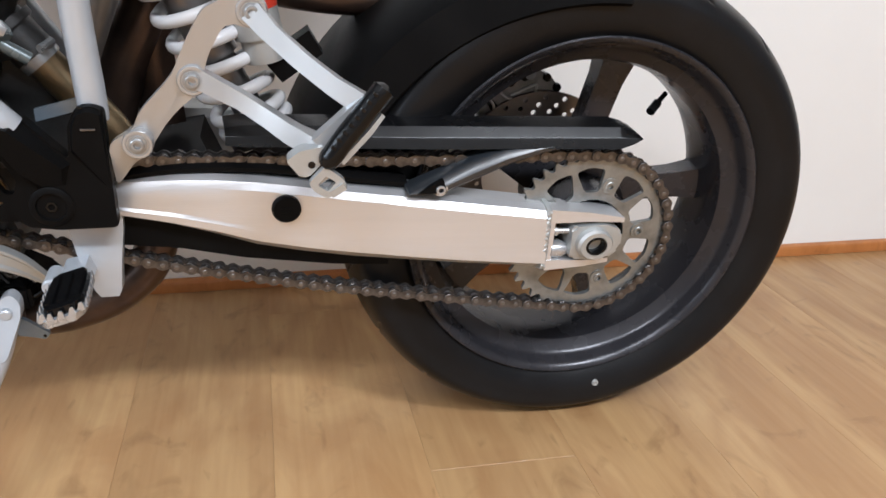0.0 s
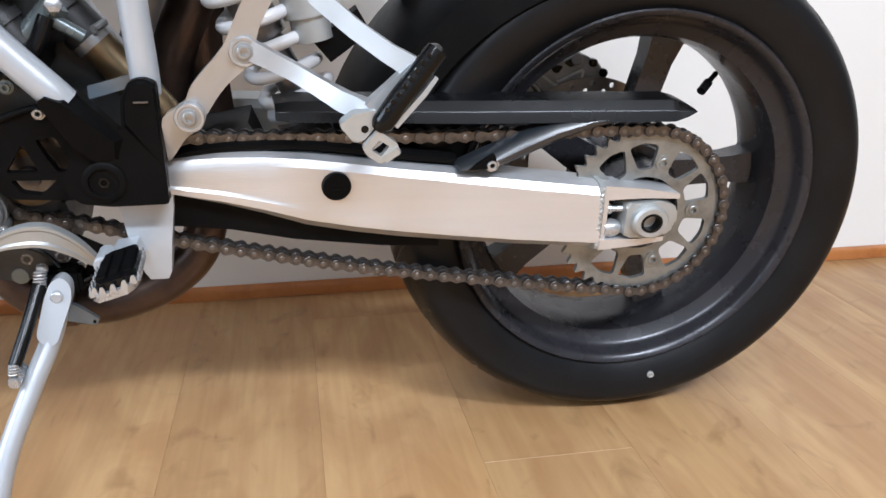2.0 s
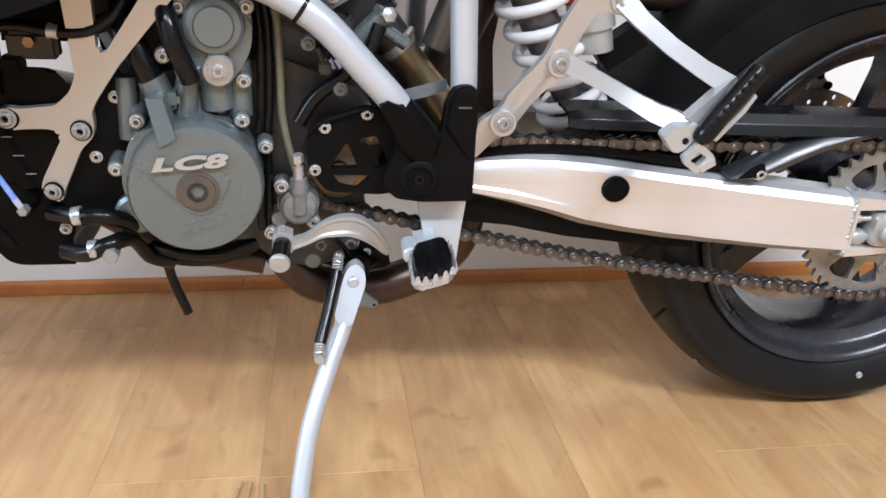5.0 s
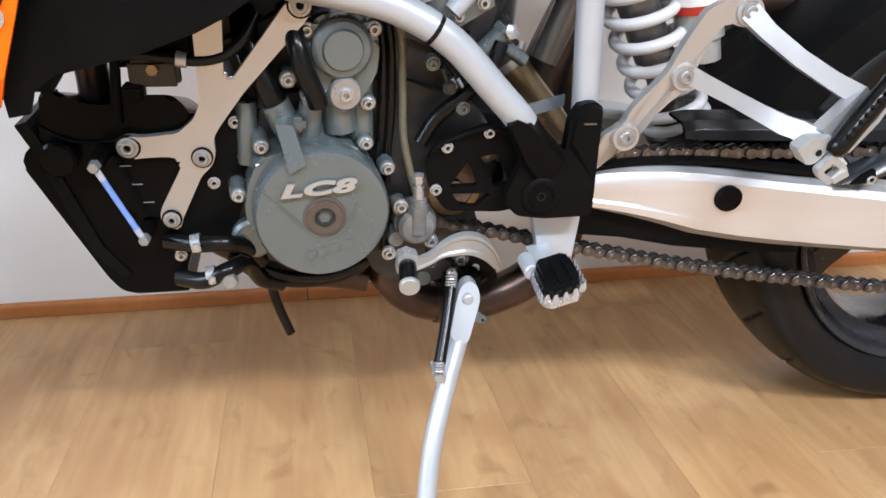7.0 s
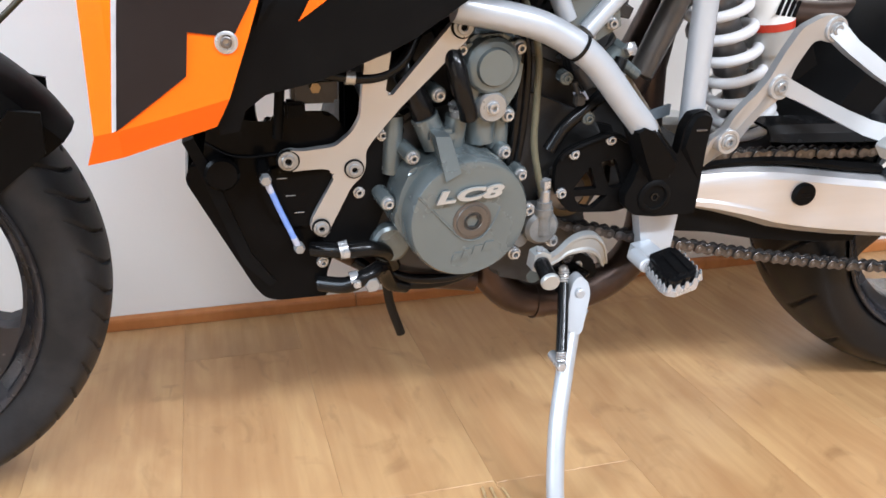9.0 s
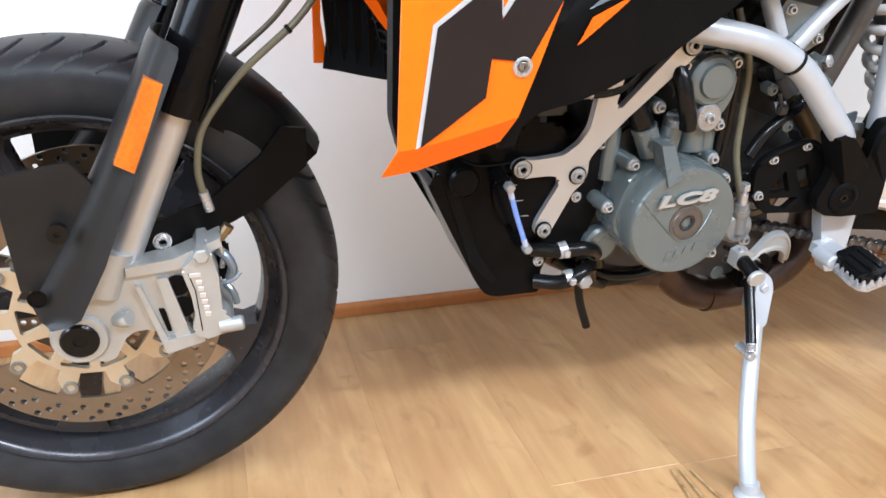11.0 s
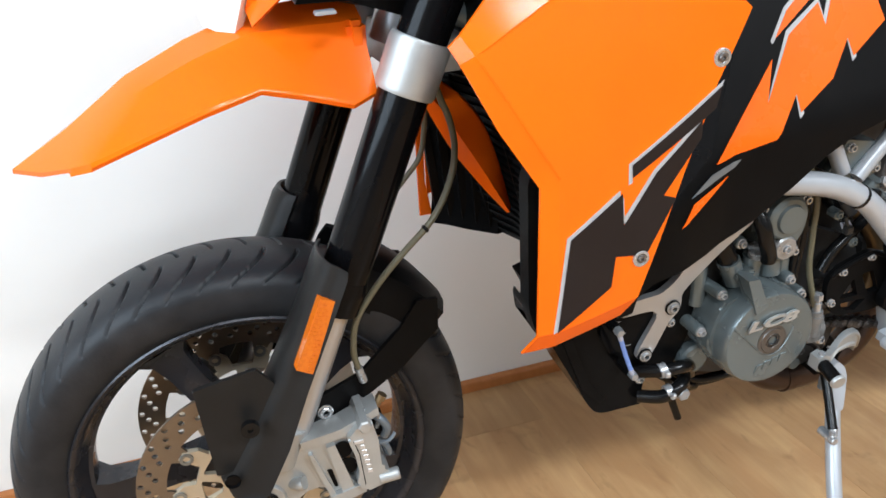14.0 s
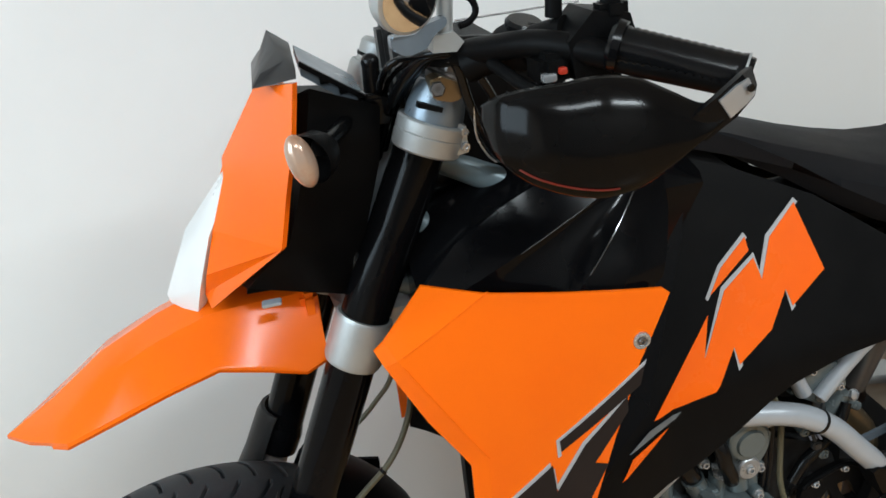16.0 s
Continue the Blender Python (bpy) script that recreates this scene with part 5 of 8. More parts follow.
# black oil tank in front of the engine, with level tube
AS_DRAWN, NUDGE = True, Vector((0, 0, 0))
TANK = [(-1.136, 0.437), (-1.13, 0.449), (-1.118, 0.453), (-1.112, 0.487), (-1.11, 0.507), (-1.09, 0.506), (-1.079, 0.494), (-1.058, 0.491), (-1.039, 0.491), (-1.03, 0.501), (-0.983, 0.5), (-0.971, 0.489), (-0.965, 0.474), (-0.92, 0.457), (-0.919, 0.4), (-0.93, 0.339), (-0.976, 0.335), (-0.989, 0.3), (-0.983, 0.271), (-1.047, 0.271), (-1.062, 0.276), (-1.074, 0.293), (-1.139, 0.428)]
def fallen(bm):
    """The tank's top falls towards the far side."""
    for vert in bm.verts:
        if vert.co.z > 0.44:
            vert.co.z -= 0.30 * (vert.co.y + 0.092)
    return bm


tank_o = part("oil_tank", fallen(plate(rounded(TANK, 0.007), -0.092, 0.03, 0.006, 3)), M_TANK, bike, "glossy black plastic oil tank in front of the engine")
part("tank_bulge", plate(rounded([(-1.060, 0.405), (-1.062, 0.436), (-0.990, 0.444), (-0.972, 0.425), (-0.985, 0.385), (-1.020, 0.360), (-1.040, 0.368)], 0.012), -0.0975, -0.088, 0.005, 3), M_TANK, tank_o)
part("tank_cap", lathe([(0, -0.09), (0.019, -0.09), (0.019, -0.106), (0.016, -0.109), (0, -0.109)], -1.100, 0.438, 30), M_TANK, tank_o, "round black filler cap")
part("tank_seam", hose([(-1.115, -0.0925, 0.470), (-1.090, -0.0935, 0.455), (-1.060, -0.094, 0.452), (-1.010, -0.094, 0.458), (-0.978, -0.093, 0.462)], 0.0022, 8), M_TANK, tank_o)
AS_DRAWN = True
part("tank_shield", bevelled(loft([[(-1.138, v, 0.472), (-1.126, v, 0.446), (-1.085, v, 0.325), (-1.056, v, 0.292), (-1.048, v, 0.297), (-1.074, v, 0.335), (-1.114, v, 0.450), (-1.126, v, 0.476)] for v in (-0.095, -0.02, 0.03)]), 0.002), M_PLASTIC, tank_o, "black front shield")
AS_DRAWN = False
AS_DRAWN, NUDGE = True, Vector((0, 0, 0))
for k in range(3):
    part("level_mark", box(-1.042 + 0.009 * k, -1.031 + 0.009 * k, -0.0985, -0.096, 0.4260 - 0.0210 * k, 0.4270 - 0.0210 * k, 0.0003), M_BOLT, tank_o)
lt = part("level_tube", hose([(-1.0560, -0.140, 0.4400), (-1.0410, -0.132, 0.3980), (-1.0245, -0.126, 0.3560)], 0.0032, 12), M_BLUE, bike, "blue oil level tube between two fittings")
parts("tube_milky_end", (sweep([(-1.0560, -0.140, 0.4395), (-1.0515, -0.1375, 0.4270)], 0.0035, 12), sweep([(-1.0290, -0.128, 0.3675), (-1.0248, -0.126, 0.3566)], 0.0035, 12)), M_CLEAR, lt)
for u, v, w in ((-1.0568, -0.147, 0.4423), (-1.0231, -0.131, 0.3531)):
    part("tube_fitting", lathe([(0, v + 0.012), (0.0062, v + 0.012), (0.0062, v + 0.002), (0.0050, v), (0, v)], u, w, 6), M_BOLT, lt)
    part("fitting_neck", lathe([(0, -0.085), (0.0085, -0.085), (0.0075, v + 0.011), (0, v + 0.011)], u, w, 20), M_TANK, lt)
AS_DRAWN = False
NUDGE = Vector((-0.007, 0, 0))
part("frame_plate", merged(plate(rounded([(-0.97, 0.47), (-0.93, 0.52), (-0.89, 0.50), (-0.91, 0.40), (-0.93, 0.345), (-0.99, 0.36)], 0.01), -0.118, -0.108, 0.002)), M_PLASTIC, bike, "black plate beside the engine")
for u, w in ((-0.918, 0.486), (-0.944, 0.418), (-0.986, 0.332)):
    part("plate_bolt", bolt_head(u, -0.118, w, 0.005, 0.004, 1.4), M_STEEL, tank_o)

# lower hoses and clips
part("oil_hose", hose([(-1.00, -0.12, 0.352), (-0.965, -0.140, 0.356), (-0.935, -0.142, 0.356), (-0.910, -0.125, 0.340), (-0.895, -0.11, 0.315)], 0.0098, 14), M_RUBBER, tank_o, "black oil hose with clip")
part("oil_hose", hose([(-0.99, -0.12, 0.305), (-0.962, -0.140, 0.310), (-0.935, -0.142, 0.322), (-0.912, -0.12, 0.318), (-0.895, -0.10, 0.285), (-0.87, -0.09, 0.272)], 0.0098, 14), M_RUBBER, tank_o)
for u, w in ((-0.967, 0.357), (-0.953, 0.316)):
    part("hose_clip", merged(sweep([(u - 0.005, -0.140, w - 0.001), (u + 0.005, -0.141, w + 0.001)], 0.0108, 18), bevelled(box(u - 0.004, u + 0.004, -0.156, -0.148, w - 0.004, w + 0.005), 0.0012)), M_STEEL, tank_o)
part("drain_plug", lathe([(0, -0.13), (0.010, -0.13), (0.010, -0.152), (0.0085, -0.154), (0, -0.154)], -0.934, 0.3125, 6), M_BOLT, tank_o)
part("under_hose", hose([(-0.93, -0.06, 0.300), (-0.89, -0.08, 0.277), (-0.83, -0.085, 0.270), (-0.78, -0.085, 0.283), (-0.745, -0.08, 0.315)], 0.0085, 12), M_RUBBER, engine, "black hose under the engine")
part("under_hose", hose([(-0.91, -0.09, 0.305), (-0.87, -0.10, 0.288), (-0.81, -0.10, 0.284), (-0.76, -0.10, 0.305)], 0.006, 12), M_RUBBER, engine)
part("sump", bevelled(plate(rounded([(-0.92, 0.35), (-0.90, 0.292), (-0.83, 0.278), (-0.72, 0.29), (-0.68, 0.335)], 0.012), -0.075, 0.10, 0.006, 2), 0.0008, 1), M_ENGINE_DARK, engine, "dark cast sump")
AS_DRAWN, NUDGE = True, Vector((0, 0, 0))
part("drain_stub", hose([(-0.905, -0.028, 0.275), (-0.901, -0.028, 0.241), (-0.8946, -0.028, 0.208), (-0.8808, -0.030, 0.1664)], 0.0062, 12), M_RUBBER, engine, "black drain hose stub")
AS_DRAWN, NUDGE = False, Vector((-0.007, 0, 0))
part("sump_lug", lathe([(0, -0.10), (0.024, -0.10), (0.024, -0.128), (0.02, -0.131), (0, -0.131)], -0.905, 0.352, 30), M_ENGINE, engine)

# sprocket cover: black, with cut-outs, and the gear behind
AS_DRAWN, NUDGE = True, Vector((0, 0, 0))
SCV = [(-0.722, 0.434), (-0.720, 0.400), (-0.700, 0.372), (-0.638, 0.368), (-0.610, 0.375), (-0.610, 0.455), (-0.628, 0.461), (-0.656, 0.470), (-0.708, 0.452)]
scv = part("sprocket_cover", ring_plate(rounded(SCV, 0.008), [rounded([(-0.697, 0.400), (-0.677, 0.430), (-0.665, 0.400)], 0.004), rounded([(-0.664, 0.434), (-0.645, 0.437), (-0.629, 0.401), (-0.647, 0.399), (-0.655, 0.413)], 0.004), rounded([(-0.694, 0.392), (-0.649, 0.391), (-0.667, 0.375), (-0.686, 0.379)], 0.003)], -0.128, -0.118), M_PLASTIC, bike, "black sprocket cover with cut-outs", 30)
part("cover_rib", hose([(-0.717, -0.128, 0.440), (-0.704, -0.129, 0.4515), (-0.656, -0.129, 0.467), (-0.632, -0.129, 0.459)], 0.0035, 8), M_PLASTIC, scv)
AS_DRAWN, NUDGE = False, Vector((-0.007, 0, 0))
part("cover_back", plate(rounded([(-0.735, 0.425), (-0.733, 0.455), (-0.712, 0.477), (-0.690, 0.470), (-0.648, 0.484), (-0.615, 0.480), (-0.608, 0.395), (-0.70, 0.380)], 0.008), -0.108, -0.100, 0.002), M_PLASTIC, scv)
AS_DRAWN, NUDGE = True, Vector((0, 0, 0))
for u, w in ((-0.7005, 0.4465), (-0.655, 0.4615), (-0.712, 0.398)):
    part("cover_bolt", bolt_head(u, -0.129, w, 0.0050, 0.005, 1.3), M_STEEL, scv)
AS_DRAWN, NUDGE = False, Vector((-0.007, 0, 0))
fsp = part("front_sprocket", lathe([(0, -0.124), (0.012, -0.124), (0.013, -0.1165), (0.034, -0.116), (0.034, -0.111), (0, -0.111)], *GEAR, 34), M_STEEL_DARK, scv, "dark front sprocket behind the cover")
part("sprocket_collar", lathe([(0.0245, -0.1155), (0.0245, -0.1185), (0.0325, -0.1185), (0.0325, -0.1155)], *GEAR, 34, True), M_BRASS, fsp, "brassy worn ring")

# clutch slave with bleed nipple and line
sl = part("clutch_slave", merged(lathe([(0, -0.115), (0.022, -0.115), (0.022, -0.150), (0.018, -0.155), (0, -0.155)], -0.720, 0.367, 30), sweep([(-0.719, -0.150, 0.36), (-0.7205, -0.150, 0.402)], 0.0095, 16), sweep([(-0.7198, -0.150, 0.385), (-0.7203, -0.150, 0.394)], 0.0115, 16), lathe([(0.0225, -0.120), (0.0245, -0.122), (0.0245, -0.138), (0.0225, -0.140)], -0.720, 0.367, 30, True), *[lathe([(0, -0.118), (0.0095, -0.118), (0.0090, -0.142), (0, -0.142)], u, w, 18) for u, w in ((-0.738, 0.386), (-0.705, 0.349), (-0.742, 0.348))]), M_CALIPER, bike, "grey clutch slave cylinder")
part("bleed_nipple", merged(sweep([(-0.7205, -0.150, 0.402), (-0.7215, -0.150, 0.416)], 0.0065, 12), sweep([(-0.7215, -0.150, 0.416), (-0.722, -0.150, 0.421)], 0.0045, 12), sweep([(-0.722, -0.150, 0.421), (-0.7228, -0.150, 0.430)], 0.0075, 6)), M_STEEL, sl)
for u, w in ((-0.740, 0.392), (-0.703, 0.347), (-0.752, 0.334)):
    part("slave_bolt", bolt_head(u, -0.148, w, 0.006, 0.006, 1.35), M_STEEL, sl)
part("clutch_line", hose([(-0.722, -0.150, 0.404), (-0.730, -0.146, 0.432), (-0.738, -0.140, 0.475), (-0.740, -0.138, 0.53), (-0.745, -0.138, 0.585), (-0.77, -0.132, 0.65)], 0.0042, 10), M_OLIVE, sl, "olive braided clutch line")
for du in (0.0, 0.009):
    part("cable", hose([(-0.752 - du, -0.128, 0.33), (-0.754 - du, -0.130, 0.43), (-0.751 - du, -0.132, 0.50), (-0.755 - du, -0.130, 0.585), (-0.78 - du, -0.12, 0.66)], 0.0052, 10), M_RUBBER, engine, "black cable along the engine")

# side pieces between the cylinders
part("header_pipe", hose([(-0.445, 0.04, 0.66), (-0.478, 0.035, 0.585), (-0.506, 0.03, 0.525), (-0.526, 0.03, 0.47), (-0.538, 0.03, 0.42), (-0.545, 0.03, 0.34)], 0.030, 20), M_EXHAUST, bike, "brown heat tinted exhaust pipe")
AS_DRAWN, NUDGE = True, Vector((0, 0, 0))
part("bridge_tab", bevelled(loft([[(u, -0.103, w - 0.006), (u, -0.103, w + 0.007), (u, -0.098, w + 0.007), (u, -0.098, w - 0.006)] for u, w in ((-0.612, 0.474), (-0.585, 0.481), (-0.566, 0.4865))]), 0.001), M_BLUESTEEL, frame_ob)
AS_DRAWN, NUDGE = False, Vector((-0.007, 0, 0))
part("collector_pipe", hose([(-0.742, -0.025, 0.285), (-0.728, -0.04, 0.248), (-0.695, -0.05, 0.217), (-0.65, -0.05, 0.205), (-0.60, -0.05, 0.207), (-0.545, -0.045, 0.226), (-0.503, -0.035, 0.262), (-0.485, -0.02, 0.32), (-0.48, 0.0, 0.39)], 0.026, 24), M_EXHAUST, bike, "brown stained exhaust collector under the engine")
part("pipe_sleeve", sweep([(-0.668, -0.050, 0.2065), (-0.652, -0.050, 0.2055)], 0.0285, 24), M_EXHAUST, engine)
# wiring with small spade connectors
wires = part("wiring", merged(*[hose([(-0.710 + 0.003 * k, -0.130, 0.575), (-0.703 + 0.004 * k, -0.134, 0.553), (-0.692 + 0.006 * k, -0.136, 0.533)], 0.0016, 6) for k in range(3)]), M_RUBBER, bike, "loose thin wires with plugs")
parts("wire_plug", [sweep([(-0.692 + 0.006 * k, -0.136, 0.533), (-0.688 + 0.007 * k, -0.138, 0.523)], 0.0020, 6) for k in range(3)], M_CLEAR, wires)
# head covers, intake and brackets between the frame tubes
AS_DRAWN, NUDGE = True, Vector((0, 0, 0))
hd = part("head_cover", bevelled(loft([[(u, v, w) for u, w in ((-0.738, 0.598), (-0.715, 0.640), (-0.660, 0.628), (-0.652, 0.590), (-0.690, 0.568))] for v in (-0.112, -0.04)]), 0.007, 2), M_ENGINE, engine, "grey cast head cover")
for u, w in ((-0.724, 0.607), (-0.708, 0.628), (-0.667, 0.617), (-0.664, 0.593), (-0.690, 0.580)):
    part("head_bolt", bolt_head(u, -0.113, w, 0.0052, 0.006, 1.3), M_STEEL, hd)
part("intake_stub", merged(sweep([(-0.700, -0.085, 0.560), (-0.672, -0.085, 0.520)], 0.019, 20), sweep([(-0.690, -0.085, 0.546), (-0.684, -0.085, 0.538)], 0.0225, 20)), M_ENGINE_DARK, engine, "dark cast intake stub")
AS_DRAWN, NUDGE = False, Vector((-0.007, 0, 0))
AS_DRAWN, NUDGE = True, Vector((0, 0, 0))
part("tail_pipe", hose([(-0.44, 0.03, 0.60), (-0.34, 0.03, 0.578), (-0.24, 0.03, 0.572), (-0.14, 0.03, 0.585), (-0.05, 0.03, 0.62)], 0.022, 20), M_EXHAUST, bike, "brown heat tinted tail pipe")
AS_DRAWN, NUDGE = False, Vector((-0.007, 0, 0))
# dark backing: far side covers so that gaps show depth, not the wall
part("far_cover", merged(lathe([(0, 0.175), (0.07, 0.175), (0.078, 0.165), (0.078, 0.12), (0, 0.12)], -0.80, 0.40, 48)), M_ENGINE_DARK, engine, "clutch cover on the far side")
part("airbox", bevelled(box(-0.80, -0.56, -0.10, 0.10, 0.68, 0.84), 0.02, 2), M_PLASTIC, bike, "black airbox under the seat")
# black block added ahead of the engine to keep its gaps dark
part("gap_backing", bevelled(box(-1.05, -0.95, -0.085, -0.03, 0.535, 0.60), 0.012, 2), M_PLASTIC, bike, "black backing block that darkens the gaps ahead of the engine")
AS_DRAWN, NUDGE = True, Vector((0, 0, 0))
part("front_header", hose([(-0.985, 0.03, 0.66), (-1.035, 0.0, 0.60), (-1.068, -0.02, 0.545), (-1.073, -0.02, 0.50), (-1.066, -0.02, 0.45), (-1.02, -0.02, 0.35), (-0.90, -0.02, 0.265), (-0.78, -0.03, 0.24)], 0.0175, 18), M_EXHAUST, bike, "brown front header pipe")
AS_DRAWN, NUDGE = False, Vector((-0.007, 0, 0))

NUDGE = Vector((-0.012, -0.012, 0.009))
# ---- gear lever, side stand ----
AS_DRAWN, NUDGE = True, Vector((0, 0, 0))
# rear exhaust flange, header and hoses seen inside the frame triangle
part("header_pipe", hose([(-0.618, -0.03, 0.518), (-0.594, -0.03, 0.4880), (-0.566, -0.03, 0.4535), (-0.5479, -0.03, 0.4257), (-0.540, -0.028, 0.385), (-0.542, -0.025, 0.33)], 0.0200, 22), M_BRASS, bike, "brassy heat tinted header pipe")
part("pipe_clamp", merged(sweep([(-0.6185, -0.03, 0.5185), (-0.612, -0.03, 0.5105)], 0.0228, 22), turned([(0, 0), (0.0045, 0), (0.0045, 0.022), (0, 0.022)], (-0.600, -0.034, 0.534), (-0.4, -1, -0.2), 8)), M_BOLT, engine, "steel pipe clamp")
part("exhaust_flange", merged(sweep([(-0.662, -0.03, 0.573), (-0.619, -0.03, 0.519)], 0.0240, 22), sweep([(-0.645, -0.03, 0.552), (-0.640, -0.03, 0.545)], 0.0300, 22)), M_ENGINE_DARK, engine, "dark cast exhaust flange")
part("oil_fitting", merged(sweep([(-0.672, -0.085, 0.521), (-0.632, -0.090, 0.562)], 0.0125, 18), sweep([(-0.637, -0.090, 0.5565), (-0.632, -0.090, 0.562)], 0.0145, 6), sweep([(-0.640, -0.092, 0.548), (-0.611, -0.088, 0.528)], 0.0072, 14)), M_ENGINE, engine)
part("line_nut", turned([(0, 0), (0.0085, 0), (0.0085, 0.006), (0.0045, 0.008), (0, 0.008)], (-0.632, -0.100, 0.561), (0.3, -1, 0.3), 6), M_STEEL, engine)
part("exhaust_can", sweep([(-0.5735, -0.03, 0.5120), (-0.5720, -0.03, 0.5145), (-0.5481, -0.03, 0.5726), (-0.530, -0.03, 0.617), (-0.515, -0.03, 0.654)], [0.0130, 0.0165, 0.0172, 0.0172, 0.0172], 28), M_CAN, engine, "brownish grey exhaust can")
part("exhaust_shield", loft([[(u + 0.012 * math.cos(a) * k, 0.05 + 0.014 * math.sin(a), w) for k, a in ((-2.2, 0.0), (-1.6, -0.8), (0, -1.5), (1.6, -0.8), (2.2, 0.0), (1.6, 0.8), (0, 1.5), (-1.6, 0.8))] for u, w in ((-0.505, 0.415), (-0.508, 0.45), (-0.512, 0.50), (-0.505, 0.55), (-0.492, 0.61), (-0.480, 0.66))]), M_EXHAUST, bike, "dark brown exhaust shield", 60)
part("case_rear", plate(rounded([(-0.730, 0.43), (-0.715, 0.565), (-0.665, 0.600), (-0.640, 0.535), (-0.612, 0.472), (-0.565, 0.452), (-0.56, 0.36), (-0.70, 0.36)], 0.012), -0.03, 0.07, 0.006, 2), M_ENGINE_DARK, engine, "dark rear of the crankcase")
part("case_foot", plate(rounded([(-0.790, 0.31), (-0.775, 0.272), (-0.72, 0.257), (-0.668, 0.272), (-0.652, 0.33), (-0.66, 0.36), (-0.78, 0.36)], 0.01), -0.085, 0.05, 0.006, 2), M_ENGINE_DARK, engine, "dark foot of the crankcase")
part("cable", hose([(-0.728, -0.116, 0.448), (-0.710, -0.114, 0.475), (-0.681, -0.112, 0.498), (-0.655, -0.108, 0.520), (-0.64, -0.10, 0.55)], 0.0082, 12), M_RUBBER, engine, "black hose across the engine")
part("wire_connector", merged(bevelled(box(-0.7055, -0.6925, -0.128, -0.118, 0.503, 0.516), 0.002), sweep([(-0.706, -0.122, 0.530), (-0.700, -0.122, 0.514)], 0.0028, 8)), M_ENGINE_DARK, engine, "grey wire connector")
for u, w in ((-0.716, 0.534), (-0.683, 0.486)):
    part("case_boss", merged(lathe([(0, -0.105), (0.0075, -0.105), (0.0075, -0.1205), (0, -0.1205)], u, w, 20), bolt_head(u, -0.120, w, 0.0048, 0.004, 1.3)), M_ENGINE, engine)
LEVER_OUT = smooth_path([(-0.746, -0.168, 0.3330), (-0.7382, -0.166, 0.3313), (-0.722, -0.160, 0.3340), (-0.7048, -0.153, 0.3440), (-0.6906, -0.148, 0.3483), (-0.6766, -0.144, 0.3485), (-0.6599, -0.138, 0.3422), (-0.6411, -0.126, 0.3213), (-0.628, -0.112, 0.2939), (-0.6243, -0.106, 0.2854)], 5)
LEVER_IN = smooth_path([(-0.747, -0.168, 0.3165), (-0.7397, -0.166, 0.3172), (-0.7203, -0.160, 0.3217), (-0.7066, -0.153, 0.3247), (-0.6898, -0.148, 0.3241), (-0.6757, -0.144, 0.3219), (-0.6619, -0.138, 0.3149), (-0.6485, -0.126, 0.3016), (-0.6367, -0.112, 0.2860), (-0.630, -0.106, 0.2800)], 5)


def lever_section(o, i):
    """Outer and inner rim with a shallow hollow between them."""
    o, i = Vector(o), Vector(i)
    return [tuple(o.lerp(i, f) + Vector((0, d, 0))) for f, d in ((0.06, 0), (0.20, 0), (0.30, 0.0022), (0.70, 0.0022), (0.80, 0), (0.94, 0), (1, 0.003), (1, 0.010), (0, 0.010), (0, 0.003))]


gl = part("gear_lever", merged(loft([lever_section(o, i) for o, i in zip(LEVER_OUT, LEVER_IN)]), bevelled(loft([[(u, v, w) for u, w in ((-0.760, 0.322), (-0.758, 0.341), (-0.748, 0.345), (-0.737, 0.340), (-0.738, 0.320), (-0.750, 0.317))] for v in (-0.156, -0.174)]), 0.003)), M_ALU_CAST, bike, "polished aluminium gear lever", 30)
part("lever_tip", turned([(0, 0), (0.0098, 0), (0.0098, 0.032), (0, 0.032)], (-0.7485, -0.173, 0.3295), (-0.06, -1, -0.20), 20), M_RUBBER, gl, "black rubber lever tip")
part("tip_end", turned([(0, 0), (0.0112, 0), (0.0112, 0.003), (0.010, 0.005), (0, 0.005)], (-0.7503, -0.2045, 0.3232), (-0.06, -1, -0.20), 24), M_ALU_CAST, gl)
part("lever_screw", turned([(0, 0), (0.005, 0), (0.005, 0.004), (0, 0.004)], (-0.749, -0.168, 0.343), (0, -0.3, 1), 12), M_STEEL, gl)
sm = part("stand_mount", merged(plate(rounded([(-0.731, 0.297), (-0.709, 0.302), (-0.665, 0.299), (-0.630, 0.278), (-0.622, 0.253), (-0.668, 0.245), (-0.706, 0.258), (-0.730, 0.274)], 0.006), -0.080, -0.045, 0.003, 2), bevelled(box(-0.694, -0.650, -0.104, -0.07, 0.246, 0.276), 0.004)), M_PLASTIC, bike, "black stand mount under the engine")
for u, w in ((-0.708, 0.285), (-0.672, 0.2865), (-0.653, 0.273)):
    part("mount_bolt", bolt_head(u, -0.080, w, 0.0075 if w > 0.28 else 0.004, 0.005, 1.35), M_STEEL, sm)
part("mount_boss", lathe([(0, -0.06), (0.0105, -0.06), (0.0105, -0.084), (0.009, -0.086), (0, -0.086)], -0.718, 0.265, 24), M_ENGINE, sm)
part("switch_lead", hose([(-0.640, -0.086, 0.262), (-0.655, -0.092, 0.258), (-0.672, -0.090, 0.272), (-0.69, -0.086, 0.293), (-0.715, -0.085, 0.305)], 0.0028, 8), M_RUBBER, sm, "thin black switch lead")
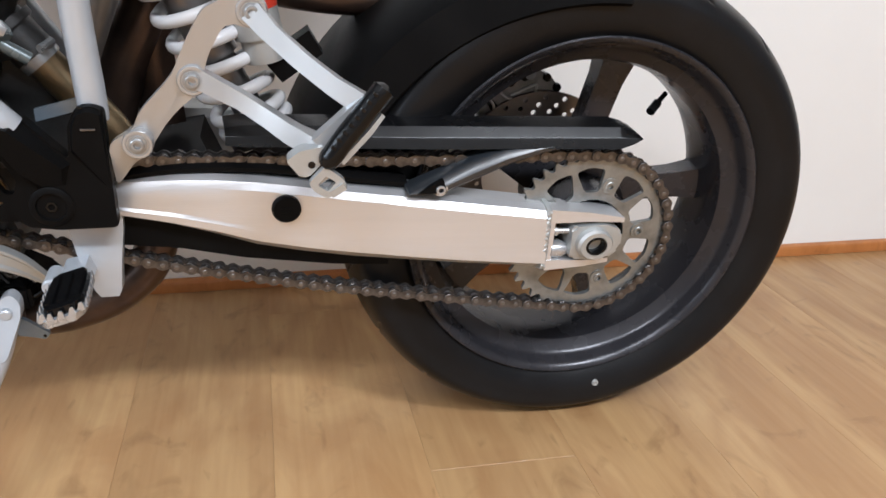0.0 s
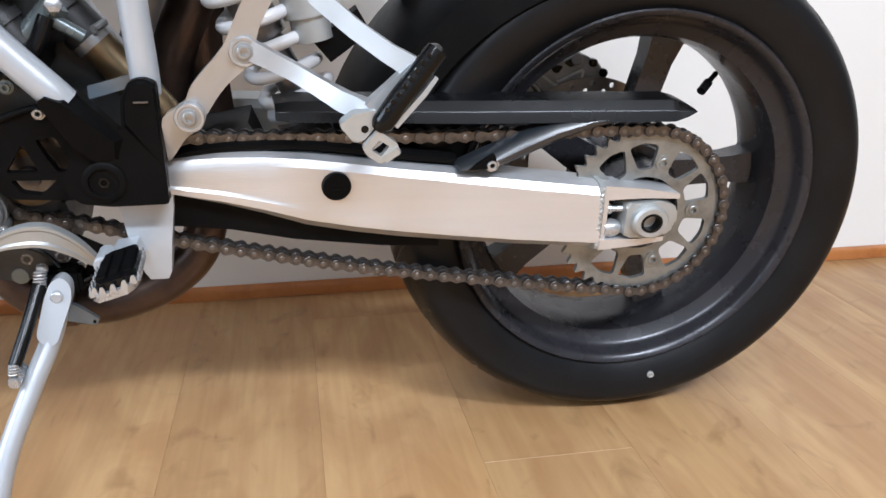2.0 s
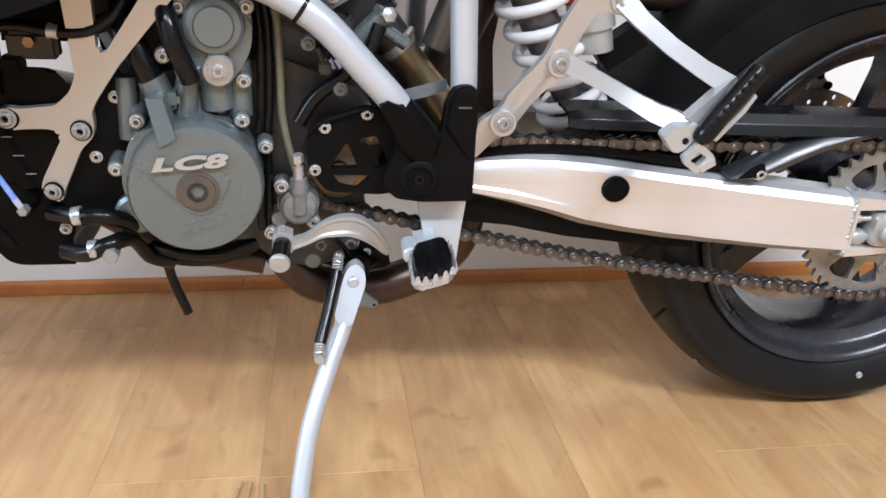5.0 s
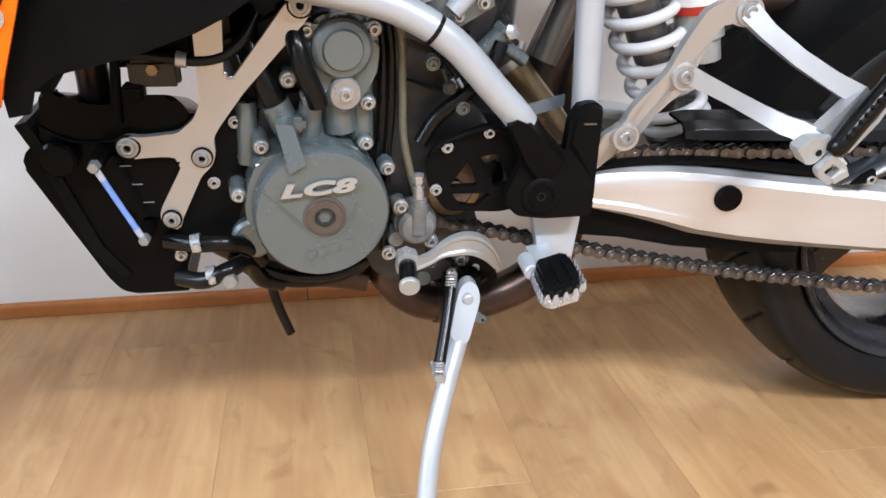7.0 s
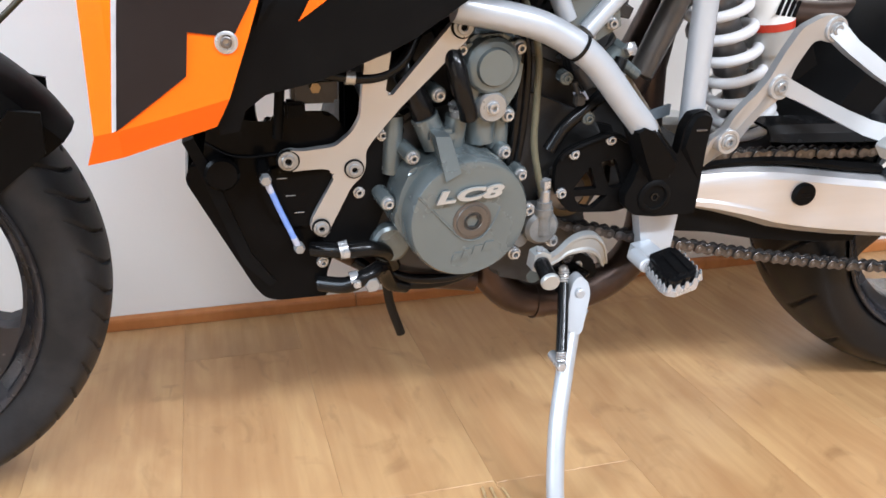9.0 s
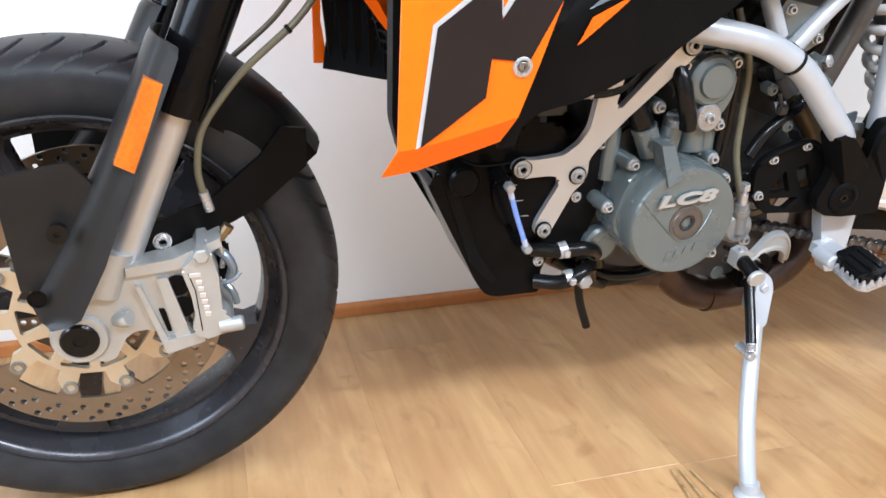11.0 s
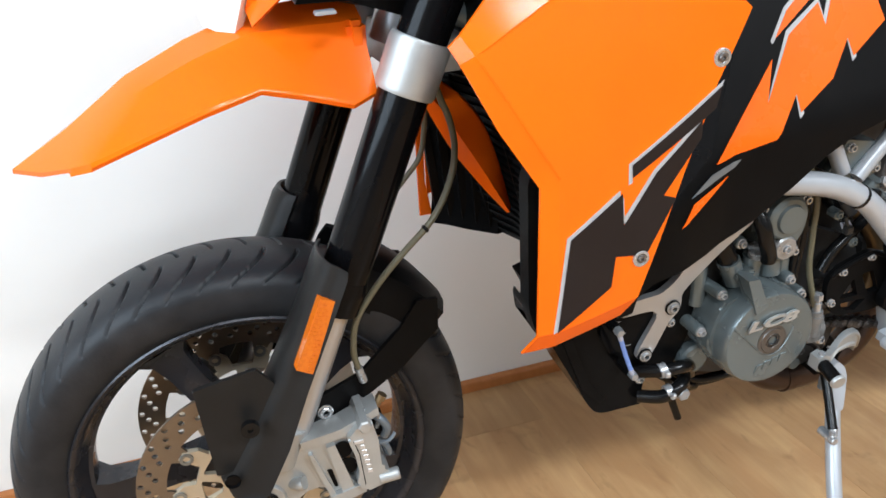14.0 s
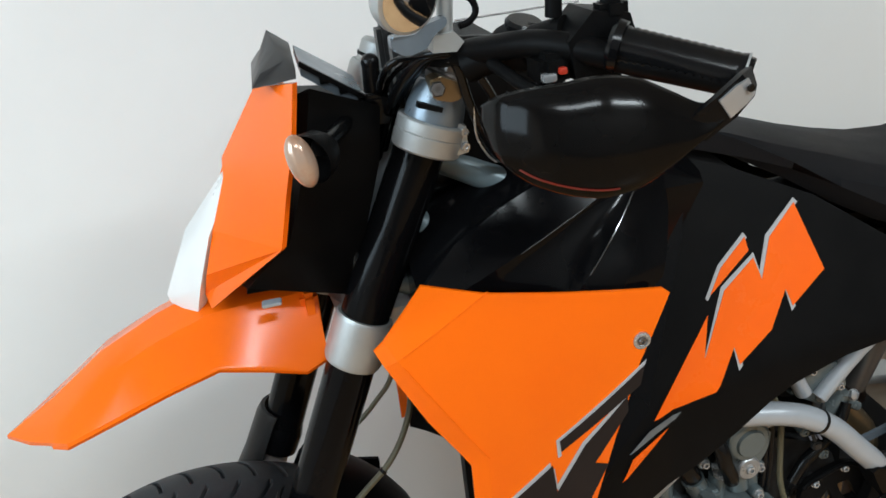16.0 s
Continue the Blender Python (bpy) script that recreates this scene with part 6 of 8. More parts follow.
stand = part("side_stand", merged(hose([(-0.669, -0.113, 0.258), (-0.6815, -0.138, 0.2128), (-0.699, -0.168, 0.175), (-0.7228, -0.212, 0.1186), (-0.735, -0.247, 0.065), (-0.7385, -0.266, 0.034)], 0.0112, 18),
     bevelled(loft([[(u, -0.104 - 0.016 * y - 0.50 * (0.275 - w), w) for u, w in rounded([(-0.6955, 0.2164), (-0.684, 0.258), (-0.678, 0.2715), (-0.667, 0.2775), (-0.657, 0.269), (-0.656, 0.255), (-0.6745, 0.208)], 0.010)] for y in (0, 1)]), 0.002)), M_SILVER, bike, "silver painted side stand, folded out")
part("stand_foot", moved(lathe([(0, -0.0), (0.020, -0.0), (0.020, -0.004), (0.0135, -0.009), (0.0115, -0.022), (0, -0.022)], 0, 0, 28), Matrix.Translation((-0.7385, -0.2685, 0.0265)) @ Matrix.Rotation(radians(-90 - 6), 4, "X")), M_SILVER, stand)
part("stand_bolt", lathe([(0, -0.110), (0.0066, -0.110), (0.0066, -0.1315), (0.005, -0.133), (0, -0.133)], -0.671, 0.258, 18), M_SILVER, stand)
SPRING = [(-0.690, -0.118, 0.268), (-0.7, -0.147, 0.235), (-0.711, -0.176, 0.203)]
part("stand_spring", hose(SPRING, 0.0072, 12), M_RUBBER, stand, "black sleeved return spring")
(ua, va, wa), (ub, vb, wb) = SPRING[0], SPRING[-1]
parts("spring_hook", (helix(ua + 0.002, va + 0.006, wa + 0.014, ua, va, wa - 0.002, 0.0058, 0.0014, 5), helix(ub, vb, wb + 0.002, ub - 0.001, vb - 0.004, wb - 0.010, 0.0052, 0.0014, 4), lathe([(0, vb + 0.022), (0.0068, vb + 0.022), (0.0068, vb - 0.008), (0.0055, vb - 0.010), (0, vb - 0.010)], ub - 0.001, wb - 0.016, 18), ball((ua + 0.003, va + 0.010, wa + 0.015), 0.0068)), M_STEEL, stand)
part("stand_stop", plate(rounded([(-0.674, 0.2375), (-0.660, 0.2300), (-0.6384, 0.2118), (-0.6434, 0.2043), (-0.674, 0.2124)], 0.002), -0.100, -0.094, 0.001), M_BLUESTEEL, sm)
# small black disc on the stop, drawn as the shade in a hole
part("stop_hole_shade", lathe([(0, -0.0995), (0.0018, -0.0995), (0.0018, -0.1008), (0, -0.1008)], -0.6445, 0.2095, 12), M_RUBBER, sm)
AS_DRAWN = False
NUDGE = Vector((0, 0, 0))

# ---- front end ----
FORK_A, FORK_B = Vector((-1.212, 0, 1.085)), Vector((-1.502, 0, 0.376))


def on_fork(w, v):
    s = (w - FORK_A.z) / (FORK_B.z - FORK_A.z)
    return FORK_A.lerp(FORK_B, s) + Vector((0, v, 0))


STEER = Matrix.Translation((FRONT[0], 0, FRONT[1])) @ Matrix.Rotation(radians(1.5), 4, "X") @ Matrix.Translation((-FRONT[0], 0, -FRONT[1]))
front_wheel = rim("front_wheel", *FRONT, 0.055, 187, 0.045, 0.0, "dark grey cast five-spoke front wheel")
tyre("tyre", *FRONT, 0.300, 0.124, 0.229, 0.054, front_groove, front_wheel, M_TYRE_SHEEN)
for side in (-1, 1):
    d = drilled_disc(*FRONT, side * 0.074, 0.1515, 0.1150, [(0.1462, 30, 0), (0.1375, 30, 0.33), (0.1290, 30, 0.66)], M_DISC, front_wheel, "drilled brown tinted brake disc")
    holes = []
    for k in range(10):
        a0, a1 = radians(36 * k + 20.5), radians(36 * k + 51.5)
        holes.append(rounded([(FRONT[0] + r * math.cos(a), FRONT[1] + r * math.sin(a)) for r, a in ((0.047, (a0 + a1) / 2 - 0.16), (0.047, (a0 + a1) / 2 + 0.16), (0.073, a1 - 0.025), (0.074, a0 + 0.025))], 0.006, 3))
    spokes_out = []
    for k in range(10):
        for f, r in ((0.00, 0.1085), (0.16, 0.1085), (0.19, 0.094), (0.22, 0.079), (0.78, 0.079), (0.81, 0.094)):
            a = radians(36 * (k - 0.08 + f))
            spokes_out.append((FRONT[0] + r * math.cos(a), FRONT[1] + r * math.sin(a)))
    part("disc_carrier", ring_plate(spokes_out, [circle(*FRONT, 0.036, 40), *holes], side * 0.074 - 0.0035, side * 0.074 + 0.0035), M_CARRIER, front_wheel, "champagne coloured disc carrier", 30)
    for k in range(10):
        a = radians(36 * k)
        lug = [(r * math.cos(a + b) + FRONT[0], r * math.sin(a + b) + FRONT[1]) for r, b in ((0.1165, -0.125), (0.1165, 0.125), (0.1085, 0.095), (0.1030, 0.085), (0.1030, -0.085), (0.1085, -0.095))]
        part("disc_lug", plate(lug, side * 0.074 - 0.002, side * 0.074 + 0.002, 0.0005), M_DISC, front_wheel)
        part("disc_button", lathe([(0, side * 0.074 - 0.001), (0.0042, side * 0.074 - 0.001), (0.0048, side * 0.074 - 0.0058), (0.0085, side * 0.074 - 0.0058), (0.0090, side * 0.074 + 0.006), (0, side * 0.074 + 0.006)], FRONT[0] + 0.1005 * math.cos(a), FRONT[1] + 0.0998 * math.sin(a), 20), M_SPROCKET, front_wheel)
front_wheel.matrix_local = STEER

fork = part("fork", sweep([on_fork(1.06, -0.108) + Vector((0.010, 0, 0)), on_fork(1.00, -0.108) + Vector((0.0065, 0, 0)), on_fork(0.93, -0.108) + Vector((0.003, 0, 0)), on_fork(0.86, -0.108), on_fork(0.565, -0.108)], 0.0290, 48), M_GLOSS, bike, "black upside-down front fork")
part("fork_leg", sweep([on_fork(1.092, 0.108), on_fork(0.565, 0.108)], 0.0290, 28), M_GLOSS, fork)
for side in (-1, 1):
    part("fork_slider", sweep([on_fork(0.57, side * 0.108), on_fork(0.36, side * 0.108)], 0.0205, 28), M_HANGER, fork, "bright slider tube")
    part("dust_seal", sweep([on_fork(0.595, side * 0.108), on_fork(0.582, side * 0.108), on_fork(0.580, side * 0.108), on_fork(0.556, side * 0.108)], [0.0295, 0.0315, 0.0315, 0.0300], 28), M_GLOSS, fork)
    part("lower_clamp_ring", sweep([on_fork(0.858, side * 0.108), on_fork(0.853, side * 0.108), on_fork(0.806, side * 0.108), on_fork(0.801, side * 0.108)], [0.0325, 0.0345, 0.0345, 0.0325], 36), M_ALU_CAST, fork, "silver lower clamp")
part("upper_clamp_ring", sweep([on_fork(1.094, 0.108), on_fork(1.089, 0.108), on_fork(1.047, 0.108), on_fork(1.042, 0.108)], [0.0330, 0.0355, 0.0355, 0.0330], 36), M_ALU_CAST, fork, "silver upper clamp")
part("cap_slot", sweep([on_fork(1.104, 0.108), on_fork(1.100, 0.108)], 0.0291, 32), M_PLASTIC, fork)
part("fork_cap", merged(sweep([on_fork(1.094, 0.108), on_fork(1.118, 0.108), on_fork(1.122, 0.108)], [0.0285, 0.0275, 0.024], 32), sweep([on_fork(1.12, 0.108), on_fork(1.132, 0.108)], 0.013, 6)), M_ALU_CAST, fork, "aluminium fork cap")
part("lower_clamp", bevelled(loft([[tuple(on_fork(w, v) + Vector((0.02 + du, 0, 0))) for w, du in ((0.812, -0.02), (0.848, -0.02), (0.848, 0.05), (0.812, 0.05))] for v in (-0.09, 0.0, 0.09)]), 0.005), M_ALU_CAST, fork)
part("upper_clamp", bevelled(loft([[tuple(on_fork(w, v) + Vector((0.02 + du, 0, 0))) for w, du in ((1.052, -0.02), (1.086, -0.02), (1.086, 0.05), (1.052, 0.05))] for v in (-0.09, 0.0, 0.09)]), 0.005), M_ENGINE_DARK, fork)
part("steering_stem", sweep([(-1.215, 0, 1.075), (-1.305, 0, 0.83)], 0.028, 24), M_SILVER, fork, "silver painted steering head")

# fork guards with amber reflector
def half_cover(side):
    """A half round boot in front of the slider, wider and rounded at its foot."""
    sec = []
    for u, w, r in ((-1.414, 0.622, 0.0175), (-1.417, 0.613, 0.0200), (-1.4426, 0.557, 0.0206), (-1.482, 0.478, 0.0242), (-1.517, 0.407, 0.0310), (-1.551, 0.350, 0.0345), (-1.561, 0.341, 0.0270), (-1.568, 0.335, 0.0120)):
        u, w = u + 0.005, w - 0.002
        front = 0.90 if side < 0 else 1.75
        ring = []
        for rr, ks in ((r, range(15)), (r - 0.003, range(14, -1, -1))):
            for k in ks:
                a = radians(-40 + 195 * k / 14)
                ring.append((u - front * rr * math.sin(a), side * (0.112 + (0.038 - r + rr) * (math.cos(a) if a > 0 else 1.0 - 0.40 * math.sin(a))), w + 0.42 * rr * math.sin(a)))
        sec.append(ring)
    return loft(sec)


AS_DRAWN = True
for side, nm in ((-1, "fork_guard"), (1, "fork_guard")):
    g_ob = part(nm, merged(half_cover(side), plate(rounded([(-1.587, 0.492), (-1.515, 0.503), (-1.490, 0.47), (-1.540, 0.370), (-1.582, 0.366)], 0.002), side * 0.134 - 0.003, side * 0.134 + 0.003, 0.001)), M_SATIN, bike, "matt black plastic fork guard")
    if side < 0:
        part("guard_screw", merged(lathe([(0.0, -0.153), (0.0062, -0.153), (0.0062, -0.1575), (0.0035, -0.1575), (0.003, -0.155), (0, -0.155)], -1.533, 0.437, 18), lathe([(0.0062, -0.158), (0.0105, -0.158), (0.0105, -0.150), (0.0062, -0.150)], -1.533, 0.437, 22)), M_RUBBER, g_ob)
        part("guard_hole", lathe([(0.0095, -0.1515), (0.0090, -0.148), (0, -0.147)], -1.565, 0.364, 22), M_GLOSS, g_ob)
        AS_DRAWN = False
        rf = part("reflector", bevelled(loft([[(-1.4555, v, 0.6035), (-1.4375, v, 0.596), (-1.4725, v, 0.510), (-1.4905, v, 0.5205)] for v in (-0.152, -0.165)]), 0.0012, 2), M_AMBER, g_ob, "amber side reflector")
        for k in range(9):
            f = 0.05 + 0.052 * k
            part("reflector_rib", bar_between([(-1.4548 - 0.0350 * f, -0.1656, 0.6010 - 0.083 * f, 0.0006, 0.0005), (-1.4470 - 0.0350 * f, -0.1656, 0.5978 - 0.0845 * f, 0.0006, 0.0005)]), M_AMBER, rf)
            f += 0.47
            part("reflector_rib", bar_between([(-1.4460 - 0.0350 * f, -0.1656, 0.5973 - 0.0845 * f, 0.0006, 0.0005), (-1.4392 - 0.0350 * f, -0.1656, 0.5945 - 0.0860 * f, 0.0006, 0.0005)]), M_AMBER, rf)

AS_DRAWN = False
# axle clamp casting and caliper
AXLE_PIECES = [
    plate(rounded([(-1.569, 0.317), (-1.555, 0.340), (-1.512, 0.378), (-1.478, 0.372), (-1.449, 0.3755), (-1.422, 0.384), (-1.412, 0.3925), (-1.385, 0.4015), (-1.378, 0.399), (-1.404, 0.378), (-1.424, 0.362), (-1.426, 0.300), (-1.409, 0.282), (-1.447, 0.272), (-1.458, 0.300), (-1.487, 0.298), (-1.506, 0.264), (-1.554, 0.268)], 0.007), -0.125, -0.100, 0.004, 2),
    lathe([(0, -0.10), (0.0305, -0.10), (0.0305, -0.126), (0.028, -0.130), (0.0205, -0.1305), (0.020, -0.125), (0, -0.125)], -1.537, 0.298, 40),
    bevelled(loft([[(u, v, w) for u, w in ((-1.4725, 0.3585), (-1.4675, 0.3580), (-1.4440, 0.2790), (-1.4520, 0.2780))] for v in (-0.120, -0.132)]), 0.002),
    bevelled(loft([[(u, v, w) for u, w in ((-1.4495, 0.3640), (-1.4390, 0.3655), (-1.4210, 0.2880), (-1.4370, 0.2840))] for v in (-0.120, -0.132)]), 0.002),
    bevelled(loft([[(u, v, w) for u, w in ((-1.4530, 0.2860), (-1.4060, 0.2955), (-1.4075, 0.2810), (-1.4490, 0.2700))] for v in (-0.105, -0.134)]), 0.003),
    bevelled(loft([[(u, v, w) for u, w in ((-1.4800, 0.3800), (-1.4300, 0.3860), (-1.3800, 0.4060), (-1.3790, 0.3960), (-1.4260, 0.3730), (-1.4800, 0.3690))] for v in (-0.098, -0.131)]), 0.004),
    sweep([on_fork(0.40, -0.108), on_fork(0.35, -0.108)], 0.0285, 26), hose([(-1.500, -0.115, 0.312), (-1.490, -0.130, 0.318), (-1.483, -0.134, 0.321)], 0.0085, 12)]
AS_DRAWN = True
parts("axle_clamp", AXLE_PIECES[:2], M_ALU_CAST, fork, "cast aluminium axle clamp")
parts("clamp_rib", AXLE_PIECES[2:6], M_ALU_CAST, fork)
parts("slider_socket", AXLE_PIECES[6:], M_ALU_CAST, fork)
part("axle_end", lathe([(0.0208, -0.125), (0.0203, -0.1325), (0.018, -0.1345), (0.007, -0.1335), (0.0065, -0.1315), (0, -0.1315)], -1.537, 0.298, 36), M_RUBBER, fork, "black axle end cap")
# uncut slot: its shade is a black strip laid on the casting
part("slot_shade", plate(rounded([(-1.4530, 0.3250), (-1.4465, 0.3240), (-1.4415, 0.2950), (-1.4462, 0.2945)], 0.002), -0.1262, -0.120, 0), M_PLASTIC, fork, "black strip standing in for the shade in a casting slot")
fc = part("front_caliper", merged(
    plate(rounded([(-1.4235, 0.3760), (-1.4090, 0.3905), (-1.3910, 0.3950), (-1.3855, 0.3660), (-1.3850, 0.3200), (-1.3750, 0.3100), (-1.3730, 0.2960), (-1.4085, 0.2870), (-1.4190, 0.3010), (-1.4140, 0.3200), (-1.4160, 0.3450)], 0.004), -0.141, -0.060, 0.003, 2),
    lathe([(0, -0.06), (0.0088, -0.06), (0.0088, -0.146), (0.0070, -0.148), (0, -0.148)], -1.4006, 0.3930, 6),
    turned([(0, 0), (0.0085, 0), (0.0085, 0.024), (0.007, 0.026), (0, 0.026)], (-1.389, -0.1375, 0.3010), (1, -0.1, 0.12), 18)), M_ALU_CAST, bike, "silver four-piston front brake caliper", 32)
# black discs give the shade of the gaps beside the pistons
part("gap_shade", merged(*[lathe([(0, -0.1262), (0.0125, -0.1262), (0.0125, -0.1285), (0, -0.1285)], u, w, 24) for u, w in ((-1.4300, 0.3520), (-1.4262, 0.3250))]), M_PLASTIC, fc, "black discs standing in for the shade beside the pistons")
part("caliper_seam", sweep([(-1.4165, -0.1412, 0.3720), (-1.4110, -0.1412, 0.3500), (-1.4085, -0.1412, 0.3000)], 0.0006, 6), M_PLASTIC, fc)
part("inlet_bar", box(-1.416, -1.404, -0.1425, -0.140, 0.3670, 0.3715, 0.0008), M_ALU, fc)
for k in range(6):
    part("caliper_print", moved(box(-0.0030, 0.0030, -0.0005, 0.0005, -0.0028, 0.0028, 0.0003, 1), Matrix.Translation((-1.4065 + 0.0012 * k, -0.1412, 0.3600 - 0.0080 * k)) @ Matrix.Rotation(radians(8), 4, "Y")), M_ALU, fc)
part("pad_pin", merged(hose([(-1.388, -0.110, 0.386), (-1.376, -0.118, 0.378), (-1.370, -0.120, 0.364), (-1.374, -0.118, 0.350)], 0.0055, 10), hose([(-1.386, -0.132, 0.352), (-1.372, -0.136, 0.356), (-1.362, -0.132, 0.363)], 0.0024, 8), hose([(-1.381, -0.110, 0.342), (-1.372, -0.115, 0.330), (-1.369, -0.112, 0.315)], 0.0042, 10)), M_BLUESTEEL, fc, "blue tinted pad spring and pins")
part("crossover_pipe", hose([(-1.397, -0.120, 0.398), (-1.384, -0.122, 0.395), (-1.379, -0.118, 0.380), (-1.381, -0.112, 0.362)], 0.0032, 10), M_STEEL, fc)
part("pad_edge", bevelled(box(-1.386, -1.372, -0.112, -0.080, 0.345, 0.380), 0.003), M_PLASTIC, fc)
part("bleed_nipple", turned([(0, 0), (0.005, 0), (0.005, 0.010), (0.0065, 0.010), (0.0065, 0.018), (0, 0.018)], (-1.380, -0.115, 0.398), (0.7, 0, 1), 10), M_BRASS, fc)
AS_DRAWN = False
part("far_caliper", plate(rounded([(-1.447, 0.372), (-1.400, 0.396), (-1.380, 0.388), (-1.368, 0.318), (-1.378, 0.300), (-1.432, 0.284)], 0.008), 0.06, 0.14, 0.004, 2), M_ALU_CAST, fork)

# black front mudguard with its stays
def front_hugger():
    sec = []
    for k in range(22):
        a = radians(33 + (63 - 33) * k / 21)
        wd = 0.052 + 0.020 * min(1, k / 4)
        ring = [(f * wd, 0.330 + d) for f, d in ((-1.0, -0.060), (-1.0, -0.030), (-0.85, -0.008), (-0.45, 0.002), (0, 0.005), (0.45, 0.002), (0.85, -0.008), (1.0, -0.030), (1.0, -0.060))]
        ring += [(f * 0.95, r - 0.004) for f, r in reversed(ring)]
        sec.append([(FRONT[0] + r * math.cos(a), v, FRONT[1] + r * math.sin(a)) for v, r in ring])
    return loft(sec)


hug = part("front_mudguard", moved(front_hugger(), STEER), M_PLASTIC, bike, "black plastic mudguard behind the front fork")
for side in (-1, 1):
    v = side * 0.080
    part("mudguard_stay", bevelled(loft([[(u, v * s - 0.003, b), (u, v * s - 0.003, t), (u, v * s + 0.003, t), (u, v * s + 0.003, b)] for u, b, t, s in ((-1.485, 0.382, 0.424, 1.28), (-1.45, 0.388, 0.432, 1.25), (-1.40, 0.404, 0.444, 1.15), (-1.34, 0.428, 0.488, 1.0), (-1.315, 0.448, 0.520, 0.96), (-1.285, 0.470, 0.515, 0.9))]), 0.0015), M_PLASTIC, hug)
part("stay_bolt", bolt_head(-1.451, -0.103, 0.406, 0.0085, 0.005, 1.2), M_STEEL, hug)

# brake hoses
AS_DRAWN = True
bh_ob = part("brake_hose", hose([(-1.262, -0.045, 0.80), (-1.2505, -0.045, 0.7573), (-1.2428, -0.045, 0.7369), (-1.2381, -0.05, 0.7096), (-1.2417, -0.06, 0.6868), (-1.2513, -0.07, 0.6648), (-1.2672, -0.08, 0.6404), (-1.2876, -0.09, 0.6203), (-1.3167, -0.095, 0.5971), (-1.3396, -0.098, 0.5777), (-1.3647, -0.098, 0.5494), (-1.388, -0.098, 0.515), (-1.396, -0.098, 0.475), (-1.393, -0.097, 0.446), (-1.390, -0.095, 0.428)], 0.0040, 12), M_OLIVE, bike, "olive braided brake hose")
part("hose_tie", sweep([(-1.2905, -0.091, 0.6178), (-1.2935, -0.0915, 0.6155)], 0.0052, 14), M_RUBBER, bh_ob)
part("hose_end", sweep([(-1.393, -0.097, 0.447), (-1.388, -0.094, 0.424)], 0.0055, 12), M_STEEL, bh_ob)
part("brake_hose", hose([(-1.235, 0.06, 0.76), (-1.2404, 0.06, 0.7217), (-1.2433, 0.06, 0.7028), (-1.2458, 0.06, 0.6814), (-1.2501, 0.06, 0.6592), (-1.2589, 0.06, 0.6409), (-1.2763, 0.062, 0.6205), (-1.293, 0.065, 0.6006), (-1.3121, 0.068, 0.5824), (-1.36, 0.08, 0.54)], 0.0036, 12), M_OLIVE, bike)

# radiator with fins, in front of a dark core
AS_DRAWN = True
RAD = ((0.145, -1.188, -1.252), (0.0, -1.133, -1.205), (-0.165, -1.118, -1.188))


def rad_at(v, w):
    """The radiator's front face: u at a place across and up."""
    (va, la, ta), (vb, lb, tb) = (RAD[0], RAD[1]) if v > 0 else (RAD[1], RAD[2])
    f, g = (v - vb) / (va - vb), (w - 0.52) / 0.30
    return (lb + (la - lb) * f) * (1 - g) + (tb + (ta - tb) * f) * g


rad = part("radiator", loft([[(rad_at(v, w) + d, v, w) for d, w in ((0.0, 0.525), (0.0, 0.82), (0.045, 0.82), (0.045, 0.525))] for v in (0.145, 0.0, -0.165)]), M_PLASTIC, bike, "black radiator with cooling fins")
for k in range(22):
    w = 0.535 + 0.0125 * k
    part("fin", loft([[(rad_at(v, w) + d, v, w + h) for d, h in ((-0.0045, -0.0018), (-0.0045, 0.0014), (0.002, 0.0022), (0.002, -0.0022))] for v in (0.13, 0.07, 0.0, -0.08, -0.155)]), M_PLASTIC, rad)
for v in (0.05, -0.045):
    part("fin_strut", loft([[(rad_at(v + s, w) - 0.005, v + s, w) for w in (0.53, 0.815)] + [(rad_at(v + s, w), v + s, w) for w in (0.815, 0.53)] for s in (-0.002, 0.002)]), M_PLASTIC, rad)
lou = part("radiator_louvre", merged(*[plate(rounded([(-1.2345 + 0.0165 * k, 0.655 + 0.012 * k), (-1.2260 + 0.0165 * k, 0.672 + 0.012 * k), (-1.2095 + 0.0150 * k, 0.530 - 0.002 * k), (-1.2235 + 0.0150 * k, 0.540 - 0.002 * k)], 0.002), 0.108 - 0.016 * k, 0.116 - 0.016 * k, 0.0015) for k in range(5)]), M_PLASTIC, rad, "black slotted side louvre")
part("louvre_wall", loft([[(u - 0.006, v - 0.004, 0.524), (u, v, 0.560), (u, v, 0.69), (u + 0.006, v + 0.003, 0.69), (u + 0.006, v + 0.003, 0.522)] for u, v in ((-1.226, 0.117), (-1.205, 0.098), (-1.183, 0.072), (-1.150, 0.040))]), M_PLASTIC, lou)
# black plate added behind the louvres to block a bright gap
part("gap_blocker", plate(rounded([(-1.232, 0.66), (-1.222, 0.545), (-1.205, 0.532), (-1.150, 0.530), (-1.150, 0.72), (-1.205, 0.72)], 0.006), 0.118, 0.124, 0.002), M_PLASTIC, lou)
part("radiator_duct", plate(rounded([(-1.190, 0.74), (-1.205, 0.70), (-1.206, 0.545), (-1.196, 0.507), (-1.15, 0.52), (-1.10, 0.60), (-1.10, 0.80), (-1.17, 0.84)], 0.008), -0.200, -0.175, 0.003), M_PLASTIC, rad, "black radiator duct side")
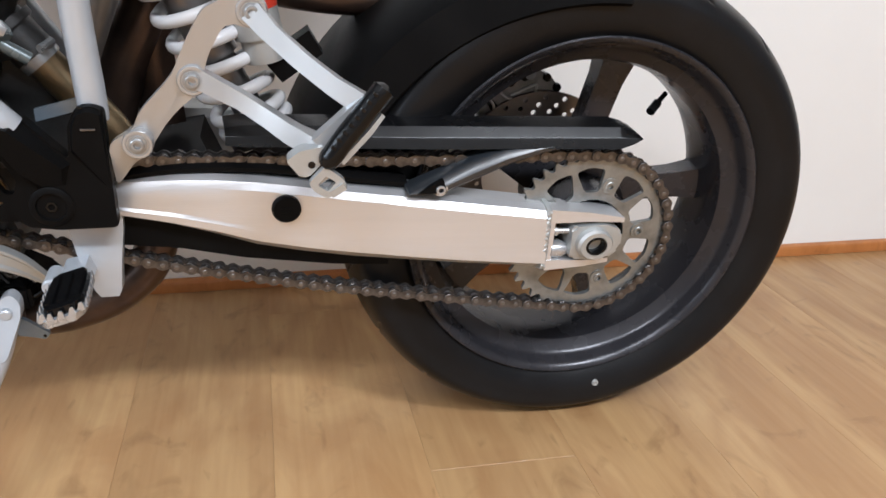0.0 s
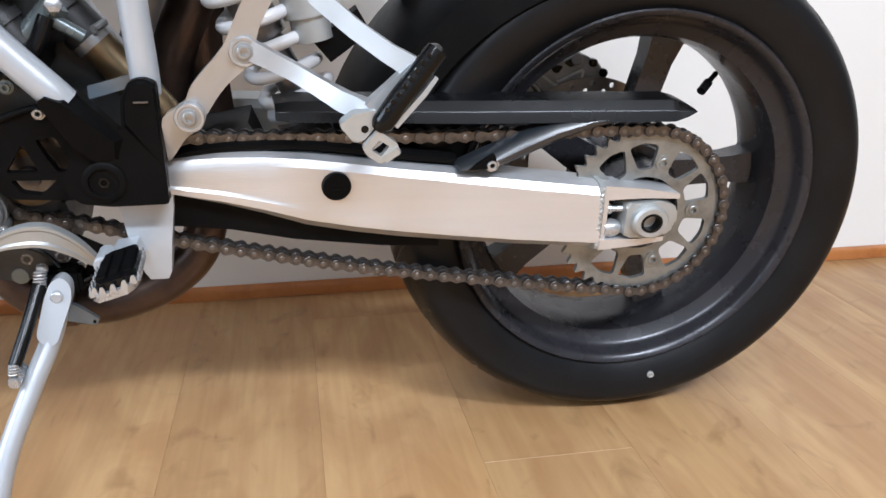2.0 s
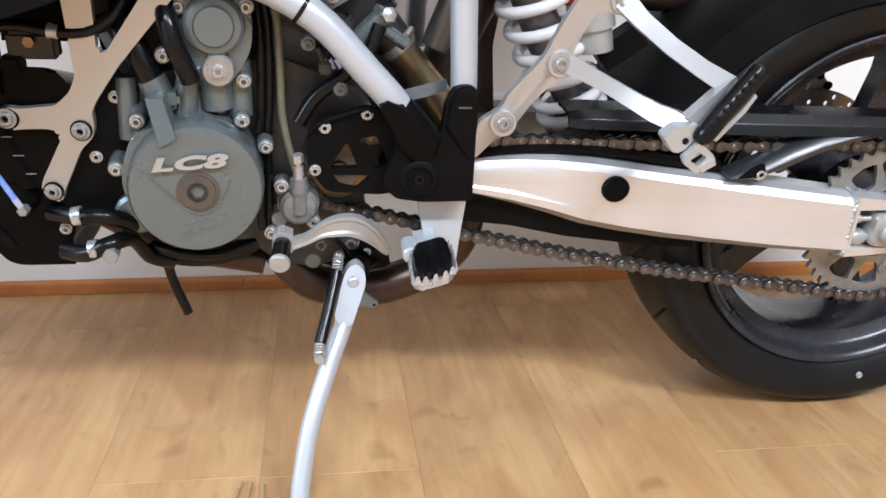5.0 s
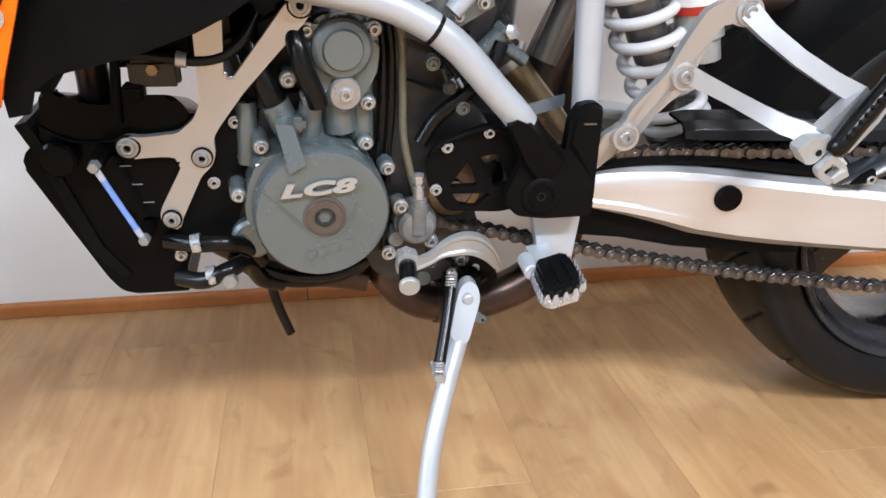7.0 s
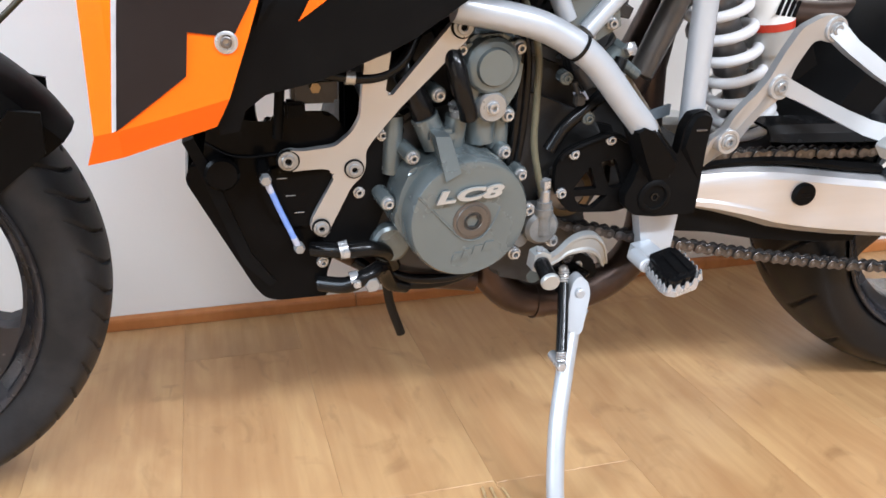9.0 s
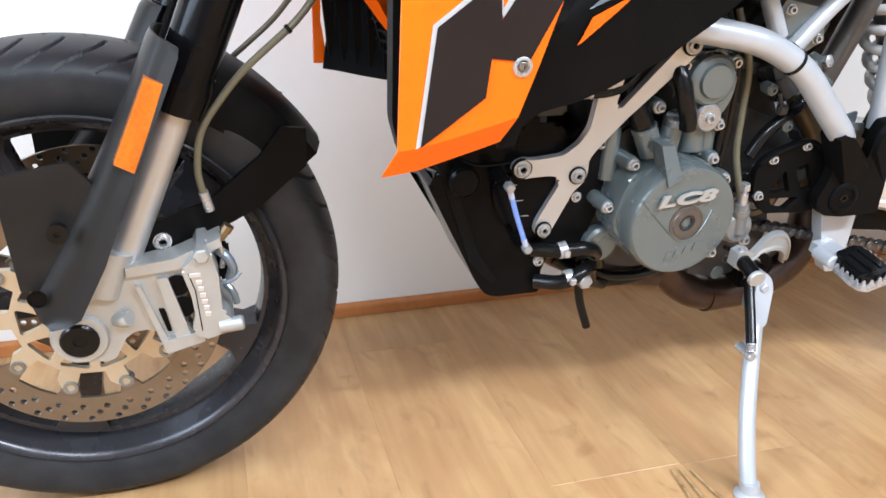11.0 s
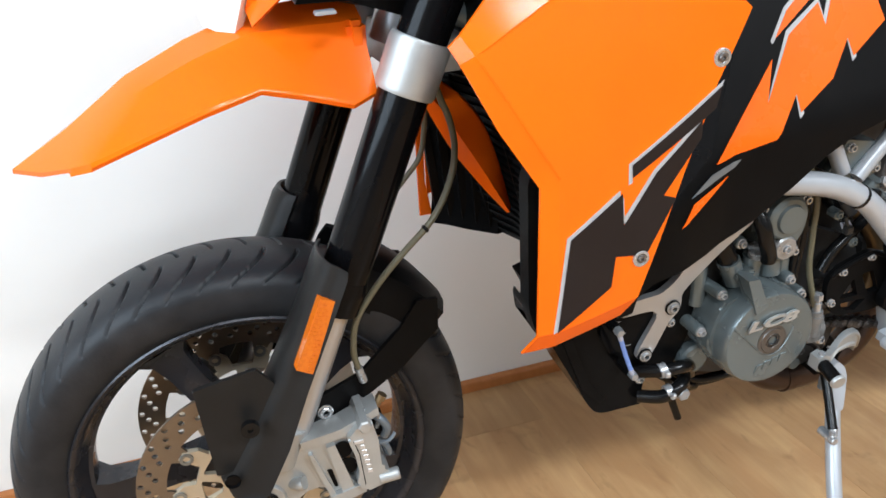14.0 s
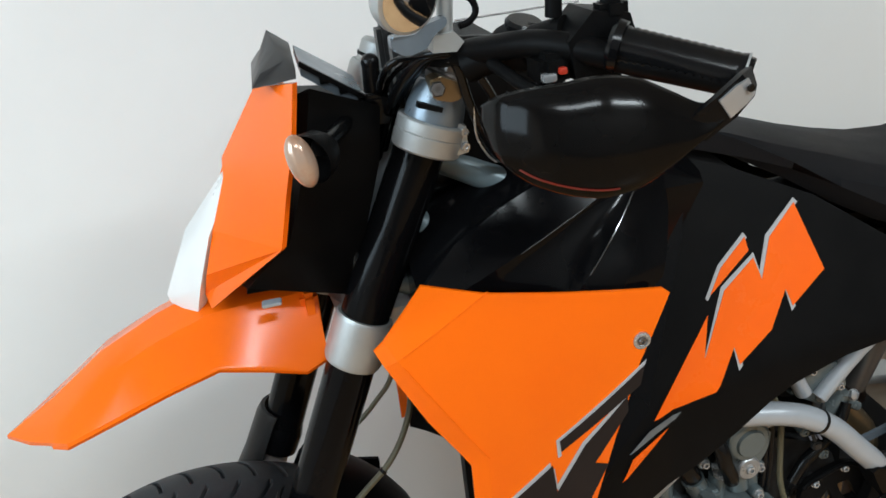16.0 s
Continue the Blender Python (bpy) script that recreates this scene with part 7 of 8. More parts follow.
# black block added in place of the deep shade behind the radiator
part("dark_fill", bevelled(loft([[(u, v, w) for u, w in ((-1.10, 0.63), (-1.07, 0.58), (-1.0, 0.58), (-0.98, 0.82), (-1.12, 0.82))] for v in (-0.15, 0.10)]), 0.012), M_PLASTIC, bike, "black block standing in for the shade behind the radiator")
# orange blade in front of the radiator, folded along its length, and its leg on the far side
BLADE_UP = smooth_path([(-1.262, -0.010, 0.775), (-1.2341, -0.015, 0.7621), (-1.2006, -0.018, 0.7257), (-1.180, -0.018, 0.6822), (-1.1659, -0.018, 0.6302), (-1.1557, -0.018, 0.5851)], 5)
BLADE_FOLD = smooth_path([(-1.262, -0.030, 0.762), (-1.2460, -0.034, 0.7390), (-1.2200, -0.036, 0.6930), (-1.1990, -0.036, 0.6560), (-1.1770, -0.034, 0.6150), (-1.1600, -0.026, 0.5850)], 5)
BLADE_LOW = smooth_path([(-1.266, -0.018, 0.752), (-1.2534, -0.022, 0.7219), (-1.2320, -0.024, 0.6800), (-1.2110, -0.024, 0.6480), (-1.1860, -0.022, 0.6130), (-1.1625, -0.022, 0.5830)], 5)
ins = part("inner_shroud", loft([[tuple(a), tuple(b), tuple(c), (c[0] + 0.003, c[1] + 0.006, c[2]), (b[0] + 0.003, b[1] + 0.006, b[2]), (a[0] + 0.003, a[1] + 0.006, a[2])] for a, b, c in zip(BLADE_UP, BLADE_FOLD, BLADE_LOW)]), M_ORANGE, bike, "orange inner blade in front of the radiator")
part("shroud_leg", bevelled(loft([[(u, v, w) for u, w in ((-1.2145, 0.7100), (-1.2374, 0.6509), (-1.2394, 0.5944), (-1.2404, 0.5256), (-1.2216, 0.5252), (-1.2294, 0.5805), (-1.2271, 0.6336), (-1.2030, 0.6749))] for v in (0.138, 0.143)]), 0.001), M_ORANGE, ins, "orange edge of the far shroud")
part("shroud_bridge", bevelled(loft([[(-1.262, 0.0, 0.775), (-1.266, 0.0, 0.745), (-1.262, 0.005, 0.745), (-1.258, 0.005, 0.775)], [(-1.236, 0.06, 0.745), (-1.243, 0.06, 0.715), (-1.239, 0.065, 0.715), (-1.232, 0.065, 0.745)], [(-1.208, 0.135, 0.712), (-1.216, 0.135, 0.680), (-1.212, 0.14, 0.680), (-1.204, 0.14, 0.712)]]), 0.001), M_ORANGE, ins)

# upper clamp of the near leg: two turned rings, a tapered body with a slot, cap and pinch bolt
RAKE = Vector((0.379, 0.0, 0.926)).normalized()
CLAMP = Vector((-1.188, -0.108, 1.026))
uc = part("upper_clamp_ring", turned([(0, 0), (0.0350, 0), (0.0368, 0.002), (0.0368, 0.0185), (0.0360, 0.0195), (0.0372, 0.0205), (0.0372, 0.032), (0.0355, 0.034), (0, 0.034)], CLAMP, RAKE, 48), M_ALU_CAST, fork, "silver upper clamp")
part("clamp_body", turned([(0, 0.033), (0.0310, 0.033), (0.0310, 0.044), (0.0290, 0.056), (0.0262, 0.072), (0.0245, 0.0745), (0, 0.0745)], CLAMP, RAKE, 40), M_BLUESTEEL, uc, "bluish clamp body")
part("fork_cap", merged(turned([(0, 0.074), (0.0200, 0.074), (0.0205, 0.082), (0.0185, 0.085), (0, 0.085)], CLAMP, RAKE, 32), turned([(0, 0.085), (0.010, 0.085), (0.010, 0.092), (0, 0.092)], CLAMP, RAKE, 6)), M_STEEL_DARK, uc, "dark steel fork cap")
part("clamp_slot", bar_between([(-1.1943, -0.1355, 1.0825, 0.0026, 0.005), (-1.1700, -0.1355, 1.0730, 0.0026, 0.005)]), M_PLASTIC, uc)
part("pinch_lug", bevelled(loft([[(u, v, w) for u, w in ((-1.160, 1.020), (-1.158, 1.056), (-1.146, 1.050), (-1.146, 1.022))] for v in (-0.130, -0.100)]), 0.004, 3), M_ALU_CAST, uc)
parts("pinch_bolt", [turned([(0, 0), (0.0045, 0), (0.0045, 0.004), (0.0025, 0.004), (0.0025, 0.002), (0, 0.002)], (-1.150, -0.131, w), (0.35, -1, 0), 14) for w in (1.029, 1.045)], M_STEEL, uc)
part("adjuster_block", plate(rounded([(-1.1806, 1.1057), (-1.1702, 1.1083), (-1.1494, 1.0983), (-1.1486, 1.0851), (-1.1581, 1.0801), (-1.1787, 1.0867)], 0.003), -0.146, -0.120, 0.002, 2), M_BRASS, uc, "brown adjuster block")
part("adjuster_nut", turned([(0, 0), (0.0080, 0), (0.0080, 0.006), (0.0068, 0.0075), (0.0035, 0.0075), (0.0035, 0.004), (0, 0.004)], (-1.1735, -0.145, 1.0965), (-0.15, -1, 0.15), 6), M_STEEL_DARK, uc)

# ---- bodywork ----
AS_DRAWN = True


def v_panel(u, w):
    return -0.238 + 0.5 * (u + 1.1) ** 2 + 0.6 * max(0.0, w - 0.72) ** 2


PANEL = [(-1.283, 0.852), (-1.224, 0.912), (-1.167, 0.901), (-0.973, 0.864), (-0.965, 0.857), (-1.007, 0.787), (-1.039, 0.703), (-1.070, 0.610), (-1.0896, 0.5559), (-1.0960, 0.5400), (-1.1022, 0.5272), (-1.1320, 0.5178), (-1.1584, 0.5095), (-1.200, 0.4955), (-1.217, 0.490), (-1.206, 0.522), (-1.202, 0.703), (-1.241, 0.766)]


def panel_shape(u, w):
    """The main face, with facets folded in along the front edge, the top corner and the lower edge."""
    v = v_panel(u, w)
    d1 = (u + 1.262) * 0.86 - (0.845 - w) * 0.51 if w > 0.713 else (u + 1.184) * 0.86 + 0.010 - 0.0094
    v += 0.38 * max(0.0, -d1)
    d2 = (w - 0.845) - (u + 1.262) * 0.575
    v += 0.35 * max(0.0, d2)
    d3 = 0.5559 + (u + 1.0896) * 0.2767 - w
    v += 0.55 * max(0.0, d3)
    return v


# the fold lines of the front edge and the top corner
FOLDS = (((-1.262, 0.845), (-1.1837, 0.713)), ((-1.262, 0.845), (-1.162, 0.9025)), ((-1.1847, 0.713), (-1.1847, 0.50)), ((-1.0896, 0.5559), (-1.1847, 0.5296)))


def mirrored(bm):
    bmesh.ops.scale(bm, vec=(1, -1, 1), verts=bm.verts[:])
    bmesh.ops.reverse_faces(bm, faces=bm.faces[:])
    return bm


pan = part("side_panel", sheet(PANEL, panel_shape, 0.004, 0.012, 0.0, FOLDS), M_ORANGE, bike, "glossy orange plastic tank shroud", 14)
for (ua, wa), (ub, wb) in FOLDS[:2]:
    part("fold_edge", sweep([(ua + (ub - ua) * k / 16, panel_shape(ua + (ub - ua) * k / 16, wa + (wb - wa) * k / 16) - 0.0002, wa + (wb - wa) * k / 16) for k in range(1, 17)], 0.0009, 8), M_ORANGE, pan)
part("far_side_panel", mirrored(sheet([p for p in PANEL if p[1] > 0.521], panel_shape, 0.004, 0.03)), M_ORANGE, bike, "orange shroud on the far side", 18)


def decal(outline, lift, material, parent, vf, name):
    return part(name, sheet(outline, vf, 0.0006, 0.010, lift), material, parent, "", 30)


# charcoal graphic areas with grey edging on the shroud
BIG = [(-1.172, 0.643), (-1.115, 0.687), (-1.112, 0.649), (-1.076, 0.704), (-1.024, 0.752), (-1.024, 0.733), (-1.066, 0.676), (-1.050, 0.670), (-1.083, 0.609), (-1.120, 0.614), (-1.124, 0.577), (-1.186, 0.530)]
EDGE = [(-1.176, 0.645), (-1.1175, 0.691), (-1.1145, 0.654), (-1.079, 0.7075), (-1.021, 0.760), (-1.024, 0.748), (-1.074, 0.699), (-1.110, 0.645), (-1.113, 0.682), (-1.169, 0.640), (-1.183, 0.533), (-1.190, 0.528)]
decal(EDGE, 0.0009, M_DECAL_GREY, pan, panel_shape, "graphic_edge")
decal(BIG, 0.0018, M_DECAL, pan, panel_shape, "graphic")
decal([(-1.105, 0.717), (-1.002, 0.784), (-1.008, 0.762), (-1.104, 0.703)], 0.0018, M_DECAL, pan, panel_shape, "graphic")
decal([(-1.109, 0.7185), (-0.999, 0.790), (-1.002, 0.782), (-1.1045, 0.714), (-1.104, 0.697), (-1.108, 0.695)], 0.0009, M_DECAL_GREY, pan, panel_shape, "graphic_edge")
for u, w in ((-1.003, 0.813), (-1.089, 0.605)):
    vb = panel_shape(u, w)
    part("panel_grommet", lathe([(0, vb + 0.003), (0.0098, vb + 0.003), (0.0098, vb - 0.002), (0.0082, vb - 0.0028), (0.0066, vb - 0.0028), (0.0066, vb - 0.001), (0, vb - 0.001)], u, w, 28), M_STEEL, pan, "steel cup washer")
    part("panel_bolt", bolt_head(u, vb - 0.001, w, 0.0042, 0.003, 1.2), M_STEEL_DARK, pan)


def v_side(u, w):
    f = min(1.0, max(0.0, (u + 1.02) / 0.07))
    return max(-0.1545 - 0.03 * (u + 0.8) + 0.43 * (w - 0.8), -0.215 + 0.022 * f)


SIDE = [(-0.968, 0.86), (-0.925, 0.93), (-0.885, 0.958), (-0.857, 0.96), (-0.821, 0.931), (-0.728, 0.887), (-0.646, 0.828), (-0.56, 0.79), (-0.58, 0.745), (-0.659, 0.712), (-0.722, 0.703), (-0.787, 0.681), (-0.821, 0.662), (-0.861, 0.631), (-0.912, 0.596), (-0.940, 0.582), (-0.980, 0.569), (-1.012, 0.562), (-1.040, 0.556), (-1.057, 0.552), (-1.076, 0.538), (-1.082, 0.519), (-1.100, 0.516), (-1.102, 0.545), (-1.075, 0.61), (-1.037, 0.703), (-1.005, 0.787)]
sd = part("rear_side_panel", sheet(SIDE, v_side, 0.005, 0.016), M_PLASTIC, bike, "black side panel running under the seat", 25)
part("far_rear_panel", mirrored(sheet(SIDE, v_side, 0.005, 0.05)), M_PLASTIC, bike, "black side panel on the far side", 25)
MARK = [(-0.757, 0.884), (-0.734, 0.806), (-0.782, 0.773), (-0.787, 0.793), (-0.814, 0.752), (-0.861, 0.722), (-0.864, 0.742), (-0.895, 0.696), (-0.977, 0.682), (-0.889, 0.781), (-0.903, 0.734), (-0.863, 0.804), (-0.820, 0.833), (-0.814, 0.808), (-0.795, 0.852)]
decal([(-0.7565, 0.889), (-0.7515, 0.884), (-0.791, 0.850), (-0.8135, 0.801), (-0.8195, 0.802), (-0.821, 0.829), (-0.860, 0.801), (-0.8985, 0.728), (-0.905, 0.731), (-0.866, 0.808), (-0.8185, 0.8385), (-0.8145, 0.818), (-0.7995, 0.8545)], 0.0009, M_DECAL_GREY, sd, v_side, "graphic_edge")
decal(MARK, 0.0018, M_DECAL_ORANGE, sd, v_side, "graphic")
for pts in ([(-0.784, 0.767), (-0.778, 0.772), (-0.7825, 0.796), (-0.788, 0.7955)], [(-0.863, 0.715), (-0.857, 0.720), (-0.8595, 0.744), (-0.865, 0.7445)], [(-0.8265, 0.862), (-0.8225, 0.8555), (-0.861, 0.827), (-0.885, 0.796), (-0.8875, 0.799), (-0.865, 0.832)]):
    decal(pts, 0.0009, M_DECAL_GREY, sd, v_side, "graphic_edge")
decal([(-0.826, 0.857), (-0.824, 0.842), (-0.881, 0.802), (-0.862, 0.829)], 0.0018, M_DECAL_ORANGE, sd, v_side, "graphic")
decal([(-1.025, 0.618), (-1.010, 0.644), (-0.957, 0.663), (-0.978, 0.648)], 0.0018, M_DECAL_ORANGE, sd, v_side, "graphic")
decal([(-1.014, 0.652), (-0.985, 0.672), (-0.940, 0.680), (-0.948, 0.671), (-0.975, 0.664)], 0.0018, M_BLUESTEEL, sd, v_side, "graphic")
part("panel_strip", sheet([(-0.966, 0.850), (-0.925, 0.905), (-0.895, 0.905), (-0.905, 0.870), (-0.985, 0.695), (-1.030, 0.660), (-1.062, 0.615), (-1.035, 0.700), (-1.003, 0.785)], lambda u, w: v_side(u, w) - 0.007, 0.008, 0.02), M_GLOSS, sd, "glossy black trim strip", 30)


# glossy black fuel tank, lofted along u
def tank_ring(u, wt, wb, half, shoulder, crease):
    """Half widths at the belt, the shoulder and the top."""
    pts = [(-half, wb), (-half * 1.0, wb + (crease - wb) * 0.9), (-half * 0.93, crease), (-shoulder, crease + (wt - crease) * 0.62), (-shoulder * 0.6, wt - 0.006), (0, wt)]
    pts += [(-v, w) for v, w in reversed(pts[:-1])]
    return [(u, v, w) for v, w in pts]


part("fuel_tank", bevelled(loft([tank_ring(-1.222, 0.921, 0.80, 0.138, 0.069, 0.885), tank_ring(-1.18, 0.951, 0.80, 0.163, 0.095, 0.892), tank_ring(-1.11, 0.986, 0.80, 0.172, 0.112, 0.905), tank_ring(-1.03, 1.011, 0.80, 0.168, 0.112, 0.935),
     tank_ring(-0.965, 1.011, 0.80, 0.155, 0.103, 0.962), tank_ring(-0.925, 1.001, 0.80, 0.129, 0.090, 0.950), tank_ring(-0.86, 0.971, 0.80, 0.099, 0.073, 0.935)]), 0.006, 3, 18), M_GLOSS, bike, "glossy black fuel tank", 30)


CREASE_A, CREASE_B = ((-1.115, 0.922), (-1.020, 0.958)), ((-1.048, 0.890), (-0.945, 0.985))


def beyond(line_uw, u, w):
    """Signed distance from a crease, plus above it."""
    (ua, wa), (ub, wb) = line_uw
    d = math.hypot(ub - ua, wb - wa)
    return ((ub - ua) * (w - wa) - (wb - wa) * (u - ua)) / d


def eased(x):
    """Rises like x above zero, with a soft start."""
    return 0.5 * (x + math.sqrt(x * x + 0.0005))


def wing_v(u, w):
    v = -0.2135 + 0.62 * eased(w - 0.885) + 0.35 * eased(u + 1.0) + 0.10 * eased(-1.10 - u)
    below, above = -beyond(CREASE_A, u, w), beyond(CREASE_B, u, w)
    if below > 0 and above > 0:
        v += 0.013 * (1 - math.exp(-above / 0.012)) * (1 - math.exp(-below / 0.020))
    return v


WING = [(-1.222, 0.905), (-1.180, 0.940), (-1.120, 0.968), (-1.030, 1.000), (-0.965, 1.005), (-0.930, 0.985), (-0.938, 0.930), (-0.962, 0.866), (-0.975, 0.858), (-1.10, 0.880)]
tw = part("tank_wing", sheet(WING, wing_v, 0.006, 0.004, 0.0, (CREASE_A, CREASE_B)), M_GLOSS, bike, "glossy black tank side with sharp creases", 17)
# thin shiny rods added along the creases to draw their highlights
for (ua, wa), (ub, wb) in (CREASE_A, CREASE_B):
    part("crease_edge", sweep([(ua + (ub - ua) * k / 20, wing_v(ua + (ub - ua) * k / 20, wa + (wb - wa) * k / 20) - 0.0006, wa + (wb - wa) * k / 20) for k in range(21)], [0.0009 * min(1.0, (20 - k) / 5 + 0.05) for k in range(21)], 8), M_HIGHLIGHT, tw)


def seat_ring(u, wt, wb, half):
    pts = [(-half * 0.85, wb), (-half, wb + 0.025), (-half * 0.97, wt - 0.030), (-half * 0.75, wt - 0.008), (0, wt)]
    pts += [(-v, w) for v, w in reversed(pts[:-1])]
    return [(u, v, w) for v, w in pts]


SEAT = ((-0.93, 0.998, 0.977, 0.080), (-0.88, 0.997, 0.972, 0.100), (-0.82, 0.979, 0.944, 0.112), (-0.76, 0.956, 0.910, 0.122), (-0.70, 0.935, 0.870, 0.130), (-0.64, 0.913, 0.836, 0.136), (-0.58, 0.895, 0.810, 0.140), (-0.52, 0.881, 0.792, 0.142), (-0.46, 0.877, 0.786, 0.140), (-0.36, 0.895, 0.795, 0.130), (-0.25, 0.925, 0.825, 0.115))
part("seat", bevelled(loft([seat_ring(*row) for row in SEAT]), 0.008, 3, 25), M_SEAT, bike, "long black vinyl seat", 35)
part("tail", bevelled(loft([[(u, v, w) for v, w in ((-h, b), (-h, t), (h, t), (h, b))] for u, b, t, h in ((-0.56, 0.70, 0.80, 0.11), (-0.35, 0.77, 0.82, 0.10), (-0.1, 0.84, 0.87, 0.07))]), 0.01), M_PLASTIC, bike, "black tail section under the seat")

AS_DRAWN = False
# orange beak over the wheel
def beak_ring(u, ridge, edge, half, droop=0.0):
    pts = [(-half, edge), (-half * 0.98, edge + 0.004), (-half * 0.50, ridge - (ridge - edge) * 0.22), (0, ridge)]
    pts += [(-v, w) for v, w in reversed(pts[:-1])]
    low = [(v * 0.97, w - 0.005) for v, w in reversed(pts)]
    return [(u + droop * (1 - abs(v) / max(half, 1e-6)), v, w) for v, w in pts + low]


beak = part("front_beak", loft([beak_ring(-1.672, 0.7445, 0.752, 0.060, -0.058), beak_ring(-1.652, 0.780, 0.763, 0.088, -0.020), beak_ring(-1.60, 0.829, 0.782, 0.092, -0.005), beak_ring(-1.54, 0.860, 0.802, 0.092), beak_ring(-1.478, 0.882, 0.819, 0.092), beak_ring(-1.43, 0.889, 0.806, 0.092), beak_ring(-1.380, 0.893, 0.790, 0.092), beak_ring(-1.352, 0.893, 0.800, 0.088)]), M_ORANGE, bike, "orange plastic front beak", 20)
part("beak_bracket", bevelled(box(-1.372, -1.350, -0.06, 0.06, 0.80, 0.872), 0.006), M_ORANGE, beak)


AS_DRAWN = True
# headlight mask: orange wings, white plate, dark screen
def wing(side):
    rows = [((-1.311, 0.128, 1.121), (-1.351, 0.001, 1.099)), ((-1.325, 0.150, 1.060), (-1.403, 0.001, 1.026)), ((-1.338, 0.156, 1.020), (-1.402, 0.052, 1.018)), ((-1.353, 0.162, 0.968), (-1.425, 0.064, 0.965))]
    lip = [((-1.353, 0.162, 0.968), (-1.425, 0.064, 0.965)), ((-1.3535, 0.1618, 0.9675), (-1.4440, 0.058, 0.9125)), ((-1.3540, 0.158, 0.9668), (-1.4542, 0.034, 0.8794)), ((-1.3545, 0.162, 0.9660), (-1.4500, 0.043, 0.8630))]
    low = loft([[(p[k][0] + d, side * (p[k][1] - d), p[k][2]) for p, d in [(q, 0.0) for q in lip] + [(q, 0.004) for q in reversed(lip)]] for k in (0, 1)])
    return merged(low, loft([[(a[0], side * a[1], a[2]), (b[0], side * b[1], b[2]), (b[0] + 0.004, side * (b[1] - 0.004), b[2]), (a[0] + 0.005, side * (a[1] - 0.005), a[2])] for a, b in rows]))


mask = part("headlight_mask", wing(-1), M_ORANGE, bike, "orange headlight mask with a white centre", 25)
part("far_wing", wing(1), M_ORANGE, mask)
part("mask_plate", bevelled(loft([[(-1.398, -0.044, 1.010), (-1.408, 0.0, 1.008), (-1.398, 0.044, 1.010), (-1.388, 0.04, 1.01), (-1.388, -0.04, 1.01)],
     [(-1.430, -0.067, 0.960), (-1.462, 0.0, 0.950), (-1.430, 0.067, 0.960), (-1.420, 0.055, 0.96), (-1.420, -0.055, 0.96)],
     [(-1.456, -0.046, 0.893), (-1.502, 0.0, 0.873), (-1.456, 0.046, 0.893), (-1.445, 0.03, 0.89), (-1.445, -0.03, 0.89)],
     [(-1.470, -0.026, 0.850), (-1.500, 0.0, 0.862), (-1.470, 0.026, 0.850), (-1.462, 0.02, 0.852), (-1.462, -0.02, 0.852)]]), 0.003), M_WHITE, mask, "white headlight plate")
part("mask_cheek", bevelled(loft([[(-1.296, -0.118, 1.112), (-1.312, -0.075, 1.098), (-1.235, -0.06, 1.075), (-1.225, -0.085, 1.075)], [(-1.312, -0.140, 1.050), (-1.330, -0.075, 1.045), (-1.245, -0.06, 1.015), (-1.235, -0.085, 1.015)], [(-1.344, -0.150, 0.968), (-1.385, -0.06, 0.955), (-1.275, -0.045, 0.935), (-1.265, -0.085, 0.93)], [(-1.400, -0.100, 0.905), (-1.42, -0.045, 0.895), (-1.305, -0.045, 0.865), (-1.295, -0.075, 0.862)]]), 0.004), M_PLASTIC, mask, "black cheek behind the mask")
part("mask_core", bevelled(loft([[(u, v, w) for u, w in ((-1.318, 1.080), (-1.25, 1.07), (-1.29, 0.88), (-1.405, 0.885))] for v in (-0.07, 0.07)]), 0.006), M_PLASTIC, mask)
part("screen", loft([[(-1.3256 + 0.16 * abs(v), v, 1.1570 - 0.33 * abs(v)), (-1.3045, v * 1.25, 1.1400 - 0.18 * abs(v)), (-1.306, v * 1.6, 1.122), (-1.351, v * 1.1, 1.112), (-1.3400, v * 1.03, 1.132 - 0.1 * abs(v))] for v in (-0.070, -0.045, -0.02, 0.0, 0.02, 0.045, 0.070)]), M_SCREEN, mask, "smoked grey fly screen", 50)
part("mask_gap_plate", bevelled(box(-1.390, -1.368, -0.098, -0.084, 0.876, 0.880), 0.001), M_SILVER, mask)
ind = part("indicator", turned([(0, 0), (0.014, 0.0), (0.022, 0.012), (0.0245, 0.026), (0.024, 0.031)], (-1.291, -0.170, 1.066), (-0.62, -0.75, -0.1), 32), M_PLASTIC, bike, "indicator with a clear amber lens")
part("indicator_lens", moved(ball((0, 0, 0), 0.0235, 28), Matrix.Translation((-1.317, -0.200, 1.065)) @ Matrix.Rotation(radians(-12), 4, "Y") @ Matrix.Diagonal((0.56, 0.60, 1.12, 1))), M_LENS, ind, "pale amber indicator lens")
part("indicator_stalk", hose([(-1.265, -0.10, 1.068), (-1.28, -0.14, 1.068), (-1.298, -0.178, 1.068)], 0.009, 12), M_RUBBER, ind)

# instruments, bars and controls
dash = part("instrument_panel", bevelled(loft([[(u, v, w) for u, w in ((-1.300, 1.116), (-1.299, 1.126), (-1.236, 1.080), (-1.242, 1.070))] for v in (-0.070, 0.070)]), 0.003), M_BLUESTEEL, bike, "flat instrument panel behind the screen")
part("dash_rim", bevelled(loft([[(u, v, w) for u, w in ((-1.301, 1.126), (-1.299, 1.131), (-1.237, 1.085), (-1.239, 1.080))] for v in (-0.074, -0.066)]), 0.001), M_PLASTIC, dash)
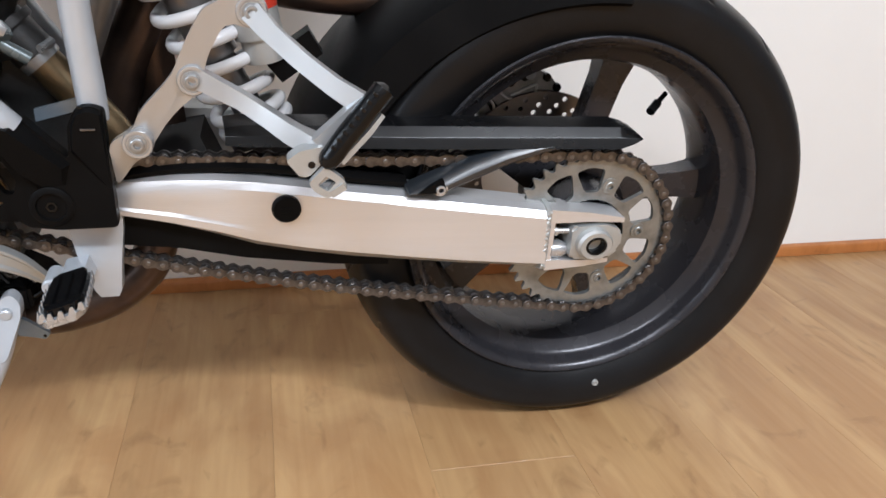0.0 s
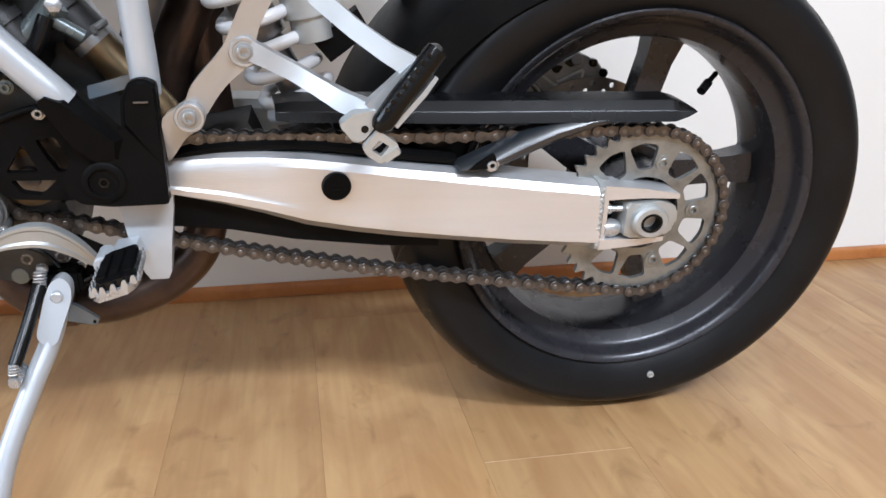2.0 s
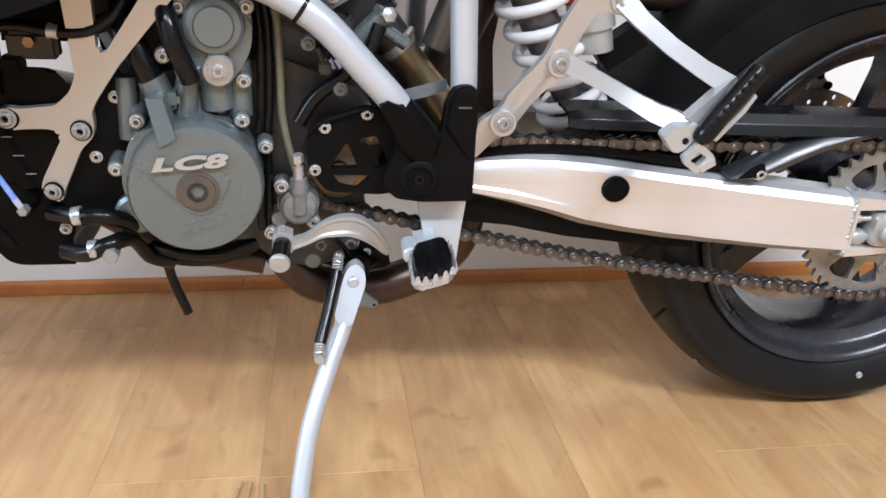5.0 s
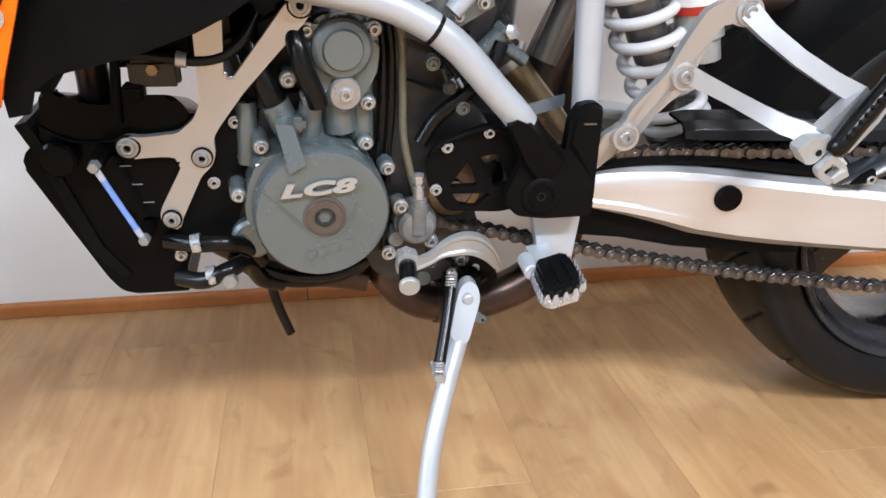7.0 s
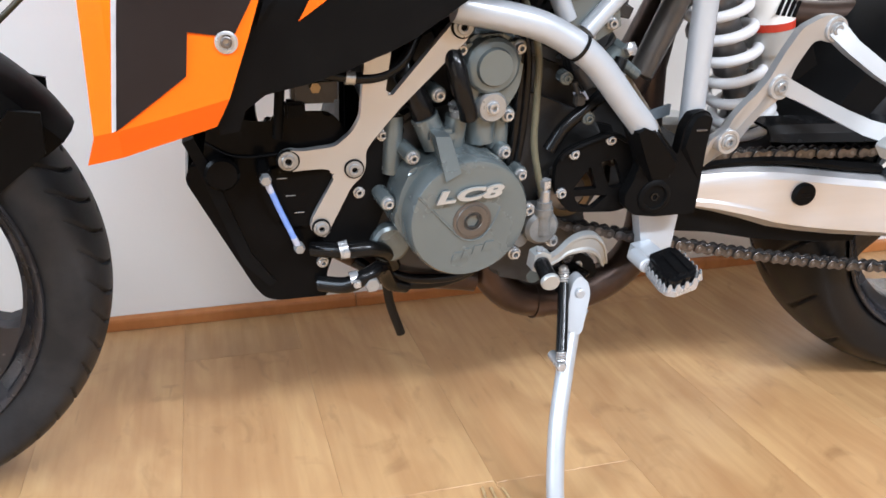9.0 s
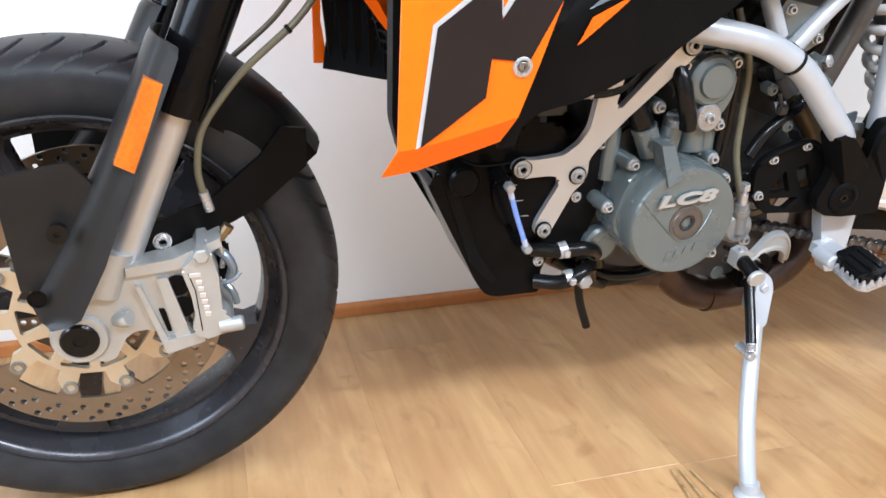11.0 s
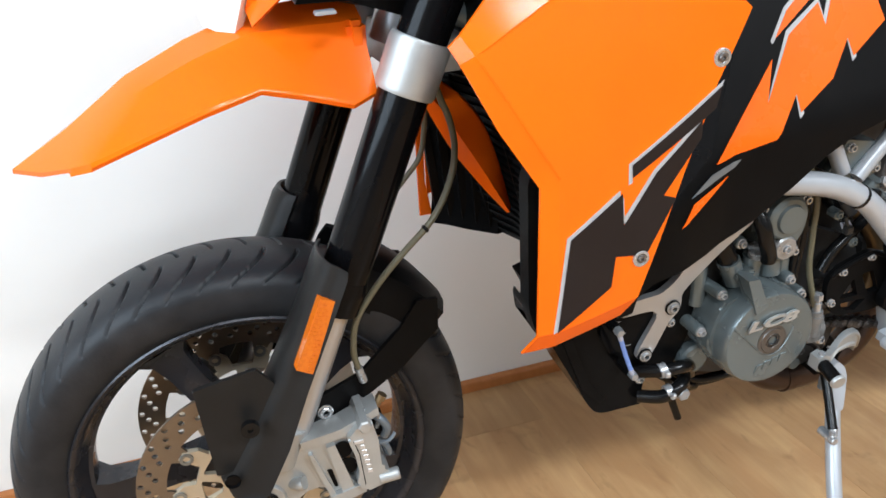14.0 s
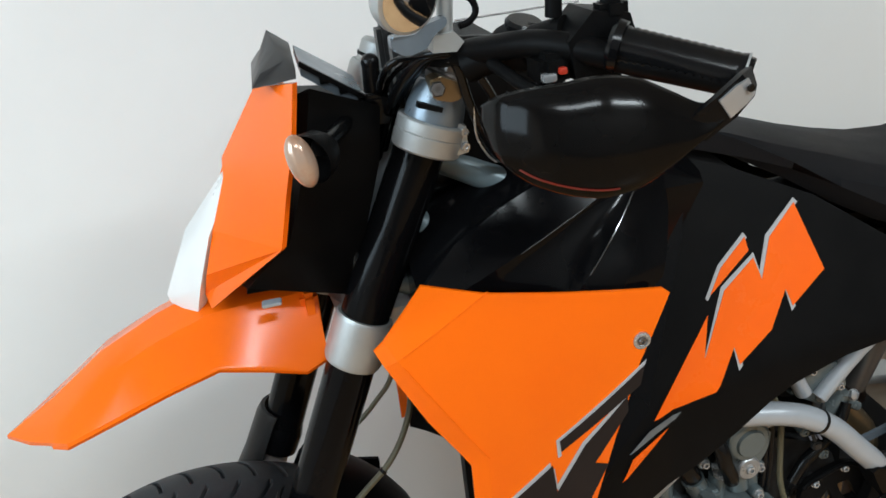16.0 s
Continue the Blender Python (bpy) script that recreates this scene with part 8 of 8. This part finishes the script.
part("dash_knob", merged(hose([(-1.228, -0.058, 1.085), (-1.226, -0.059, 1.114)], 0.0095, 14), ball((-1.226, -0.059, 1.116), 0.0100), bevelled(box(-1.250, -1.212, -0.078, -0.038, 1.052, 1.084), 0.004)), M_RUBBER, dash)
for k in range(2):
    part("dash_button", box(-1.282 + 0.018 * k, -1.273 + 0.018 * k, -0.0735, -0.069, 1.104 - 0.013 * k, 1.112 - 0.013 * k, 0.001), M_RUBBER, dash)
NUDGE = Vector((-0.012, 0, -0.012))
bars = part("handlebar", hose([(-1.165, 0.0, 1.135), (-1.165, -0.06, 1.135), (-1.155, -0.13, 1.138), (-1.125, -0.20, 1.150), (-1.085, -0.26, 1.158), (-1.02, -0.315, 1.140), (-0.965, -0.355, 1.124)], 0.012, 18), M_PLASTIC, bike, "black handlebar with grips and levers")
part("far_bar", hose([(-1.165, 0.0, 1.135), (-1.165, 0.06, 1.135), (-1.155, 0.13, 1.138), (-1.125, 0.22, 1.150), (-1.085, 0.28, 1.158), (-0.985, 0.40, 1.130)], 0.012, 14), M_PLASTIC, bars)
for v in (-0.055, 0.055):
    part("bar_clamp", bevelled(box(-1.190, -1.140, v - 0.018, v + 0.018, 1.06, 1.150), 0.006), M_ENGINE_DARK, bars, "dark bar clamp")
NUDGE = Vector((0, 0, 0))
GRIP_A, GRIP_B = Vector((-1.048, -0.298, 1.142)), Vector((-0.975, -0.350, 1.1165))
part("grip", sweep([GRIP_A.lerp(GRIP_B, k / 28) for k in range(29)], [0.0170 + 0.0008 * (k % 2) for k in range(29)], 22), M_RUBBER, bars, "black ribbed rubber grip")
part("grip_flange", sweep([GRIP_A.lerp(GRIP_B, s) for s in (-0.09, -0.05, 0.02)], [0.019, 0.022, 0.021], 28), M_RUBBER, bars)
part("bar_end", sweep([GRIP_A.lerp(GRIP_B, s) for s in (1.0, 1.05, 1.06, 1.12)], [0.0175, 0.0185, 0.0165, 0.0160], 24), M_RUBBER, bars, "black bar end weight")
part("bar_end_ring", sweep([GRIP_A.lerp(GRIP_B, s) for s in (1.055, 1.075)], 0.0188, 28), M_ALU_CAST, bars)
part("switchgear", bevelled(loft([[(-1.083, v, 1.117), (-1.088, v, 1.150), (-1.066, v, 1.172), (-1.034, v, 1.166), (-1.026, v, 1.138), (-1.045, v, 1.114)] for v in (-0.232, -0.288)]), 0.009, 3), M_PLASTIC, bars, "black switchgear housing")
part("switch_nub", bevelled(box(-1.058, -1.034, -0.290, -0.262, 1.160, 1.181), 0.006, 2), M_PLASTIC, bars)
part("switch_stalk", hose([(-1.085, -0.245, 1.165), (-1.083, -0.246, 1.200)], 0.0075, 12), M_PLASTIC, bars)
part("switch_button", box(-1.098, -1.091, -0.291, -0.284, 1.125, 1.131, 0.002), M_RED, bars, "red switch button")
part("switch_rim", box(-1.112, -1.100, -0.290, -0.280, 1.120, 1.127, 0.002), M_STEEL, bars)
part("switch_block", bevelled(box(-1.112, -1.086, -0.286, -0.240, 1.112, 1.142), 0.006, 2), M_PLASTIC, bars)
part("clutch_perch", merged(turned([(0, -0.024), (0.014, -0.024), (0.020, -0.020), (0.0225, -0.012), (0.0225, 0.012), (0.020, 0.020), (0.014, 0.024), (0, 0.024)], (-1.105, -0.205, 1.136), (0.45, -0.85, 0.1), 32), hose([(-1.150, -0.180, 1.122), (-1.125, -0.196, 1.132), (-1.100, -0.222, 1.140), (-1.075, -0.252, 1.150)], 0.0165, 18)), M_PLASTIC, bars, "black clutch perch")
part("perch_cap", turned([(0, 0.018), (0.017, 0.018), (0.018, 0.023), (0.0155, 0.026), (0, 0.026)], (-1.105, -0.205, 1.136), (0.2, -0.3, 1.0), 28), M_RUBBER, bars)
part("banjo_bolt", merged(hose([(-1.164, -0.165, 1.127), (-1.142, -0.166, 1.119), (-1.121, -0.168, 1.110)], 0.0032, 10), turned([(0, 0), (0.005, 0), (0.005, 0.008), (0, 0.008)], (-1.146, -0.170, 1.120), (0.9, -0.2, -0.35), 6)), M_STEEL, bars, "steel line fitting")
part("clutch_lever", hose([(-1.135, -0.215, 1.128), (-1.115, -0.280, 1.112), (-1.075, -0.335, 1.104), (-1.030, -0.362, 1.100)], 0.0060, 12), M_PLASTIC, bars, "black clutch lever")


# hand guard: black shell with red pinstripe
HG_TOP = smooth_path([(-1.178, -0.335, 1.122), (-1.168, -0.352, 1.131), (-1.148, -0.366, 1.136), (-1.122, -0.374, 1.1375), (-1.096, -0.377, 1.139), (-1.066, -0.376, 1.133), (-1.043, -0.375, 1.121), (-1.016, -0.376, 1.106), (-0.998, -0.378, 1.108)], 6)
HG_LOW = smooth_path([(-1.180, -0.338, 1.112), (-1.174, -0.356, 1.088), (-1.156, -0.372, 1.070), (-1.131, -0.384, 1.059), (-1.104, -0.390, 1.053), (-1.077, -0.391, 1.055), (-1.049, -0.390, 1.067), (-1.020, -0.388, 1.084), (-1.000, -0.386, 1.096)], 6)


def guard_ring(s):
    """Section of the shell at s from 0 (front) to 1 (bar end): bulged outwards, its rims rolled in."""
    i = min(len(HG_TOP) - 1, int(round(s * (len(HG_TOP) - 1))))
    hi, lo = Vector(HG_TOP[i]), Vector(HG_LOW[i])
    bulge = 0.16 * (hi - lo).length
    ring = [lo.lerp(hi, f) + Vector((0, -bulge * b, 0)) for f, b in ((-0.03, -0.45), (0.0, 0.0), (0.10, 0.45), (0.26, 0.82), (0.45, 1.0), (0.64, 0.95), (0.80, 0.72), (0.93, 0.30), (1.0, -0.10), (1.0, -0.6))]
    return [tuple(q) for q in ring] + [tuple(q + Vector((0, 0.004, 0))) for q in reversed(ring)]


hgd = part("hand_guard", loft([guard_ring(k / 40) for k in range(41)]), M_SHELL, bike, "glossy black hand guard with a red pinstripe", 50)
part("pinstripe", sweep([Vector(guard_ring(k / 40)[2]) + Vector((0, -0.0004, -0.001)) for k in range(8, 23)], 0.0008, 6), M_STRIPE, hgd, "thin dark red pinstripe")
part("guard_bracket", bar_between([(-1.026, -0.383, 1.090, 0.0115, 0.003), (-1.002, -0.384, 1.105, 0.0120, 0.003), (-0.986, -0.382, 1.1165, 0.0105, 0.003), (-0.976, -0.372, 1.120, 0.0080, 0.003)]), M_GLOSS, hgd, "black metal guard bracket")
part("bracket_face", bar_between([(-1.006, -0.3875, 1.1030, 0.0088, 0.0015), (-0.992, -0.3870, 1.1120, 0.0085, 0.0015), (-0.983, -0.3845, 1.1165, 0.0070, 0.0015)]), M_HANGER, hgd, "grey inset face")
# black disc on the bracket face, for the dark of an uncut hole
part("bracket_hole_shade", turned([(0, 0), (0.003, 0), (0.003, 0.002), (0, 0.002)], (-0.986, -0.3885, 1.1160), (0.1, -1, 0), 10), M_RUBBER, hgd)
# mirror on its stalk
MIRROR, FACING = (-1.203, -0.205, 1.192), (0.40, -1.15, -0.30)
mir = part("mirror", turned([(0, 0.006), (0.0270, 0.006), (0.0300, 0.004), (0.0312, -0.003), (0.0300, -0.012), (0.0240, -0.023), (0.0140, -0.030), (0, -0.032)], MIRROR, FACING, 40), M_ALU_CAST, bike, "round silver handlebar mirror")
part("mirror_glass", turned([(0, 0.0068), (0.0265, 0.0064)], MIRROR, FACING, 40), M_MIRROR, mir, "mirror glass")
part("mirror_bracket", plate(rounded([(-1.2204, 1.161), (-1.2201, 1.1495), (-1.2073, 1.1416), (-1.1886, 1.1465), (-1.1795, 1.1580), (-1.1676, 1.1640), (-1.1676, 1.1720), (-1.1860, 1.1680), (-1.1980, 1.1600)], 0.003), -0.198, -0.180, 0.002, 2), M_BLUESTEEL, mir, "bluish grey clamp bracket")
part("mirror_stalk", merged(sweep([(-1.1690, -0.178, 1.140), (-1.1655, -0.178, 1.165), (-1.1600, -0.178, 1.215)], [0.0085, 0.0075, 0.0075], 20), bevelled(loft([[(-1.182, v, 1.140), (-1.180, v, 1.155), (-1.160, v, 1.156), (-1.152, v, 1.146), (-1.160, v, 1.138)] for v in (-0.190, -0.165)]), 0.003, 2)), M_ALU_CAST, mir, "silver mirror stalk")
part("far_lever", hose([(-1.124, -0.05, 1.175), (-1.108, -0.05, 1.163), (-1.104, -0.05, 1.150), (-1.112, -0.05, 1.140), (-1.124, -0.05, 1.137)], 0.0038, 10), M_PLASTIC, bars)
part("thin_cable", hose([(-1.095, 0.1, 1.1195), (-1.0456, 0.1, 1.1191), (-0.959, 0.1, 1.1192), (-0.93, 0.1, 1.119)], 0.0013, 8), M_STEEL_DARK, bars)

# cables round the steering head
for k, (r, pts) in enumerate((
        (0.0068, [(-1.222, -0.02, 1.010), (-1.211, -0.05, 1.0546), (-1.2082, -0.08, 1.0754), (-1.196, -0.11, 1.1024), (-1.1786, -0.14, 1.1278), (-1.1601, -0.16, 1.1401), (-1.130, -0.19, 1.142), (-1.110, -0.21, 1.138)]),
        (0.0058, [(-1.230, -0.02, 1.000), (-1.218, -0.06, 1.052), (-1.2145, -0.09, 1.0760), (-1.202, -0.12, 1.105), (-1.184, -0.145, 1.1285), (-1.160, -0.17, 1.134), (-1.128, -0.195, 1.132), (-1.105, -0.215, 1.130)]),
        (0.0036, [(-1.222, -0.03, 1.030), (-1.2218, -0.06, 1.0733), (-1.2226, -0.09, 1.0984), (-1.2175, -0.12, 1.1187), (-1.2048, -0.13, 1.1278), (-1.1862, -0.16, 1.1341), (-1.165, -0.18, 1.138)]),
        (0.0030, [(-1.226, -0.03, 1.030), (-1.2165, -0.065, 1.080), (-1.2130, -0.095, 1.102), (-1.2040, -0.12, 1.118), (-1.188, -0.14, 1.130), (-1.170, -0.16, 1.136)]),
        (0.0052, [(-1.160, -0.165, 1.130), (-1.1528, -0.16, 1.1113), (-1.1459, -0.15, 1.0846), (-1.1349, -0.14, 1.0537), (-1.116, -0.12, 1.0145), (-1.09, -0.09, 0.985)]),
        (0.0045, [(-1.150, -0.175, 1.130), (-1.135, -0.17, 1.105), (-1.122, -0.16, 1.080), (-1.112, -0.145, 1.050), (-1.100, -0.12, 1.015), (-1.08, -0.09, 0.985)]),
        (0.0058, [(-1.285, -0.085, 0.86), (-1.272, -0.075, 0.93), (-1.252, -0.06, 1.00), (-1.232, -0.05, 1.06)]),
        (0.0058, [(-1.275, -0.055, 0.78), (-1.285, -0.070, 0.85), (-1.270, -0.06, 0.91)]))):
    part("cable", hose(pts, r, 14), M_RUBBER, bars, "black control cable" if k == 0 else "")
part("bare_cable", hose([(-1.143, -0.15, 1.085), (-1.1407, -0.15, 1.0706), (-1.1381, -0.14, 1.0405), (-1.1267, -0.13, 1.016), (-1.115, -0.12, 1.002)], 0.0012, 8), M_STEEL, bars, "thin bare steel cable")
part("lock_cover", bevelled(loft([[(u, v, w) for u, w in ((-1.175, 1.035), (-1.165, 1.120), (-1.085, 1.122), (-1.045, 1.060), (-1.050, 0.985), (-1.150, 0.985))] for v in (-0.075, 0.075)]), 0.012, 3), M_PLASTIC, bars, "dark cover round the steering lock")
part("frame_bracket", bevelled(loft([[(u, v, w) for u, w in ((-1.1202, 1.0603), (-1.1024, 1.0816), (-1.0812, 1.0624), (-1.1012, 1.0433))] for v in (-0.150, -0.140)]), 0.002), M_ENGINE_DARK, bars, "grey ribbed bracket")
parts("bracket_rib", [bar_between([(-1.1130 + 0.007 * k, -0.1515, 1.0620 - 0.005 * k, 0.0012, 0.002), (-1.1020 + 0.007 * k, -0.1515, 1.0750 - 0.005 * k, 0.0012, 0.002)]) for k in range(3)], M_RUBBER, bars)
# head tubes in the darkened paint that holds their shade
part("frame_head_tube", hose([(-1.195, -0.058, 1.016), (-1.145, -0.068, 0.988), (-1.07, -0.08, 0.945)], 0.0165, 18), M_HEADTUBE_SHADED, frame_ob)
part("frame_head_tube", hose([(-1.225, -0.055, 0.945), (-1.170, -0.065, 0.905), (-1.09, -0.075, 0.85)], 0.0165, 18), M_HEADTUBE_SHADED, frame_ob)
part("frame_head_tube", hose([(-1.25, -0.05, 0.865), (-1.19, -0.06, 0.842), (-1.09, -0.07, 0.80)], 0.0165, 18), M_HEADTUBE_SHADED, frame_ob)
AS_DRAWN = False

# ---- small things on the floor ----
for x0, y0, x1, y1 in ((-0.809, -0.185, -0.836, -0.360), (-0.798, -0.188, -0.810, -0.366), (-0.784, -0.193, -0.774, -0.362)):
    r = 0.0022
    thing("bamboo_stick", sweep([(x0, y0, r), ((x0 + x1) / 2 + 0.001, (y0 + y1) / 2, r + 0.0002), (x1, y1, r)], r, 8), M_STICK, "thin brown wooden stick lying on the floor", "stick", "sticks on the floor")
